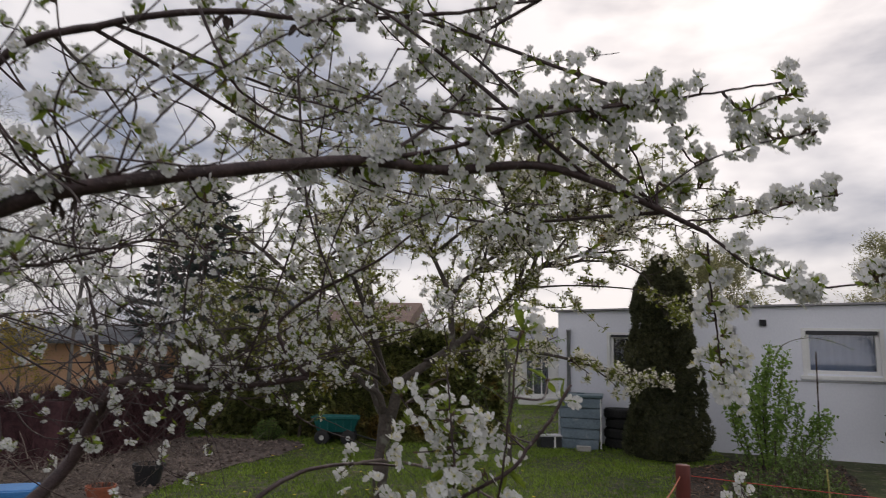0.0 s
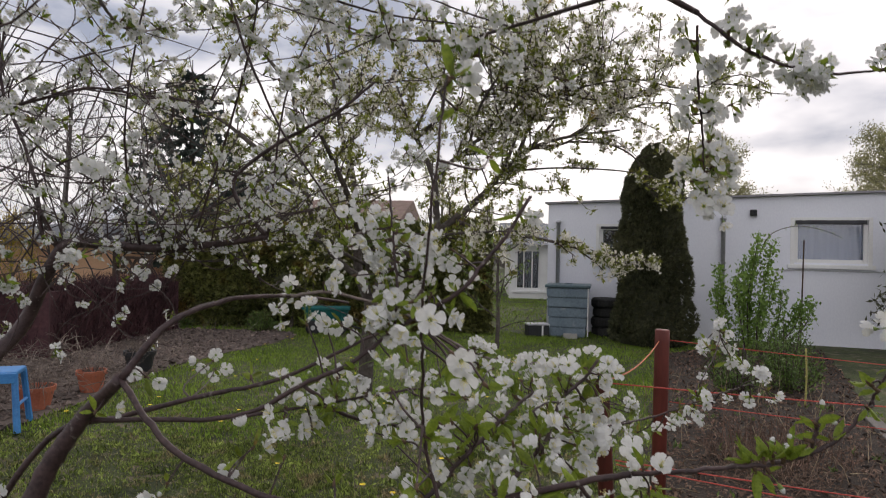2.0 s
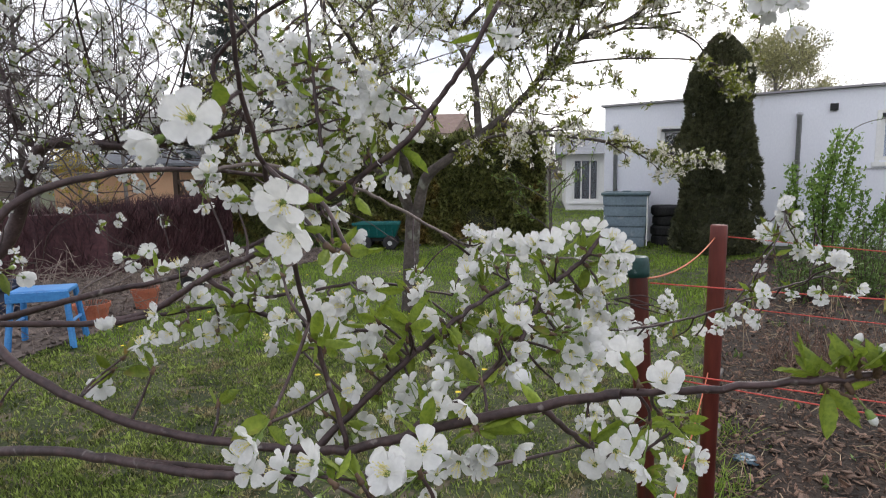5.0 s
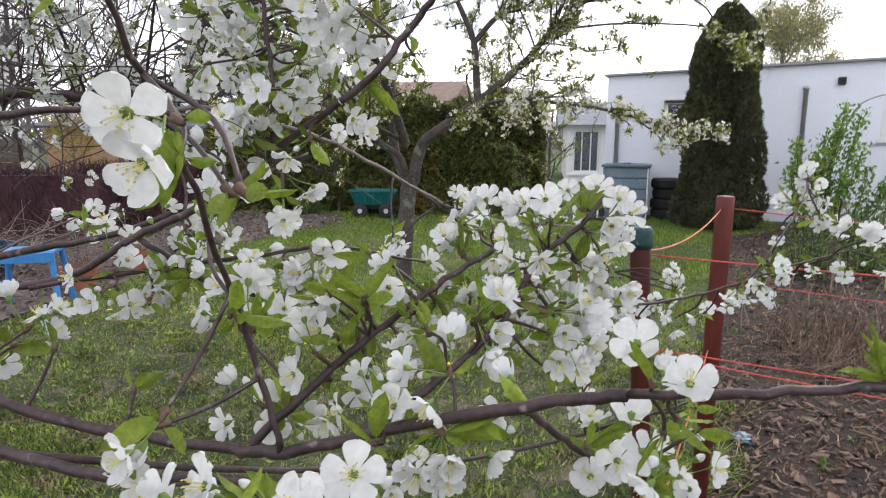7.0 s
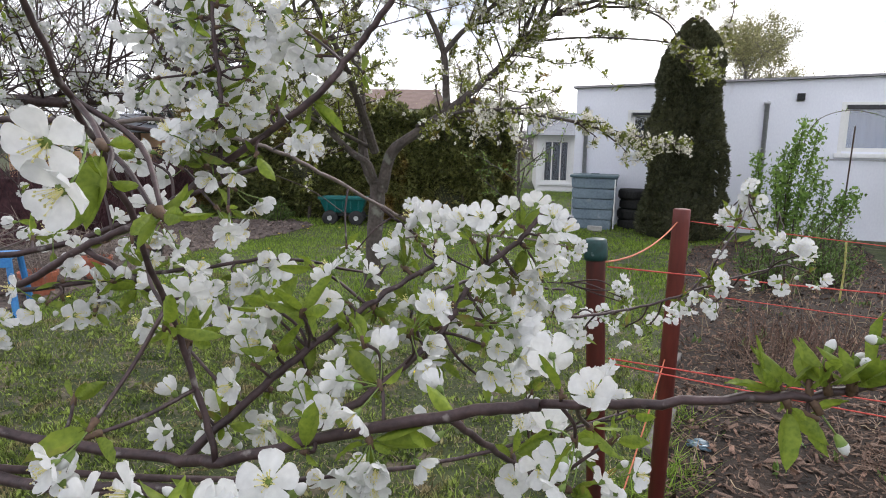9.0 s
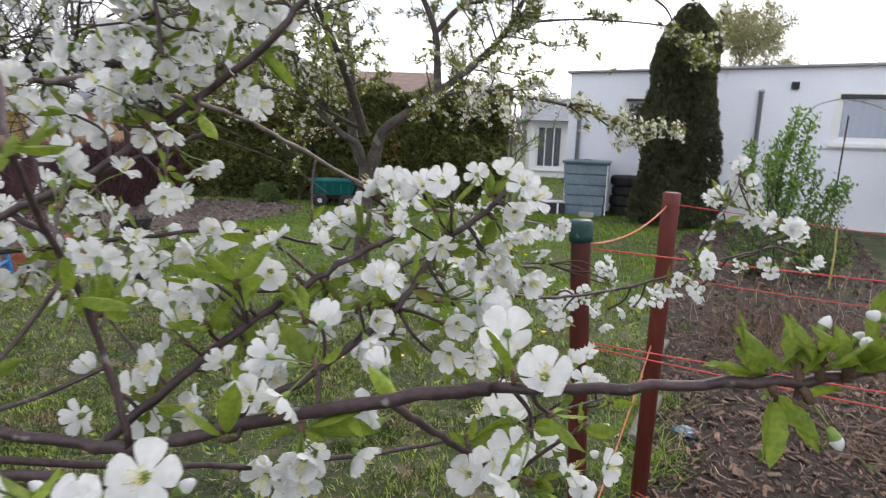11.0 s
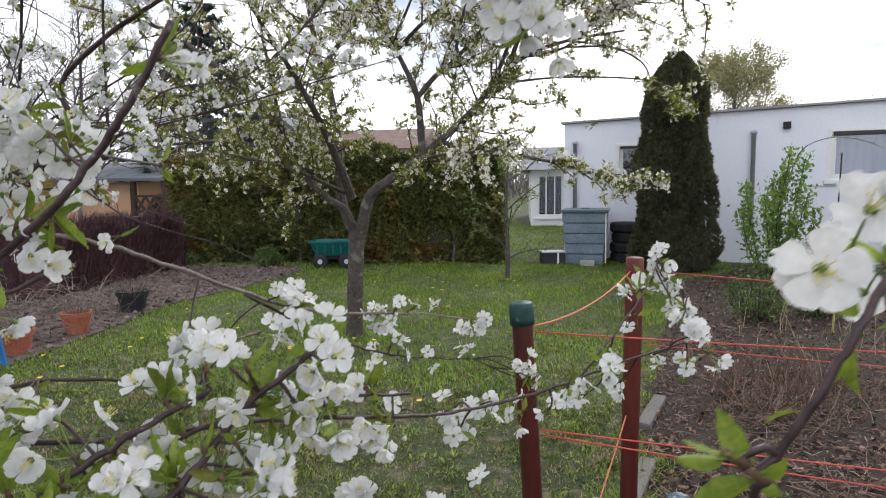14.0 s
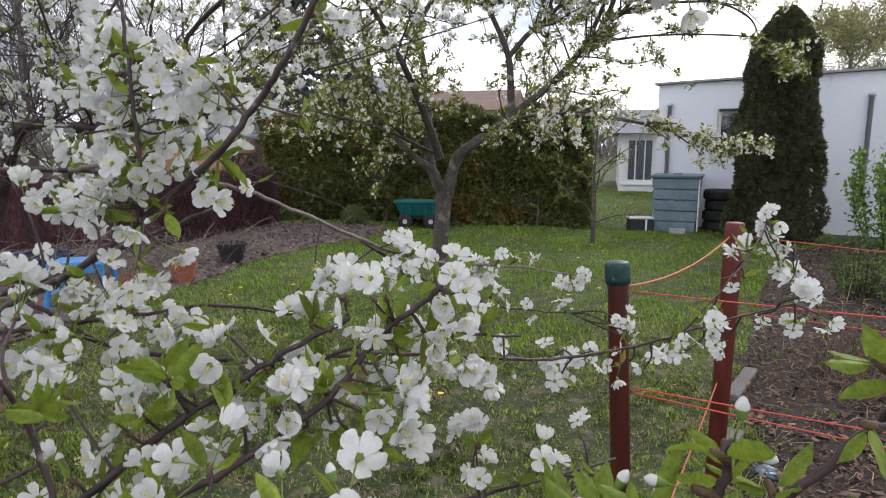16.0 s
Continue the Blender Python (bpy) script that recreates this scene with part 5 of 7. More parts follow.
# ---- green shrub by the house ----
def leafy_shrub(at, label):
    rng = np.random.default_rng(150)
    t = thing("leafy_shrub", label, "shrub", at)
    leaves = Bag()
    canes = [(-0.55, 0.0, 1.0), (-0.42, 0.1, 1.35), (-0.2, -0.1, 1.2), (0.0, 0.0, 1.55), (0.1, 0.1, 1.82), (0.2, -0.05, 1.7), (0.35, 0.05, 1.2), (0.55, 0.0, 0.95), (0.8, 0.0, 0.85), (1.0, 0.1, 0.8), (-0.05, 0.15, 1.4), (0.7, 0.15, 0.7), (0.05, -0.2, 0.9)]
    for x, y, h in canes:
        line = smooth_line([(x * 0.4, y, 0), (x * 0.8 + rng.normal(0, 0.03), y, h * 0.55), (x + rng.normal(0, 0.05), y + rng.normal(0, 0.05), h)], 6)
        b = Bag()
        tube(b, line, 0.012, 0.004, 5)
        part("cane", b, [BARK], t)
        n = int(300 * h)
        u = np.round(rng.random(n) ** 0.8 * 26) / 26 * (len(line) - 1.001)
        i = np.minimum(u.astype(int), len(line) - 2)
        pos = line[i] + (line[i + 1] - line[i]) * (u - i)[:, None] + rng.normal(0, 0.045, (n, 3))
        stamp(leaves, BROAD_LEAF, pos, rng.normal(0, 1, (n, 3)) + np.array([0, -0.2, 0.5]), rng.uniform(0, 6.28, n), rng.uniform(0.9, 2.0, n))
    arch = smooth_line([(0.1, 0, 1.4), (0.25, -0.05, 1.8), (0.6, -0.1, 1.95), (1.0, -0.1, 1.9), (1.25, -0.1, 1.8)], 6)
    b = Bag()
    tube(b, arch, 0.007, 0.003, 5)
    part("cane", b, [BARK], t, "long arching cane")
    k = rng.integers(0, len(arch), 60)
    stamp(leaves, FAR_LEAF, arch[k] + rng.normal(0, 0.015, (60, 3)), rng.normal(0, 1, (60, 3)), rng.uniform(0, 6.28, 60), rng.uniform(0.7, 1.2, 60))
    part("foliage", leaves, [SHRUB], t, "fresh light green leaves", kind="stuff")


low_bush((2.95, 7.35, 0), 0.34, 0.4, 0.62, 151, "low green bush with small leaves in the mulch bed")
low_bush((3.6, 7.6, 0), 0.4, 0.4, 0.6, 152, "low green bush with small leaves beside the yellow cane")
low_bush((4.0, 8.6, 0), 0.4, 0.4, 0.7, 153, "low green bush at the foot of the taller shrub")
leafy_shrub((4.25, 10.3, 0), "fresh green upright shrub in front of the white wall")
far_tree("dark_evergreen", "dark evergreen bush at the end of the white house", (7.15, 10.2, 0), 2.3, 0.07, BARK_OLD, THUJA, 5200, 160, 0.05, (16, 8, 5), spread=0.6, limb=0.42, leaf_size=(2.0, 3.5))


# ---- blossoming cherry in the lawn ----
def lawn_cherry():
    rng = np.random.default_rng(170)
    bx, by = -0.87, 6.48
    t = thing("cherry_tree", "spreading cherry tree in white blossom on the lawn", "tree", (bx, by, 0))
    loc = lambda p: np.array(p, float) - np.array([bx, by, 0])
    tb = Bag()
    tube(tb, smooth_line([loc(p) for p in ((-0.92, 6.5, -0.02), (-0.9, 6.46, 0.12), (-0.86, 6.38, 0.55), (-0.83, 6.34, 0.85), (-0.82, 6.32, 1.04))], 6), 0.078, 0.066, 14, knobs=0.03, rng=rng)
    part("trunk", tb, [BARK_OLD], t, "grey-brown trunk forking low")
    limbs = []

    def limb(*row):
        limbs.append(row)

    limb([(-0.84, 6.32, 0.98), (-0.875, 6.2, 1.189), (-1.012, 6.15, 1.286), (-1.204, 6.13, 1.478), (-1.343, 6.1, 1.741), (-1.407, 6.1, 2.0), (-1.462, 6.05, 2.416), (-1.55, 5.95, 3.1)], 0.036, 0.011)
    limb([(-0.83, 6.35, 0.95), (-0.959, 6.4, 1.205), (-0.987, 6.42, 1.479), (-1.0, 6.45, 1.775), (-1.06, 6.5, 2.165), (-1.16, 6.52, 2.501), (-1.24, 6.55, 2.85), (-1.4, 6.6, 3.7)], 0.05, 0.016)
    limb([(-0.78, 6.3, 0.95), (-0.678, 6.22, 1.283), (-0.478, 6.2, 1.448), (-0.282, 6.2, 1.587), (-0.042, 6.2, 1.768), (0.193, 6.2, 1.969), (0.4, 6.2, 2.21), (0.647, 6.2, 2.422), (1.0, 6.2, 2.539), (1.45, 6.2, 2.6)], 0.052, 0.009)
    limb([(-0.195, 6.2, 1.65), (-0.208, 6.2, 1.817), (-0.237, 6.2, 2.138), (-0.365, 6.2, 2.434), (-0.434, 6.2, 2.57), (-0.6, 6.2, 3.0)], 0.036, 0.01)
    limb([(-0.237, 6.2, 2.12), (-0.091, 6.25, 2.299), (0.073, 6.25, 2.429), (0.35, 6.3, 2.75), (0.6, 6.3, 3.3)], 0.024, 0.008)
    limb([(-0.042, 6.2, 1.76), (0.25, 6.1, 1.66), (0.7, 6.0, 1.6), (1.05, 6.0, 1.52), (1.4, 6.0, 1.4), (1.72, 6.05, 1.42)], 0.02, 0.005)
    limb([(-0.82, 6.2, 1.3), (-0.88, 5.8, 1.75), (-0.95, 5.3, 2.15), (-1.1, 4.8, 2.6)], 0.04, 0.008)
    limb([(-1.1, 6.1, 1.5), (-1.5, 6.0, 1.72), (-2.0, 5.9, 1.78), (-2.7, 5.8, 1.7)], 0.028, 0.006)
    limb([(-1.34, 6.02, 1.9), (-1.8, 5.9, 2.35), (-2.3, 5.85, 2.7), (-3.0, 5.7, 2.9)], 0.03, 0.006)
    limb([(-1.28, 6.7, 2.4), (-0.9, 6.9, 3.0), (-0.6, 7.0, 3.7)], 0.03, 0.008)
    limb([(0.5, 6.1, 2.25), (0.7, 6.3, 2.9), (0.8, 6.4, 3.6)], 0.022, 0.006)
    limb([(0.647, 6.2, 2.422), (0.9, 6.3, 2.75), (1.1, 6.4, 3.15), (1.2, 6.4, 3.6)], 0.016, 0.005)
    limb([(0.4, 6.2, 2.21), (0.55, 6.5, 2.7), (0.6, 6.7, 3.3), (0.55, 6.8, 3.9)], 0.02, 0.005)
    limb([(1.0, 6.2, 2.539), (1.3, 6.35, 2.75), (1.55, 6.45, 2.95), (1.8, 6.5, 3.05)], 0.013, 0.005)
    limb([(0.073, 6.25, 2.429), (0.2, 6.0, 2.8), (0.45, 5.8, 3.1), (0.8, 5.7, 3.3)], 0.015, 0.005)
    limb([(-0.434, 6.2, 2.57), (-0.2, 6.0, 2.95), (0.0, 5.9, 3.4)], 0.014, 0.005)
    limb([(-1.5, 5.95, 2.9), (-1.9, 5.8, 3.4), (-2.2, 5.7, 3.9)], 0.02, 0.006)
    limb([(1.0, 6.2, 2.539), (1.25, 6.2, 2.5), (1.5, 6.2, 2.44)], 0.01, 0.004)
    limb([(0.4, 6.2, 2.21), (0.873, 6.2, 2.25), (1.315, 6.2, 2.24), (1.661, 6.2, 2.2), (1.9, 6.2, 2.1)], 0.011, 0.004)
    limb([(-1.33, 6.03, 1.87), (-1.7, 5.95, 2.08), (-2.15, 5.9, 2.16), (-2.6, 5.85, 2.12)], 0.016, 0.005)
    limb([(-0.42, 6.2, 2.5), (-0.1, 6.1, 2.75), (0.35, 6.0, 2.95), (0.9, 5.95, 3.05)], 0.018, 0.005)
    limb([(-1.4, 6.0, 2.45), (-1.0, 5.8, 2.7), (-0.7, 5.65, 2.95)], 0.016, 0.005)
    limb([(-0.88, 6.2, 1.34), (-1.2, 5.65, 1.55), (-1.65, 5.25, 1.68)], 0.018, 0.005)
    limb([(-0.45, 6.2, 1.52), (0.0, 5.65, 1.62), (0.6, 5.35, 1.64)], 0.018, 0.005)
    limb([(0.712, 6.2, 2.442), (0.99, 6.2, 2.49), (1.19, 6.2, 2.674), (1.488, 6.2, 2.793), (1.835, 6.2, 2.85), (2.1, 6.2, 2.76)], 0.013, 0.004)
    limb([(0.45, 6.2, 2.6), (0.537, 6.2, 2.861), (0.889, 6.2, 2.929), (1.189, 6.2, 3.012), (1.586, 6.2, 3.062), (1.981, 6.2, 2.98), (2.35, 6.2, 3.03)], 0.013, 0.004)
    limb([(0.99, 6.2, 2.49), (1.341, 6.2, 2.472), (1.591, 6.2, 2.343), (1.692, 6.2, 2.117), (1.82, 6.2, 1.93)], 0.011, 0.003)
    limb([(0.486, 6.2, 2.787), (0.789, 6.2, 3.129), (1.188, 6.2, 3.293), (1.484, 6.2, 3.506)], 0.013, 0.004)
    twigs, lines = Bag(), []
    for pts, r0, r1 in limbs:
        line = smooth_line([loc(p) for p in pts], 5)
        b = Bag()
        tube(b, line, r0, r1, 9, knobs=0.05, rng=rng)
        part("limb", b, [BARK_OLD], t)
        steps = np.linalg.norm(np.diff(line, axis=0), axis=1).sum()
        droop = pts[-1][2] < 1.5
        for k in range(int(steps / (0.08 if droop else 0.3 if r0 < 0.0115 else 0.1 if pts[-1][2] < 2.2 else 0.1 if pts[-1][2] > 2.9 else 0.13))):
            u = rng.uniform(0.3, 1.0) * (len(line) - 1)
            i = min(int(u), len(line) - 2)
            d = unit(line[i + 1] - line[i])
            side = unit(np.cross(d, rng.normal(0, 1, 3))) * np.array([1, 1, 0.6])
            branching(rng, line[i], side * (0.4 if droop else 0.85) + d * (0.9 if droop else 0.45) + np.array([0, 0, 0.02 if droop else 0.14]), rng.uniform(0.3, 0.8) * (0.38 if droop else 0.4 if r0 < 0.0115 else 0.7 if pts[-1][2] < 2.2 else 1.0), 0.0075, 0, lines, [], 0.7, 0.0, (2 if droop else 3,), 0.5, 0.2)
    spots, ways = [], []
    for line, r0, r1, lv in lines:
        tube(twigs, line, max(r0, 0.002), max(r1, 0.0013), 4)
        m = max(2, int(np.linalg.norm(line[-1] - line[0]) / 0.08))
        for u in rng.random(m):
            u *= len(line) - 1
            i = min(int(u), len(line) - 2)
            spots.append(line[i] + (line[i + 1] - line[i]) * (u - i))
            ways.append(rng.normal(0, 1, 3))
    part("fine_growth", twigs, [BARK], t, kind="stuff")
    spots, ways = np.array(spots), unit(np.array(ways))
    blossoms, leaves = Bag(), Bag()
    # the shaded inner crown is in leaf, the top and the hanging outer twigs in flower
    high, out = spots[:, 2], spots[:, 0] + bx
    share = np.where((high > 2.35) | ((out > 0.05) & (high < 1.8)), 1.0, 0.5)
    for k, tpl in enumerate(FAR_BLOSSOMS):
        for rep in range(2 if k < 2 else 1):
            open_now = rng.random(len(spots)) < share
            s = spots[open_now] + rng.normal(0, 0.017, (open_now.sum(), 3))
            n = len(s)
            stamp(blossoms, tpl, s, ways[open_now] + rng.normal(0, 0.7, s.shape), rng.uniform(0, 6.28, n), rng.uniform(1.0, 1.4, n))
    pick = rng.random(len(spots)) < np.where(share < 1, 1.0, 0.72)
    for rep in range(9):
        s = spots[pick] + rng.normal(0, 0.012, (pick.sum(), 3))
        stamp(leaves, FAR_LEAF, s, rng.normal(0, 1, s.shape) + np.array([0, 0, 0.5]), rng.uniform(0, 6.28, len(s)), rng.uniform(1.0, 1.75, len(s)))
    part("blossoms", blossoms, [PETAL_FAR], t, "clusters of small white blossoms", kind="stuff")
    part("leaves", leaves, [LEAF_FAR], t, "young olive-bronze leaves", kind="stuff")


lawn_cherry()

# sapling
sap_rng = np.random.default_rng(180)
sapling = thing("sapling", "thin young fruit tree with a few opening leaves", "tree", (0.43, 10.0, 0))
sl = smooth_line([(0, 0, 0), (0.01, 0, 0.5), (-0.01, 0.02, 1.1), (0.02, 0, 1.75)], 5)
sbag = Bag()
tube(sbag, sl, 0.035, 0.012, 8)
part("trunk", sbag, [BARK_OLD], sapling)
slines = []
for k in range(9):
    a, z = k * 2.4, 0.3 + 0.14 * k
    branching(sap_rng, (0, 0, z), (math.cos(a), math.sin(a) * 0.6, 0.75), 0.75, 0.011, 0, slines, [], 0.6, 0.15, (4,), 0.5)
stw, slf = Bag(), Bag()
for line, r0, r1, lv in slines:
    tube(stw, line, r0, r1, 4)
    k = sap_rng.integers(0, len(line), 16)
    stamp(slf, FAR_LEAF, line[k] + sap_rng.normal(0, 0.015, (16, 3)), sap_rng.normal(0, 1, (16, 3)) + np.array([0, 0, 0.5]), sap_rng.uniform(0, 6, 16), sap_rng.uniform(0.9, 1.8, 16))
part("fine_growth", stw, [BARK_OLD], sapling, kind="stuff")
part("leaves", slf, [SHRUB], sapling, kind="stuff")


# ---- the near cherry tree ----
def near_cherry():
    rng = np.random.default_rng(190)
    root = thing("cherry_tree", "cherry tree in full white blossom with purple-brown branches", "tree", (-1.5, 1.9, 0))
    off = np.array([-1.5, 1.9, 0.0])
    # points, start radius, end radius, clusters per metre, leafiness
    limbs, branches = [], []

    def limb(*row):
        limbs.append(row)

    def grow(*row):
        branches.append(row)

    limb("trunk", [(-1.5, 1.9, -0.02), (-1.48, 1.9, 0.4), (-1.42, 1.94, 0.82)], 0.085, 0.065, 0, 0)
    limb("limb", [(-1.42, 1.94, 0.78), (-1.36, 2.2, 1.0), (-1.288, 2.385, 1.169), (-1.182, 2.38, 1.378), (-1.11, 2.379, 1.465), (-0.95, 2.385, 1.46), (-0.79, 2.394, 1.456), (-0.604, 2.4, 1.475), (-0.45, 2.42, 1.5)], 0.028, 0.009, 5, 0.6)
    limb("limb", [(-1.42, 1.92, 0.75), (-0.95, 1.52, 0.88), (-0.55, 1.3, 0.96), (-0.411, 1.254, 1.03), (-0.36, 1.262, 1.132), (-0.308, 1.265, 1.208), (-0.236, 1.234, 1.27)], 0.026, 0.009, 0, 0)
    limb("limb", [(-1.42, 1.93, 0.8), (-1.2, 1.55, 1.38), (-0.82, 1.15, 1.72), (-0.568, 1.091, 1.807), (-0.445, 1.125, 1.853), (-0.236, 1.206, 1.906), (-0.027, 1.25, 1.935), (0.12, 1.29, 1.93), (0.286, 1.31, 1.945), (0.407, 1.299, 1.905), (0.5, 1.31, 1.865), (0.591, 1.325, 1.824)], 0.019, 0.004, 14, 0.5)
    # low branch that sweeps across
    grow([(-0.236, 1.234, 1.27), (-0.17, 1.2, 1.215), (-0.099, 1.178, 1.174), (0.026, 1.17, 1.132), (0.173, 1.165, 1.122), (0.239, 1.135, 1.14), (0.32, 1.135, 1.165), (0.4, 1.125, 1.19), (0.456, 1.105, 1.21)], 0.0068, 0.0048, 1.8, 1.3)
    grow([(0.456, 1.105, 1.21), (0.53, 1.085, 1.225), (0.606, 1.085, 1.236), (0.665, 1.083, 1.26), (0.70, 1.08, 1.30)], 0.0045, 0.0023, 0, 0)
    grow([(0.70, 1.08, 1.30), (0.711, 1.07, 1.335), (0.73, 1.068, 1.372), (0.752, 1.085, 1.402), (0.762, 1.1, 1.43)], 0.0025, 0.0015, 0, 0)
    grow([(0.645, 1.085, 1.246), (0.647, 1.082, 1.268), (0.649, 1.079, 1.288)], 0.0035, 0.0025, 0, 0)
    # shoot rising from it
    grow([(0.236, 1.135, 1.14), (0.216, 1.14, 1.21), (0.212, 1.115, 1.27), (0.215, 1.071, 1.342), (0.218, 1.029, 1.394), (0.224, 0.995, 1.45), (0.236, 0.97, 1.55), (0.245, 0.96, 1.63)], 0.0036, 0.0014, 3.5, 2.2)
    # upper branch, its tail, twig and drooping spray
    grow([(-0.113, 1.263, 1.93), (0.02, 1.28, 1.95), (0.16, 1.27, 1.975), (0.27, 1.25, 2.012), (0.369, 1.25, 2.029), (0.489, 1.25, 2.044), (0.6, 1.25, 2.06), (0.726, 1.25, 2.08)], 0.008, 0.002, 46, 1.3)
    grow([(0.591, 1.325, 1.824), (0.662, 1.3, 1.756), (0.766, 1.306, 1.729), (0.89, 1.33, 1.744)], 0.0045, 0.002, 48, 0.8)
    grow([(0.55, 1.32, 1.845), (0.66, 1.345, 1.86), (0.775, 1.379, 1.896), (0.85, 1.37, 1.91)], 0.003, 0.0015, 40, 0.4)
    grow([(0.593, 1.336, 1.81), (0.604, 1.359, 1.724), (0.624, 1.394, 1.642), (0.626, 1.392, 1.591), (0.63, 1.385, 1.545)], 0.003, 0.0015, 42, 0.4)
    grow([(0.48, 1.3, 1.875), (0.56, 1.25, 1.93), (0.66, 1.22, 1.96), (0.75, 1.24, 1.985)], 0.003, 0.0015, 38, 0.4)
    grow([(-0.95, 1.2, 1.68), (-0.729, 1.21, 2.1), (-0.516, 1.232, 2.2), (-0.324, 1.293, 2.255), (-0.16, 1.356, 2.269), (0.1, 1.38, 2.29), (0.3, 1.4, 2.33)], 0.014, 0.004, 9, 0.7)
    grow([(-0.356, 1.25, 2.24), (-0.31, 1.26, 2.14), (-0.268, 1.277, 2.077), (-0.161, 1.294, 2.027), (-0.033, 1.297, 2.078), (0.024, 1.287, 2.169)], 0.0045, 0.002, 12, 0.6)
    grow([(-0.255, 1.538, 2.25), (-0.225, 1.54, 2.0), (-0.199, 1.548, 1.872), (-0.127, 1.559, 1.707), (-0.046, 1.568, 1.586), (0.02, 1.57, 1.49)], 0.0045, 0.002, 5, 0.6)
    # left middle branches
    grow([(-0.236, 1.234, 1.27), (-0.187, 1.272, 1.345), (-0.141, 1.373, 1.375), (-0.067, 1.476, 1.377), (0.02, 1.56, 1.36)], 0.0085, 0.003, 1.3, 0.8)
    grow([(-0.5, 1.29, 1.0), (-0.398, 1.311, 1.157), (-0.29, 1.319, 1.191), (-0.167, 1.349, 1.222), (-0.061, 1.387, 1.244), (0.056, 1.447, 1.297), (0.12, 1.5, 1.33)], 0.008, 0.003, 1.5, 0.6)
    grow([(-0.41, 1.26, 1.02), (-0.15, 1.2, 1.085), (0.0, 1.165, 1.1), (0.09, 1.14, 1.105), (0.18, 1.13, 1.118), (0.27, 1.125, 1.12)], 0.0085, 0.004, 0.9, 0.6)
    # rising branch among the left clusters
    grow([(-0.3, 1.266, 1.2), (-0.1, 1.32, 1.2), (0.0, 1.33, 1.25), (0.075, 1.335, 1.285), (0.15, 1.355, 1.343), (0.24, 1.335, 1.398), (0.28, 1.345, 1.446), (0.314, 1.344, 1.487), (0.35, 1.35, 1.55)], 0.0062, 0.0036, 3.7, 0.9)
    grow([(0.14, 1.352, 1.337), (0.145, 1.35, 1.4), (0.138, 1.355, 1.46), (0.13, 1.36, 1.53), (0.125, 1.365, 1.58)], 0.0035, 0.002, 2.2, 1.0)
    grow([(-0.45, 2.42, 1.5), (-0.54, 2.42, 1.6), (-0.566, 2.42, 1.693), (-0.434, 2.42, 1.803), (-0.317, 2.42, 1.868), (-0.203, 2.42, 1.931), (-0.1, 2.43, 2.02)], 0.013, 0.005, 6, 0.5)
    # pale arching twig and its clusters
    grow([(-0.067, 1.476, 1.377), (0.0, 1.49, 1.385), (0.06, 1.55, 1.365), (0.118, 1.607, 1.34), (0.19, 1.7, 1.285), (0.25, 1.785, 1.237)], 0.0045, 0.0034, 0.7, 0.8)
    grow([(0.25, 1.785, 1.237), (0.269, 1.812, 1.225), (0.34, 1.87, 1.205), (0.45, 1.94, 1.19), (0.56, 2.0, 1.165)], 0.005, 0.0018, 13.6, 0.6)
    # centre clusters
    grow([(0.28, 1.135, 1.152), (0.33, 1.2, 1.17), (0.376, 1.275, 1.2), (0.4, 1.335, 1.238), (0.44, 1.36, 1.27), (0.462, 1.375, 1.295)], 0.0048, 0.003, 8.4, 1.0)
    grow([(0.19, 1.165, 1.118), (0.24, 1.21, 1.165), (0.275, 1.241, 1.195), (0.32, 1.3, 1.225), (0.36, 1.36, 1.245)], 0.0055, 0.003, 9.2, 1.1)
    grow([(0.4, 1.13, 1.185), (0.43, 1.17, 1.145), (0.46, 1.2, 1.11), (0.5, 1.25, 1.075)], 0.004, 0.002, 8.8, 1.0)
    grow([(0.0, 1.33, 1.25), (0.08, 1.37, 1.19), (0.2, 1.43, 1.165), (0.34, 1.52, 1.155), (0.464, 1.606, 1.131), (0.533, 1.664, 1.116), (0.629, 1.718, 1.122), (0.705, 1.732, 1.145), (0.779, 1.765, 1.164), (0.864, 1.799, 1.183)], 0.0048, 0.0018, 6.6, 0.9)
    grow([(0.705, 1.732, 1.145), (0.78, 1.82, 1.21), (0.832, 1.898, 1.26), (0.861, 1.984, 1.287)], 0.0022, 0.0012, 7.5, 1.0)
    grow([(0.84, 1.79, 1.18), (0.87, 1.83, 1.23), (0.875, 1.87, 1.26)], 0.0018, 0.0012, 7.9, 1.0)
    grow([(0.34, 1.33, 1.21), (0.39, 1.42, 1.215), (0.44, 1.48, 1.2), (0.5, 1.55, 1.18)], 0.003, 0.002, 7.5, 0.8)
    grow([(-0.1, 1.3, 1.2), (0.02, 1.35, 1.215), (0.1, 1.38, 1.225), (0.18, 1.42, 1.23), (0.27, 1.5, 1.2)], 0.004, 0.002, 4.4, 0.8)
    grow([(0.18, 1.13, 1.118), (0.27, 1.07, 1.1), (0.33, 1.02, 1.12), (0.4, 1.03, 1.12)], 0.003, 0.002, 2.9, 1.2)
    # leafy sprays at the end of the bough overhead
    grow([(0.369, 1.25, 2.029), (0.430, 1.280, 1.998), (0.463, 1.280, 1.939), (0.485, 1.280, 1.862)], 0.004, 0.0014, 44, 1.4)
    grow([(0.286, 1.31, 1.945), (0.310, 1.320, 2.004), (0.389, 1.320, 2.026), (0.458, 1.320, 2.079), (0.498, 1.320, 2.121)], 0.004, 0.0014, 44, 1.4)
    grow([(0.489, 1.25, 2.044), (0.522, 1.270, 2.005), (0.539, 1.270, 1.956), (0.566, 1.270, 1.927)], 0.004, 0.0014, 44, 1.4)
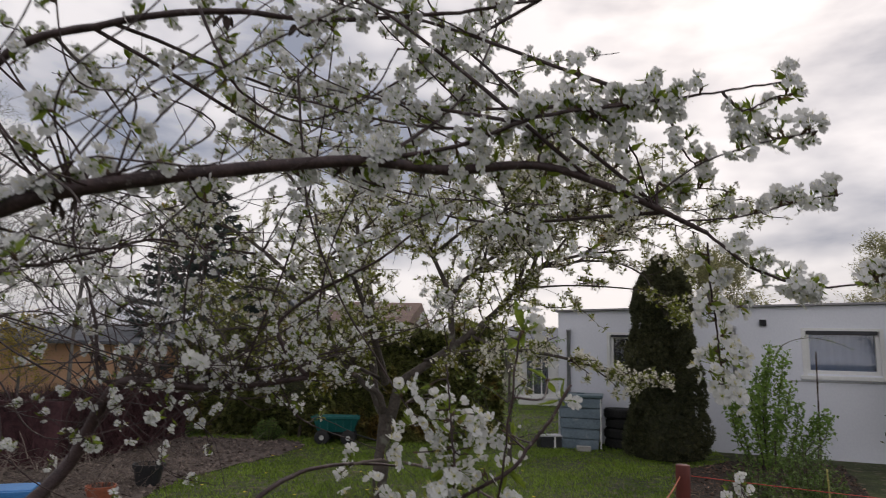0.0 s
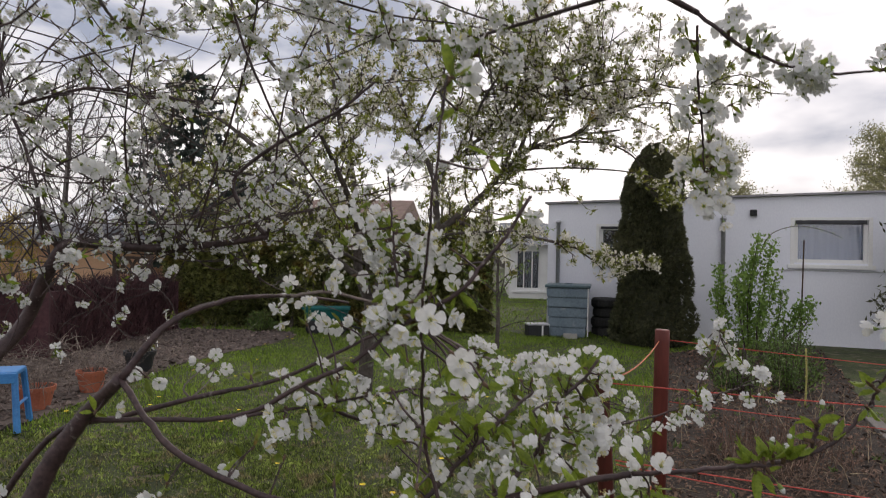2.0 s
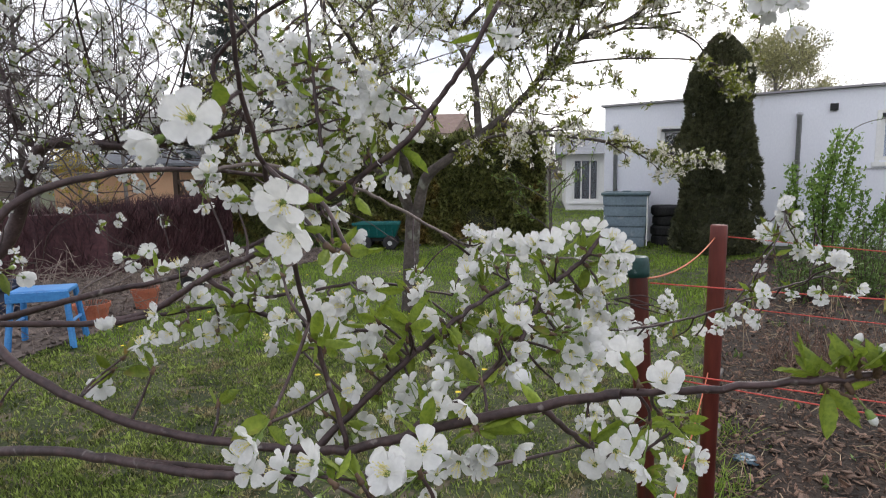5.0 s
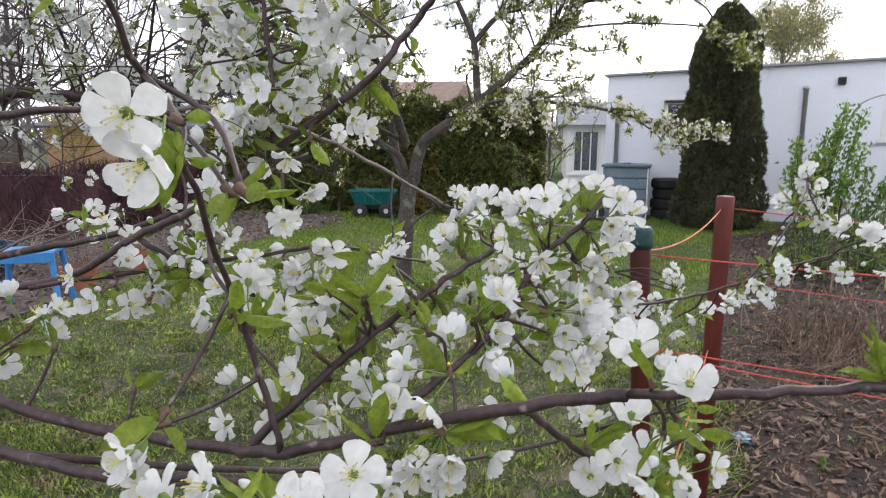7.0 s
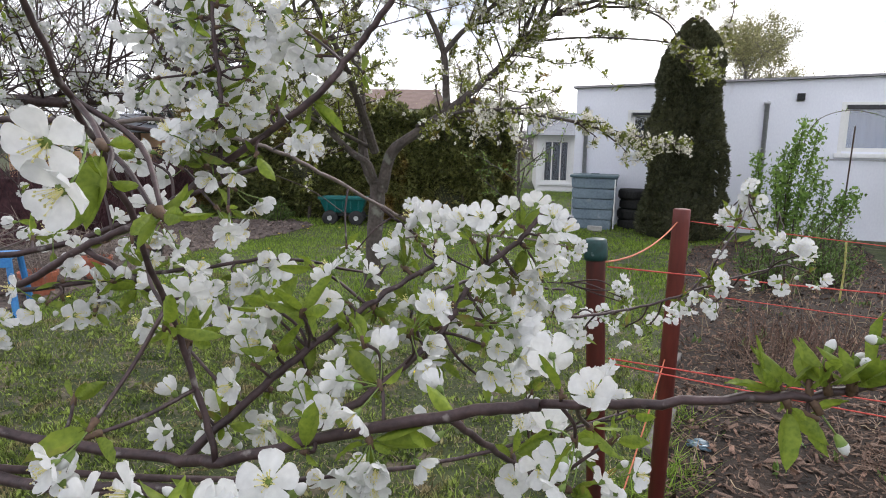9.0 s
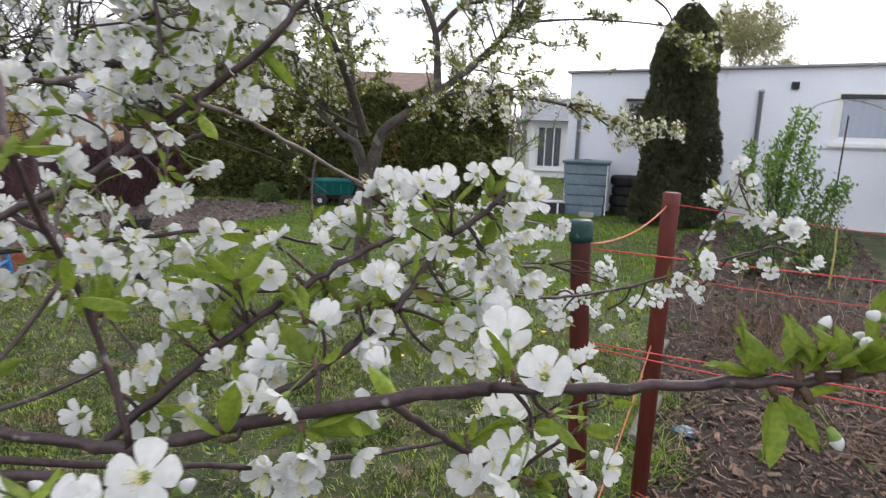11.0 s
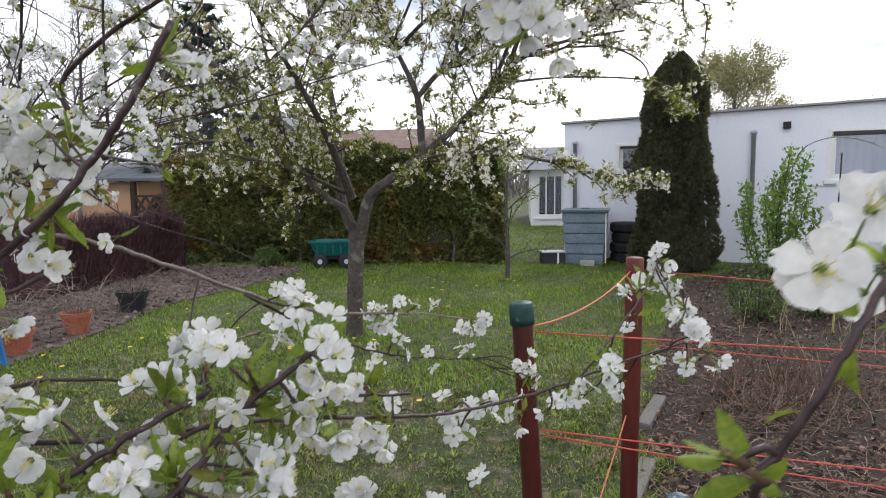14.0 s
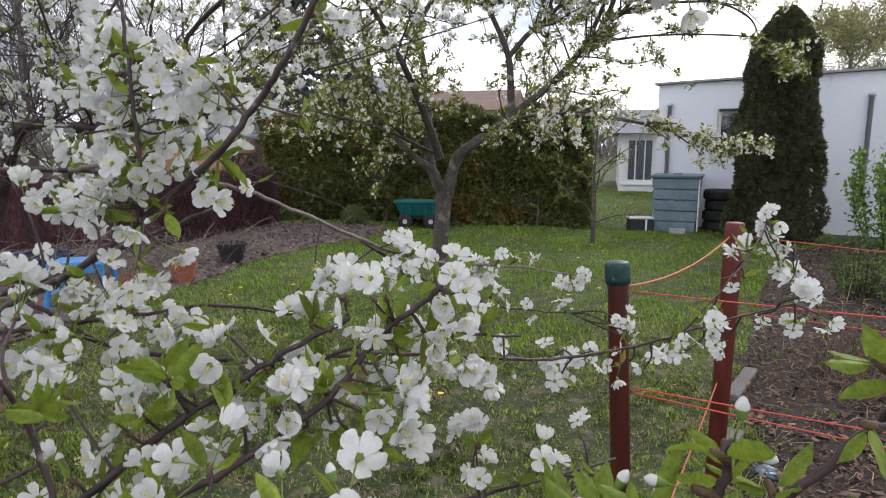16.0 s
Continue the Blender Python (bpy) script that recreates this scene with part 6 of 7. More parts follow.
    grow([(0.5, 1.31, 1.865), (0.511, 1.340, 1.921), (0.540, 1.340, 1.901), (0.589, 1.340, 1.912), (0.647, 1.340, 1.903)], 0.004, 0.0014, 44, 1.4)
    grow([(0.6, 1.25, 2.06), (0.630, 1.240, 2.021), (0.675, 1.240, 2.041), (0.716, 1.240, 2.051)], 0.004, 0.0014, 44, 1.4)
    # low branches under the clusters
    grow([(0.0, 1.165, 1.1), (0.2, 1.3, 1.03), (0.36, 1.42, 1.0), (0.5, 1.52, 1.0), (0.62, 1.62, 1.0)], 0.005, 0.002, 4, 0.8)
    grow([(0.22, 1.74, 1.258), (0.311, 1.870, 1.163), (0.375, 1.930, 1.123), (0.452, 1.960, 1.105), (0.541, 1.990, 1.096)], 0.0035, 0.0014, 6, 0.6)
    # upright and level branches behind, from the same trunk
    grow([(-1.11, 2.379, 1.465), (-1.203, 2.380, 1.487), (-1.234, 2.380, 1.660), (-1.289, 2.380, 1.818), (-1.365, 2.380, 1.998), (-1.359, 2.380, 2.205)], 0.011, 0.005, 5, 0.6)
    grow([(-1.2, 1.95, 1.3), (-1.657, 2.350, 1.805), (-1.422, 2.350, 1.886), (-1.205, 2.350, 1.942), (-1.027, 2.350, 1.978), (-0.824, 2.350, 1.952), (-0.585, 2.350, 1.927)], 0.012, 0.004, 8, 0.6)
    # finer branches of the crown overhead, each starting on a larger one
    overhead = [smooth_line(limbs[3][1], 6)[12:], smooth_line(limbs[1][1], 6)[16:], smooth_line(branches[5][0], 6), smooth_line(branches[10][0], 6)]
    for k in range(20):
        host = overhead[k % 4]
        p0 = host[rng.integers(0, len(host))]
        goal = np.array([rng.uniform(-1.1, 0.5), rng.uniform(1.4, 3.0), rng.uniform(1.8, 2.8)])
        mid = (p0 + goal) / 2 + rng.normal(0, 0.08, 3)
        branches.append(([p0, mid, goal], 0.006, 0.002, 12, 0.8))
        second = smooth_line([p0, mid, goal], 6)
        for j in range(5):
            q = second[rng.integers(3, len(second))]
            d = unit(rng.normal(0, 1, 3) * np.array([1, 0.8, 0.7]) + unit(goal - p0) * 0.5) * rng.uniform(0.15, 0.4)
            branches.append(([q, q + d * 0.5 + rng.normal(0, 0.015, 3), q + d], 0.0032, 0.0012, 20, 0.8))
    for k in range(150):
        host = overhead[1] if k % 3 else smooth_line(limbs[3][1], 6)[6:26]
        p0 = host[rng.integers(0, len(host))]
        d = unit(np.array([rng.normal(0.1, 0.7), rng.normal(0, 0.4), rng.normal(0.35, 0.6)])) * rng.uniform(0.3, 0.75)
        branches.append(([p0, p0 + d * 0.33 + rng.normal(0, 0.035, 3), p0 + d * 0.66 + rng.normal(0, 0.045, 3), p0 + d], 0.0034, 0.0013, 3.5, 0.8))
    outer = [smooth_line(pts, 6) for pts, r0, r1, dens, leafy in branches if tuple(pts[-1]) in ((-1.359, 2.38, 2.205), (-0.585, 2.35, 1.927))]
    for k in range(64):
        host = outer[k % 2]
        p0 = host[rng.integers(6, len(host))]
        d = unit(np.array([rng.normal(0.35, 0.7), rng.normal(0, 0.3), rng.normal(0.0, 0.7)])) * rng.uniform(0.25, 0.7)
        branches.append(([p0, p0 + d * 0.33 + rng.normal(0, 0.04, 3), p0 + d * 0.66 + rng.normal(0, 0.05, 3), p0 + d], 0.0042, 0.0018, 5 if d[2] > 0 else 1, 1.0))
    flowers, buds, leaves, grown = [], [], [], []
    spur_bag = Bag()

    def clusters(line, density, leafy, r):
        total = np.linalg.norm(np.diff(line, axis=0), axis=1).sum()
        for k in range(int(total * density * 0.92 + rng.random())):
            u = rng.uniform(0.06, 1.0) * (len(line) - 1)
            i = min(int(u), len(line) - 2)
            q = line[i] + (line[i + 1] - line[i]) * (u - i)
            d = unit(line[i + 1] - line[i])
            side = unit(np.cross(d, rng.normal(0, 1, 3)) + np.array([0, 0, 0.25]))
            l = rng.uniform(0.004, 0.016)
            tip = q + side * l
            tube(spur_bag, [q, q + side * l * 0.5, tip], 0.0022, 0.0017, 5, 1)
            n = rng.integers(3, 7)
            for j in range(n):
                w = unit(side * 0.85 + rng.normal(0, 0.6, 3) + np.array([0, 0.0, 0.05]))
                (buds if rng.random() < 0.1 else flowers).append((tip, w, rng.uniform(0, 6.28), rng.uniform(0.85, 1.15)))
            tube(spur_bag, [tip - side * 0.003, tip, tip + side * 0.005], 0.0036, 0.0016, 6, 1)
            place = tip + off
            for j in range(rng.poisson(3.0 * leafy) + (3 if place[1] < 1.9 and place[2] < 1.6 else 1)):
                leaves.append((tip, unit(side * 0.5 + rng.normal(0, 0.6, 3) + np.array([0, 0, 0.3])), rng.uniform(0, 6.28), rng.uniform(0.45, 1.05)))

    for name, pts, r0, r1, dens, leafy in limbs:
        line = smooth_line([np.array(p) - off for p in pts], 7)
        b = Bag()
        tube(b, line, r0, r1, 12, knobs=0.04, rng=rng)
        part(name, b, [BARK], root, "purple-brown cherry bark", True)
        clusters(line, dens, leafy, r1)
        grown.append(line)
    for k, (pts, r0, r1, dens, leafy) in enumerate(branches):
        line = smooth_line([np.array(p) - off for p in pts], 7)
        line = line + rng.normal(0, 0.0007, line.shape)
        b = Bag()
        tube(b, line, r0 * 0.68, r1 * 0.8, 9, knobs=0.045, rng=rng)
        part("branch", b, [TWIG_PALE if tuple(pts[-1]) in ((0.25, 1.785, 1.237), (0.56, 2.0, 1.165)) else BARK], root, smooth=True)
        clusters(line, dens, leafy, r1)
        if k < 46:
            grown.append(line)
    dense = np.concatenate(grown)

    def bloom(x, y, z, count):
        """A cluster of stalked blossoms on a spur that starts at the nearest twig."""
        p = np.array((x, y, z)) - off
        q = dense[np.argmin(((dense - p) ** 2).sum(1))]
        gap = np.linalg.norm(p - q)
        way = unit(p - q + rng.normal(0, 0.003, 3))
        base = p - way * min(0.02, gap * 0.7)
        bend = (q + base) / 2 + rng.normal(0, 0.06 * gap, 3)
        tube(spur_bag, smooth_line([q, bend, base], 4), 0.0017 if gap > 0.06 else 0.0014, 0.0012, 5, 0)
        tube(spur_bag, [base - way * 0.003, base, base + way * 0.005], 0.0027, 0.0014, 6, 1)
        for j in range(count):
            w = unit(way * 0.75 + rng.normal(0, 0.62, 3))
            flowers.append((base, w, rng.uniform(0, 6.28), rng.uniform(0.9, 1.15)))
        if rng.random() < 0.45:
            buds.append((base, unit(way + rng.normal(0, 0.7, 3)), rng.uniform(0, 6.28), rng.uniform(0.85, 1.2)))
        for j in range(rng.integers(1, 4)):
            leaves.append((base, unit(way * 0.3 + rng.normal(0, 0.7, 3) + np.array([0, 0, 0.25])), rng.uniform(0, 6.28), rng.uniform(0.4, 0.85)))

    def rosette(x, y, z, count):
        """Young leaves that open together at a spur."""
        p = np.array((x, y, z)) - off
        q = dense[np.argmin(((dense - p) ** 2).sum(1))]
        gap = np.linalg.norm(p - q)
        way = unit(p - q + np.array([0, 0, 0.01]))
        base = p - way * min(0.018, gap * 0.7)
        tube(spur_bag, smooth_line([q, (q + base) / 2 + rng.normal(0, 0.06 * gap, 3), base], 4), 0.0016, 0.0013, 5, 0)
        tube(spur_bag, [base - way * 0.004, base, base + way * 0.006], 0.0027, 0.0015, 6, 1)
        for j in range(count):
            a = 2.4 * j + rng.normal(0, 0.4)
            ring = unit(np.cross(way, (0.3, 0.9, 0.1))) * math.cos(a) + unit(np.cross(way, np.cross(way, (0.3, 0.9, 0.1)))) * math.sin(a)
            size = rng.uniform(0.5, 0.85) if x > 0.55 and y < 1.2 else rng.uniform(0.5, 0.9)
            leaves.insert(0, (base, unit(way * rng.uniform(0.3, 0.9) + ring * 0.8 + rng.normal(0, 0.2, 3)), rng.uniform(0, 6.28), size))

    bloom(0.132, 1.357, 1.456, 4)
    bloom(0.167, 1.327, 1.392, 4)
    bloom(0.116, 1.343, 1.352, 4)
    bloom(0.024, 1.367, 1.352, 3)
    bloom(0.226, 1.353, 1.362, 3)
    bloom(0.001, 1.452, 1.415, 4)
    bloom(0.102, 1.522, 1.454, 4)
    bloom(0.120, 1.360, 1.496, 4)
    bloom(0.090, 1.700, 1.511, 3)
    bloom(0.149, 1.350, 1.277, 2)
    bloom(0.166, 1.357, 1.299, 2)
    bloom(0.021, 1.456, 1.193, 3)
    bloom(0.179, 1.369, 1.225, 3)
    bloom(0.094, 1.336, 1.259, 4)
    bloom(0.122, 1.297, 1.216, 4)
    bloom(0.148, 1.226, 1.211, 3)
    bloom(0.157, 1.362, 1.203, 3)
    bloom(0.278, 1.279, 1.232, 4)
    bloom(0.387, 1.320, 1.287, 4)
    bloom(0.459, 1.347, 1.259, 4)
    bloom(0.434, 1.261, 1.190, 4)
    bloom(0.281, 1.783, 1.198, 3)
    bloom(0.464, 1.480, 1.087, 4)
    bloom(0.472, 1.337, 1.277, 4)
    bloom(0.522, 1.738, 1.098, 3)
    bloom(0.560, 1.756, 1.092, 3)
    bloom(0.586, 1.761, 1.094, 2)
    bloom(0.626, 1.832, 1.052, 3)
    bloom(0.646, 1.939, 1.099, 3)
    bloom(0.862, 1.960, 1.265, 4)
    bloom(0.877, 1.933, 1.209, 5)
    bloom(0.858, 1.709, 1.220, 4)
    bloom(0.885, 1.729, 1.180, 3)
    bloom(0.357, 1.363, 1.283, 3)
    bloom(0.426, 1.272, 1.205, 4)
    bloom(0.364, 1.205, 1.232, 3)
    bloom(0.225, 1.193, 1.197, 3)
    bloom(0.165, 1.749, 1.176, 2)
    bloom(0.455, 1.500, 1.081, 3)
    bloom(0.355, 1.221, 1.227, 2)
    bloom(0.237, 1.230, 1.145, 3)
    bloom(0.472, 1.202, 1.139, 4)
    bloom(0.481, 1.120, 1.165, 3)
    bloom(0.393, 1.147, 1.172, 2)
    bloom(-0.008, 1.279, 1.195, 3)
    bloom(-0.047, 1.245, 1.173, 2)
    bloom(-0.132, 1.152, 1.134, 2)
    bloom(0.783, 1.157, 1.372, 3)
    bloom(0.776, 1.090, 1.437, 2)
    bloom(0.131, 1.362, 1.400, 3)
    bloom(0.245, 1.881, 1.238, 3)
    bloom(0.664, 1.481, 1.574, 4)
    bloom(0.062, 1.319, 1.245, 2)
    bloom(0.103, 1.354, 1.476, 4)
    bloom(0.149, 1.360, 1.471, 4)
    bloom(0.182, 1.358, 1.465, 4)
    bloom(0.215, 1.362, 1.476, 3)
    bloom(0.192, 1.360, 1.436, 3)
    bloom(0.224, 1.368, 1.445, 3)
    bloom(0.123, 1.370, 1.430, 3)
    bloom(0.096, 1.367, 1.421, 3)
    bloom(0.186, 1.366, 1.402, 3)
    bloom(0.128, 1.343, 1.386, 3)
    bloom(0.149, 1.341, 1.362, 2)
    bloom(0.137, 1.295, 1.353, 1)
    bloom(0.234, 1.372, 1.465, 2)
    bloom(-0.033, 1.340, 1.234, 3)
    bloom(-0.023, 1.338, 1.210, 3)
    bloom(-0.017, 1.327, 1.180, 3)
    bloom(0.026, 1.337, 1.257, 3)
    bloom(-0.257, 1.593, 1.240, 3)
    bloom(0.176, 1.295, 1.285, 2)
    bloom(0.159, 1.303, 1.177, 3)
    bloom(0.099, 1.336, 1.200, 2)
    bloom(0.160, 1.559, 1.363, 1)
    bloom(0.198, 1.609, 1.199, 2)
    bloom(0.250, 1.240, 1.197, 3)
    bloom(0.308, 1.303, 1.190, 3)
    bloom(0.395, 1.354, 1.167, 2)
    bloom(0.424, 1.300, 1.135, 1)
    bloom(0.306, 1.242, 1.175, 3)
    bloom(0.275, 1.249, 1.150, 2)
    bloom(0.375, 1.140, 1.167, 1)
    bloom(0.490, 1.510, 1.140, 2)
    bloom(0.412, 1.309, 1.293, 2)
    bloom(0.024, 1.201, 1.198, 1)
    bloom(0.215, 1.025, 1.198, 1)
    bloom(0.174, 1.060, 1.152, 2)
    bloom(0.272, 1.022, 1.190, 2)
    bloom(0.259, 0.999, 1.193, 1)
    bloom(0.323, 1.008, 1.206, 2)
    bloom(0.534, 1.250, 1.099, 2)
    bloom(0.378, 1.948, 1.200, 2)
    bloom(0.423, 1.952, 1.202, 2)
    bloom(0.482, 1.958, 1.190, 2)
    bloom(0.546, 1.972, 1.163, 3)
    bloom(0.413, 1.945, 1.130, 2)
    bloom(0.369, 1.938, 1.126, 2)
    bloom(0.472, 1.959, 1.116, 2)
    bloom(0.532, 1.969, 1.112, 3)
    bloom(0.276, 1.753, 1.258, 3)
    bloom(0.304, 1.745, 1.247, 3)
    bloom(0.305, 1.621, 1.242, 2)
    bloom(0.332, 1.399, 1.264, 3)
    bloom(0.417, 1.396, 1.251, 2)
    bloom(0.446, 1.362, 1.221, 3)
    bloom(0.472, 1.353, 1.218, 4)
    bloom(0.422, 1.298, 1.216, 3)
    bloom(0.440, 1.293, 1.201, 3)
    bloom(0.342, 1.353, 1.238, 2)
    bloom(0.334, 1.345, 1.213, 3)
    bloom(0.208, 1.337, 1.231, 2)
    bloom(0.347, 1.156, 1.215, 3)
    bloom(0.456, 1.596, 1.130, 2)
    bloom(0.513, 1.701, 1.111, 2)
    bloom(0.532, 1.710, 1.060, 3)
    bloom(0.671, 1.840, 1.057, 2)
    bloom(0.718, 1.839, 1.072, 1)
    bloom(0.638, 1.893, 1.105, 3)
    bloom(0.570, 1.606, 1.058, 2)
    bloom(0.602, 1.503, 1.039, 1)
    bloom(0.547, 1.414, 1.088, 3)
    bloom(0.439, 1.346, 1.148, 2)
    bloom(0.856, 1.962, 1.286, 4)
    bloom(0.864, 1.805, 1.140, 2)
    bloom(0.827, 2.010, 1.237, 3)
    bloom(0.791, 1.911, 1.185, 1)
    bloom(0.192, 1.306, 1.338, 1)
    bloom(0.328, 1.811, 1.223, 1)
    bloom(0.152, 1.195, 1.290, 3)
    bloom(0.293, 1.157, 1.185, 3)
    bloom(0.189, 1.178, 1.166, 2)
    bloom(0.305, 1.211, 1.184, 2)
    bloom(0.462, 1.103, 1.232, 2)
    bloom(0.087, 1.348, 1.344, 3)
    bloom(0.045, 1.345, 1.358, 2)
    bloom(-0.006, 1.353, 1.360, 2)
    bloom(0.179, 1.379, 1.418, 3)
    bloom(0.173, 1.441, 1.462, 3)
    bloom(0.152, 1.377, 1.438, 3)
    bloom(0.116, 1.381, 1.481, 3)
    bloom(0.109, 1.696, 1.490, 3)
    bloom(0.171, 1.488, 1.459, 2)
    bloom(-0.213, 1.289, 1.259, 2)
    bloom(-0.031, 1.242, 1.193, 2)
    bloom(-0.262, 1.207, 1.211, 1)
    bloom(-0.811, 2.195, 1.337, 2)
    bloom(-0.250, 1.590, 1.223, 2)
    bloom(-0.110, 1.512, 1.342, 2)
    bloom(0.094, 1.368, 1.495, 4)
    bloom(0.045, 1.373, 1.464, 4)
    bloom(0.116, 1.369, 1.447, 4)
    bloom(0.080, 1.389, 1.534, 3)
    bloom(0.054, 1.364, 1.417, 3)
    bloom(0.872, 1.970, 1.266, 3)
    bloom(0.882, 1.950, 1.236, 3)
    bloom(0.844, 1.980, 1.231, 2)
    bloom(0.888, 1.900, 1.198, 3)
    bloom(0.862, 1.750, 1.218, 3)
    bloom(0.822, 1.850, 1.145, 2)
    bloom(0.774, 1.850, 1.098, 2)
    bloom(0.652, 1.900, 1.089, 2)
    bloom(0.585, 1.370, 1.682, 3)
    bloom(0.598, 1.370, 1.666, 2)
    bloom(0.638, 1.370, 1.627, 3)
    bloom(0.622, 1.370, 1.609, 2)
    bloom(0.650, 1.370, 1.605, 3)
    bloom(0.586, 1.370, 1.577, 3)
    bloom(0.597, 1.370, 1.561, 2)
    bloom(0.623, 1.370, 1.557, 2)
    bloom(0.651, 1.370, 1.552, 3)
    bloom(0.639, 1.370, 1.536, 2)
    bloom(0.619, 1.370, 1.536, 2)
    bloom(0.662, 1.370, 1.538, 3)
    bloom(0.609, 1.370, 1.698, 3)
    bloom(0.646, 1.370, 1.693, 2)
    bloom(0.677, 1.370, 1.704, 3)
    rosette(0.212, 1.270, 1.224, 5)
    rosette(0.257, 1.250, 1.221, 5)
    rosette(0.279, 1.020, 1.319, 3)
    rosette(0.231, 1.100, 1.237, 3)
    rosette(0.266, 1.000, 1.352, 2)
    rosette(0.265, 1.000, 1.332, 3)
    rosette(0.250, 1.200, 1.213, 4)
    rosette(0.287, 1.300, 1.195, 4)
    rosette(0.383, 1.300, 1.219, 4)
    rosette(0.402, 1.350, 1.258, 4)
    rosette(0.440, 1.200, 1.145, 5)
    rosette(0.495, 1.150, 1.176, 4)
    rosette(0.367, 1.300, 1.155, 4)
    rosette(0.030, 1.300, 1.181, 3)
    rosette(0.087, 1.200, 1.166, 3)
    rosette(0.277, 1.050, 1.169, 4)
    rosette(0.191, 1.050, 1.190, 3)
    rosette(0.306, 1.100, 1.170, 3)
    rosette(0.340, 1.300, 1.174, 3)
    rosette(0.115, 1.360, 1.398, 3)
    rosette(0.251, 1.500, 1.442, 3)
    rosette(-0.111, 1.400, 1.259, 3)
    rosette(0.301, 0.990, 1.320, 4)
    rosette(0.222, 1.100, 1.238, 3)
    rosette(0.580, 1.090, 1.239, 6)
    rosette(0.380, 1.250, 1.176, 4)
    rosette(0.527, 1.200, 1.159, 4)
    rosette(0.277, 1.200, 1.242, 6)
    rosette(0.233, 1.220, 1.245, 4)
    rosette(0.147, 1.360, 1.413, 3)
    rosette(0.170, 1.200, 1.216, 4)
    rosette(0.320, 1.200, 1.226, 4)
    rosette(0.419, 1.340, 1.229, 3)
    rosette(0.427, 1.700, 1.091, 3)
    rosette(0.648, 1.900, 1.082, 4)
    rosette(0.047, 1.300, 1.224, 4)
    rosette(0.680, 1.060, 1.340, 3)
    rosette(0.689, 1.060, 1.331, 3)
    rosette(0.681, 1.060, 1.310, 2)
    rosette(0.637, 1.070, 1.289, 2)
    rosette(0.594, 1.070, 1.265, 3)
    rosette(0.142, 1.360, 1.497, 4)
    rosette(0.196, 1.400, 1.492, 3)
    rosette(0.195, 1.370, 1.407, 3)
    rosette(0.241, 1.300, 1.257, 3)
    rosette(0.275, 1.200, 1.244, 4)
    rosette(0.304, 1.250, 1.213, 4)
    rosette(0.412, 1.350, 1.236, 3)
    rosette(0.354, 1.250, 1.229, 4)
    rosette(0.812, 1.850, 1.197, 3)
    rosette(0.756, 1.850, 1.116, 3)
    rosette(0.473, 1.350, 1.197, 3)
    rosette(0.665, 1.090, 1.269, 4)
    rosette(0.203, 0.980, 1.408, 3)
    rosette(0.250, 1.080, 1.622, 5)
    rosette(0.295, 1.080, 1.572, 3)
    rosette(0.577, 1.090, 1.240, 2)
    rosette(0.594, 1.085, 1.245, 3)
    rosette(0.612, 1.080, 1.248, 3)
    rosette(0.622, 1.080, 1.252, 5)
    rosette(0.6, 1.080, 1.25, 4)
    rosette(0.589, 1.085, 1.217, 4)
    rosette(0.606, 1.083, 1.219, 2)
    rosette(0.612, 1.075, 1.258, 3)
    for tip in ((0.624, 1.08, 1.266), (0.618, 1.075, 1.25), (0.605, 1.08, 1.216), (0.655, 1.075, 1.285)):
        p = np.array(tip) - off
        q = dense[np.argmin(((dense - p) ** 2).sum(1))]
        buds.append((p - unit(p - q) * 0.012, unit(p - q), rng.uniform(0, 6.28), rng.uniform(0.9, 1.2)))
        tube(spur_bag, [q, (p + q) / 2, p - unit(p - q) * 0.012], 0.0024, 0.0018, 6, 1)
    # leaves on the tip and on the spur of the low branch
    def tip_leaf(p, w, k):
        leaves.insert(0, (np.array(p) - off, unit(np.array(w, float)), rng.uniform(0, 6.28), k * 0.66))

    tip_leaf((0.752, 1.085, 1.405), (-0.1, -0.1, 1.0), 1.15)
    tip_leaf((0.755, 1.09, 1.41), (0.35, 0.1, 0.9), 0.9)
    tip_leaf((0.733, 1.07, 1.375), (-0.7, 0.2, 0.5), 0.8)
    tip_leaf((0.735, 1.07, 1.372), (0.8, 0.2, 0.1), 0.85)
    tip_leaf((0.728, 1.068, 1.37), (0.3, 0.3, -0.9), 0.8)
    tip_leaf((0.75, 1.083, 1.4), (0.9, 0.0, -0.2), 0.8)
    tip_leaf((0.72, 1.069, 1.352), (0.7, 0.3, 0.4), 0.75)
    tip_leaf((0.716, 1.07, 1.345), (-0.7, 0.35, -0.3), 0.7)
    tip_leaf((0.742, 1.076, 1.388), (0.5, 0.5, 0.7), 0.8)
    tip_leaf((0.705, 1.075, 1.318), (0.6, 0.4, -0.5), 0.75)
    tip_leaf((0.649, 1.08, 1.275), (-0.85, 0.2, 0.6), 0.8)
    tip_leaf((0.649, 1.08, 1.27), (0.75, 0.3, 0.55), 0.8)
    tip_leaf((0.648, 1.082, 1.268), (-0.8, 0.3, -0.1), 0.75)
    tip_leaf((0.65, 1.08, 1.27), (0.3, 0.9, 0.4), 0.7)
    tip_leaf((0.649, 1.08, 1.272), (0.35, -0.1, 0.95), 0.55)
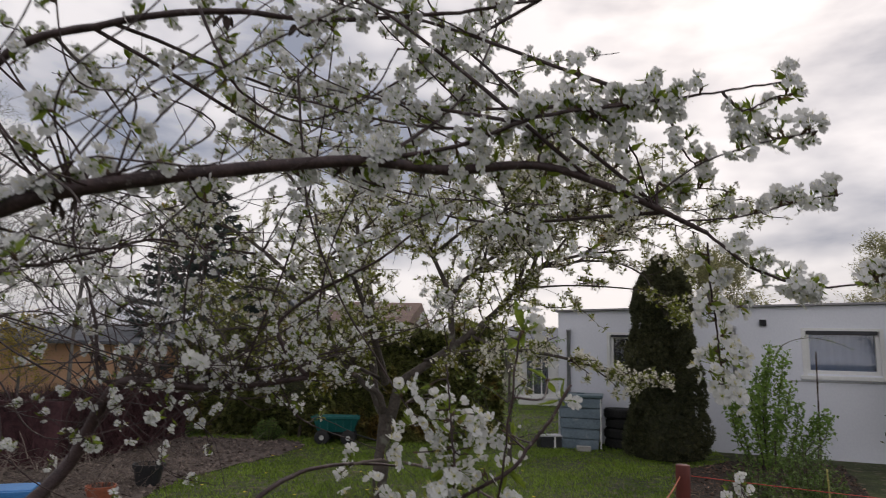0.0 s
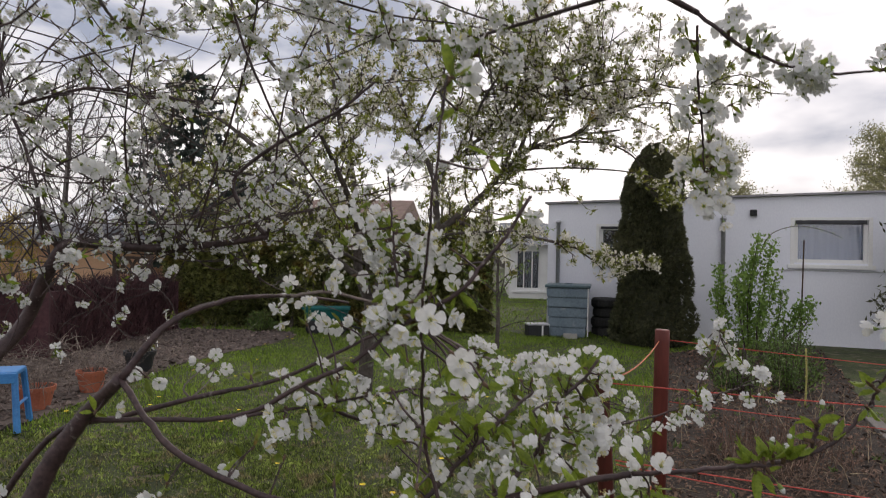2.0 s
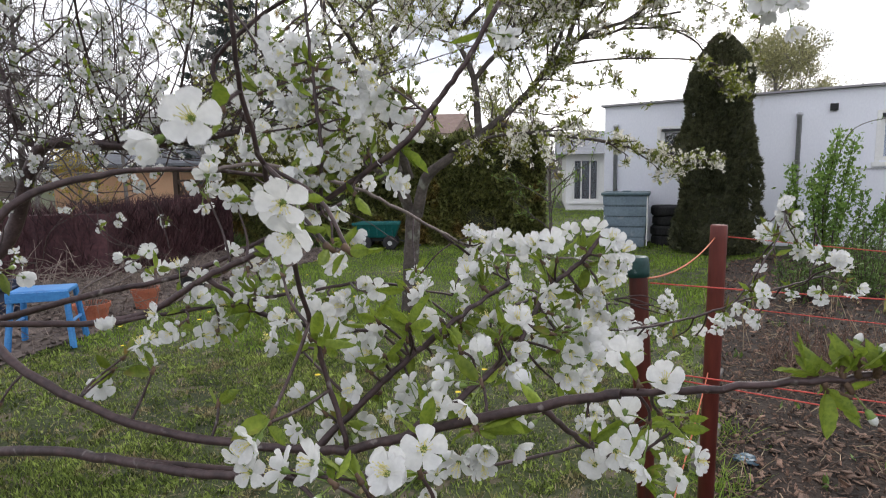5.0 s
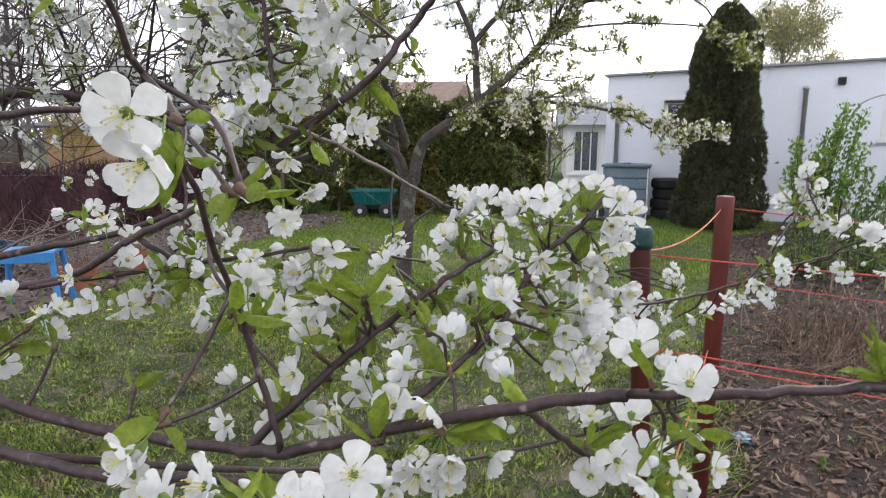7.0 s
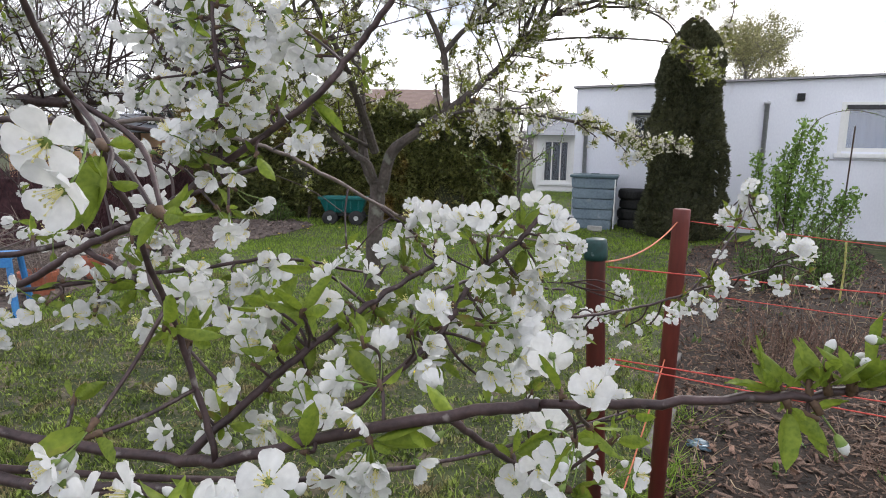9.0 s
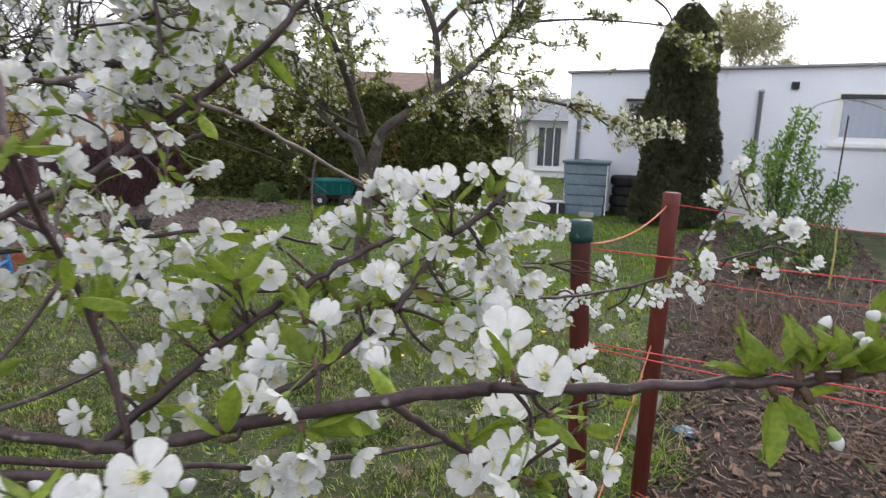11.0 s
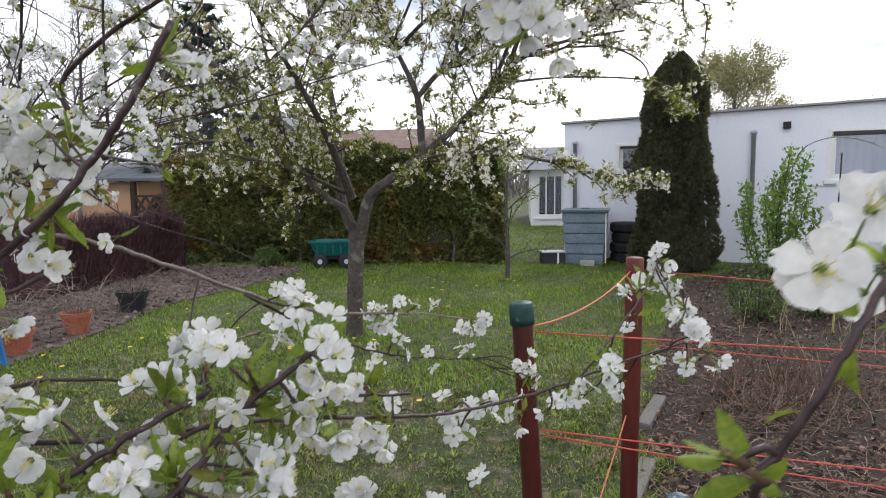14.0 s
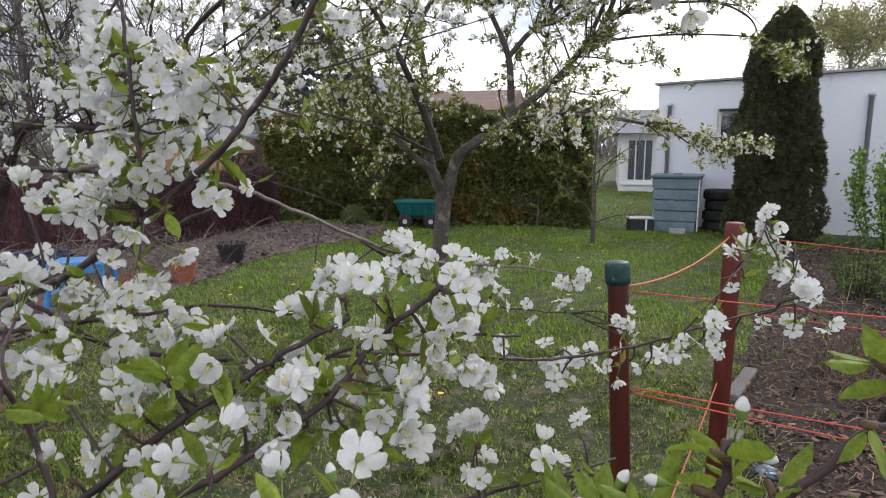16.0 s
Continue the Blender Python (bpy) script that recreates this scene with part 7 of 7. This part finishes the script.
    for p, w in (((0.649, 1.079, 1.286), (0.0, -0.1, 1.0)), ((0.6, 1.09, 1.24), (0.4, 0.1, 0.8)), ((0.61, 1.09, 1.238), (0.7, 0.2, 0.6)), ((0.75, 1.085, 1.4), (-0.5, -0.3, 0.7)), ((0.6, 1.088, 1.23), (0.1, 0.2, -1.0))):
        buds.insert(0, (np.array(p) - off, unit(np.array(w, float)), 0.3, 1.05))
    # last year's withered leaves still hanging
    for p in ((-0.46, 1.12, 1.845), (-0.5, 1.105, 1.83), (-0.324, 1.293, 2.25), (-0.05, 1.25, 1.93), (-0.2, 1.34, 2.26)):
        for j in range(4):
            b = Bag()
            b.add(*LEAVES[j % 4])
            part("withered_leaf", b, [WITHERED], root, "curled dark withered leaf", True, m=object_pose(np.array(p) - off + rng.normal(0, 0.006, 3), unit(rng.normal(0, 0.45, 3) + np.array([0, 0, -1.0])), rng.uniform(0, 6.28), rng.uniform(0.7, 1.15)))
    # single large blossoms on the shoots
    for p, w in (((0.267, 0.973, 1.357), (0.45, -1.0, 0.05)), ((0.268, 0.975, 1.342), (0.3, -0.6, -0.6)), ((0.236, 0.934, 1.405), (0.35, -1.0, 0.1)), ((0.219, 0.936, 1.392), (-0.6, -0.6, -0.3)), ((0.712, 1.067, 1.389), (-0.35, -1.0, 0.05)), ((0.738, 1.085, 1.402), (-0.1, -0.7, 0.5)), ((0.762, 1.088, 1.408), (0.3, -0.8, 0.4)), ((0.323, 1.01, 1.205), (0.2, -0.8, 0.6)), ((0.31, 1.0, 1.2), (-0.2, -0.9, 0.4))):
        w = unit(np.array(w))
        flowers.insert(0, (np.array(p) - off - w * 0.024, w, rng.uniform(0, 6.28), 0.94 if p[0] > 0.7 else 1.05))
    part("spur_growth", spur_bag, [BARK, BUD_SCALE], root, "short brown fruiting spurs", True, kind="stuff")
    made = {}

    def scatter(entries, near_set, far_set, single, several, mats, limit):
        near, rest = [], []
        for e in entries:
            p = e[0] + off
            (near if (p[1] < 1.5 and -0.02 < p[0] < 0.8 and p[2] < 1.5 and len(near) < limit) else rest).append(e)
        for i, (p, w, s, k) in enumerate(near):
            tpl = 0 if i < 5 else i % len(near_set)
            key = (single, tpl)
            if key not in made:
                b = Bag()
                b.add(*near_set[tpl])
                made[key] = b.mesh(single, mats, True)
            ob = new(single, made[key])
            ob.parent, ob.matrix_basis = root, object_pose(p, w, s, k)
        bag = Bag()
        close = [e for e in rest if (e[0] + off)[1] < 1.6 and -0.3 < (e[0] + off)[0] and (e[0] + off)[2] < 1.65]
        close_ids = {id(e) for e in close}
        far = [e for e in rest if id(e) not in close_ids]
        for group, tpls in ((close, near_set), (far, far_set)):
            for k, tpl in enumerate(tpls):
                g = group[k::len(tpls)]
                if g:
                    stamp(bag, tpl, np.array([e[0] for e in g]), np.array([e[1] for e in g]), np.array([e[2] for e in g]), np.array([e[3] for e in g]))
        if bag.v:
            part(several, bag, mats, root, smooth=True, kind="stuff")

    scatter(flowers, NEAR_BLOSSOMS, MID_BLOSSOMS, "blossom", "blossoms", [PETAL, STAMEN, STALK], 300)
    scatter(buds, BUDS, BUDS, "bud", "bud_growth", [PETAL, STAMEN, STALK], 60)
    scatter(leaves, LEAVES, [FAR_LEAF], "leaf", "leaves", [LEAF], 260)


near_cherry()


# ---- bed pieces, last ----
def chip_mesh(seed):
    rng = np.random.default_rng(seed)
    l, w, h = 0.5, rng.uniform(0.12, 0.24), rng.uniform(0.04, 0.08)
    v = np.array([(-l, -w, 0), (l * 0.9, -w * 0.8, 0), (l, w, 0), (-l * 0.8, w * 0.9, 0), (-l * 0.9, -w * 0.7, h), (l * 0.8, -w * 0.6, h * 1.4), (l * 0.9, w * 0.8, h), (-l * 0.7, w * 0.7, h * 1.3)])
    v[:, 2] += 0.12 * np.abs(v[:, 0])
    v[:, :2] += rng.normal(0, 0.03, (8, 2))
    return v, [(3, 2, 1, 0), (4, 5, 6, 7), (0, 1, 5, 4), (1, 2, 6, 5), (2, 3, 7, 6), (3, 0, 4, 7)], [0] * 6


CHIPS = [chip_mesh(s) for s in (201, 202, 203, 204)]
crng = np.random.default_rng(210)
chip_data = [Bag().add(*c).mesh("bark_chip", [CHIP_ONE], False) for c in CHIPS]
placed = 0
while placed < 280:
    x, y = crng.uniform(0.9, 2.4), crng.uniform(2.7, 4.3)
    if not inside(np.array([x]), np.array([y]), MULCH_EDGE)[0]:
        continue
    ob = new("bark_chip", chip_data[placed % 4])
    ob.parent = mulch_bed
    ob.matrix_basis = object_pose((x, y, 0.014 + crng.uniform(0, 0.015)), (crng.normal(0, 0.22), crng.normal(0, 0.22), 1), crng.uniform(0, 6.28), crng.uniform(0.03, 0.075))
    placed += 1
n = 42000
x, y = crng.uniform(0.7, 5.6, n), 2.2 + 8.8 * crng.random(n) ** 1.5
ok = inside(x, y, MULCH_EDGE)
x, y = x[ok], y[ok]
loose = Bag()
for k in range(4):
    xs, ys = x[k::4], y[k::4]
    m = len(xs)
    stamp(loose, CHIPS[k], np.stack([xs, ys, 0.013 + 0.035 * crng.random(m) ** 2], 1), np.stack([crng.normal(0, 0.8, m), crng.normal(0, 0.8, m), np.ones(m)], 1), crng.uniform(0, 6.28, m), 0.009 + 0.042 * crng.random(m) ** 2.6)
part("bark_chips", loose, [CHIP], mulch_bed, kind="stuff")
clod = (np.array([(1, 0, 0), (-1, 0, 0), (0, 1, 0), (0, -1, 0), (0.2, 0.1, 0.7), (0, 0, -0.5)]), [(0, 2, 4), (2, 1, 4), (1, 3, 4), (3, 0, 4)], [0, 0, 0, 0])
m = 9000
x, y = crng.uniform(-7.5, -2.8, m), crng.uniform(4.0, 11.4, m)
ok = inside(x, y, SOIL_EDGE)
x, y = x[ok], y[ok]
m = len(x)
clods = Bag()
stamp(clods, clod, np.stack([x, y, np.full(m, 0.016)], 1), crng.normal(0, 0.35, (m, 3)) + np.array([0, 0, 1.0]), crng.uniform(0, 6.28, m), 0.008 + 0.05 * crng.random(m) ** 2.5)
part("soil_clods", clods, [CLOD], soil_bed, kind="stuff")
dry = Bag()
for i in range(420):
    a, b = crng.uniform(0.9, 4.2), crng.uniform(3.2, 8.5)
    if inside(np.array([a]), np.array([b]), MULCH_EDGE)[0]:
        d = unit(crng.normal(0, 1, 3) * np.array([1, 1, 0.12])) * crng.uniform(0.04, 0.16)
        d[2] = abs(d[2])
        p = np.array([a, b, 0.03])
        tube(dry, [p, p + d * 0.5 + crng.normal(0, 0.016, 3), p + d], 0.0028, 0.0012, 3)
for i in range(60):
    a, b = crng.uniform(1.6, 3.6), crng.uniform(4.6, 7.4)
    p = np.array([a, b, 0.01])
    d = np.array([crng.normal(0, 0.08), crng.normal(0, 0.08), crng.uniform(0.1, 0.34)])
    tube(dry, [p, p + d * 0.5, p + d + crng.normal(0, 0.03, 3)], 0.0035, 0.0015, 3)
part("dry_growth", dry, [STRAW], mulch_bed, kind="stuff")

shreds = Bag()
for i in range(520):
    cx, cy = (2.2, 3.55) if i % 2 else (2.15, 4.7)
    p = np.array([crng.normal(cx, 0.2), crng.normal(cy, 0.22), 0.02 + abs(crng.normal(0, 0.025))])
    d = np.array([crng.normal(0, 0.1), crng.normal(0, 0.1), abs(crng.normal(0, 0.03 if i % 2 else 0.1))])
    tube(shreds, [p, p + d * 0.5 + crng.normal(0, 0.015, 3), p + d], 0.003, 0.0015, 3)
for i in range(3600):
    a, b = crng.uniform(0.8, 3.2), 2.3 + 4.0 * crng.random() ** 1.6
    if inside(np.array([a]), np.array([b]), MULCH_EDGE)[0]:
        d = unit(crng.normal(0, 1, 3) * np.array([1, 1, 0.25])) * crng.uniform(0.012, 0.05)
        p = np.array([a, b, 0.028])
        tube(shreds, [p, p + d * 0.5 + crng.normal(0, 0.004, 3), p + d], 0.0035, 0.002, 4)
part("wood_shreds", shreds, [SHRED], mulch_bed, kind="stuff")
greens = thing("bed_seedlings", "small green weeds and bulbs sprouting in the bed", "plants", (0, 0, 0), kind="stuff")
gbag = Bag()
for i in range(60):
    a, b = crng.uniform(1.2, 4.0), crng.uniform(3.2, 8.5)
    if inside(np.array([a]), np.array([b]), MULCH_EDGE)[0]:
        k = crng.integers(4, 12)
        pts = np.stack([crng.normal(a, 0.03, k), crng.normal(b, 0.03, k), np.full(k, 0.015)], 1)
        stamp(gbag, FAR_LEAF, pts, crng.normal(0, 0.5, (k, 3)) + np.array([0, 0, 0.9]), crng.uniform(0, 6.28, k), crng.uniform(0.7, 1.9, k))
part("foliage", gbag, [LOW_LEAF], greens, kind="stuff")

# dry brown clump in the mulch
clump = thing("dry_clump", "clump of dry reddish-brown stalks in the mulch bed", "dry plant", (2.39, 5.13, 0.012))
stalks = Bag()
for i in range(230):
    a, r = crng.uniform(0, 6.28), 0.42 * crng.random() ** 0.7
    p = np.array([1.25 * r * math.cos(a), r * math.sin(a), 0.0])
    d = np.array([crng.normal(0, 0.07), crng.normal(0, 0.07), crng.uniform(0.06, 0.3)])
    tube(stalks, [p, p + d * 0.5 + crng.normal(0, 0.012, 3), p + d + crng.normal(0, 0.03, 3)], 0.0032, 0.0014, 3)
part("stalk_growth", stalks, [DRY_STALK], clump, kind="stuff")

# stone slabs along the far side of the bed
path_strip = thing("slab_path", "line of old grey paving slabs beside the bed", "path", (0, 0, 0), kind="structure")
for i in range(4):
    x, y = 3.18 + 0.17 * i, 4.6 + 0.51 * i
    sl_bm = box(-0.06, 0.06, -0.25, 0.25, 0, 0.045, 0.01)
    part("slab", sl_bm, SLAB, path_strip, m=pose(x, y, 0.0, crng.normal(0, 1), crng.normal(0, 1), -20 + crng.normal(0, 2)))
for i in range(2):
    x, y = 1.16 + 0.25 * i, 3.72 + 0.95 * i
    part("edging_stone", box(-0.04, 0.04, -0.27, 0.27, 0, 0.05, 0.012), SLAB, path_strip, m=pose(x, y, 0.0, 0, 0, -17 + crng.normal(0, 3)))

# grass tufts at the foot of the posts
tuft_bag = Bag()
for cx, cy in ((1.12, 3.3), (1.1, 3.55), (0.72, 2.4), (0.95, 3.15), (1.25, 3.9)):
    m = 130
    p = np.stack([crng.normal(cx, 0.06, m), crng.normal(cy, 0.08, m), np.full(m, 0.01)], 1)
    d = np.stack([crng.normal(0, 0.07, m), crng.normal(0, 0.07, m), crng.uniform(0.04, 0.12, m)], 1)
    s = np.stack([np.cos(crng.uniform(0, 6, m)), np.sin(crng.uniform(0, 6, m)), np.zeros(m)], 1) * 0.003
    v = np.stack([p - s, p + s, p + d], 1).reshape(-1, 3)
    tuft_bag.add(v, [(3 * i, 3 * i + 1, 3 * i + 2) for i in range(m)], 0)
tagged(new("grass_tufts", tuft_bag.mesh("grass_tufts", [GRASS], False)), "long grass tufts round the fence posts", "grass", kind="stuff")

# crumpled film in the mulch
film_bm = bmesh.new()
bmesh.ops.create_icosphere(film_bm, subdivisions=3, radius=0.05)
for v in film_bm.verts:
    v.co += noise.noise_vector(v.co * 40) * 0.022
    v.co.z = max(0, v.co.z * 0.35 + 0.006)
film = tagged(new("plastic_scrap", as_mesh("plastic_scrap", film_bm, LITTER)), "crumpled pale blue plastic scrap on the mulch", "litter")
film.matrix_basis = pose(1.31, 3.6, 0.02)

# dandelions in the lawn
dan = thing("dandelions", "scattered yellow dandelions in the lawn", "flowers", (0, 0, 0), kind="stuff")
db = Bag()
for i in range(46):
    a, b = crng.uniform(-3.3, 1.0), crng.uniform(4.0, 10.5)
    if inside(np.array([a]), np.array([b]), MULCH_EDGE)[0]:
        continue
    for k in range(12):
        q = 2 * math.pi * k / 12
        c, s = math.cos(q), math.sin(q)
        db.add([(a, b, 0.05), (a + 0.018 * c - 0.005 * s, b + 0.018 * s + 0.005 * c, 0.055), (a + 0.018 * c + 0.005 * s, b + 0.018 * s - 0.005 * c, 0.055)], [(0, 1, 2)], 0)
part("flower_heads", db, [DANDELION], dan, kind="stuff")
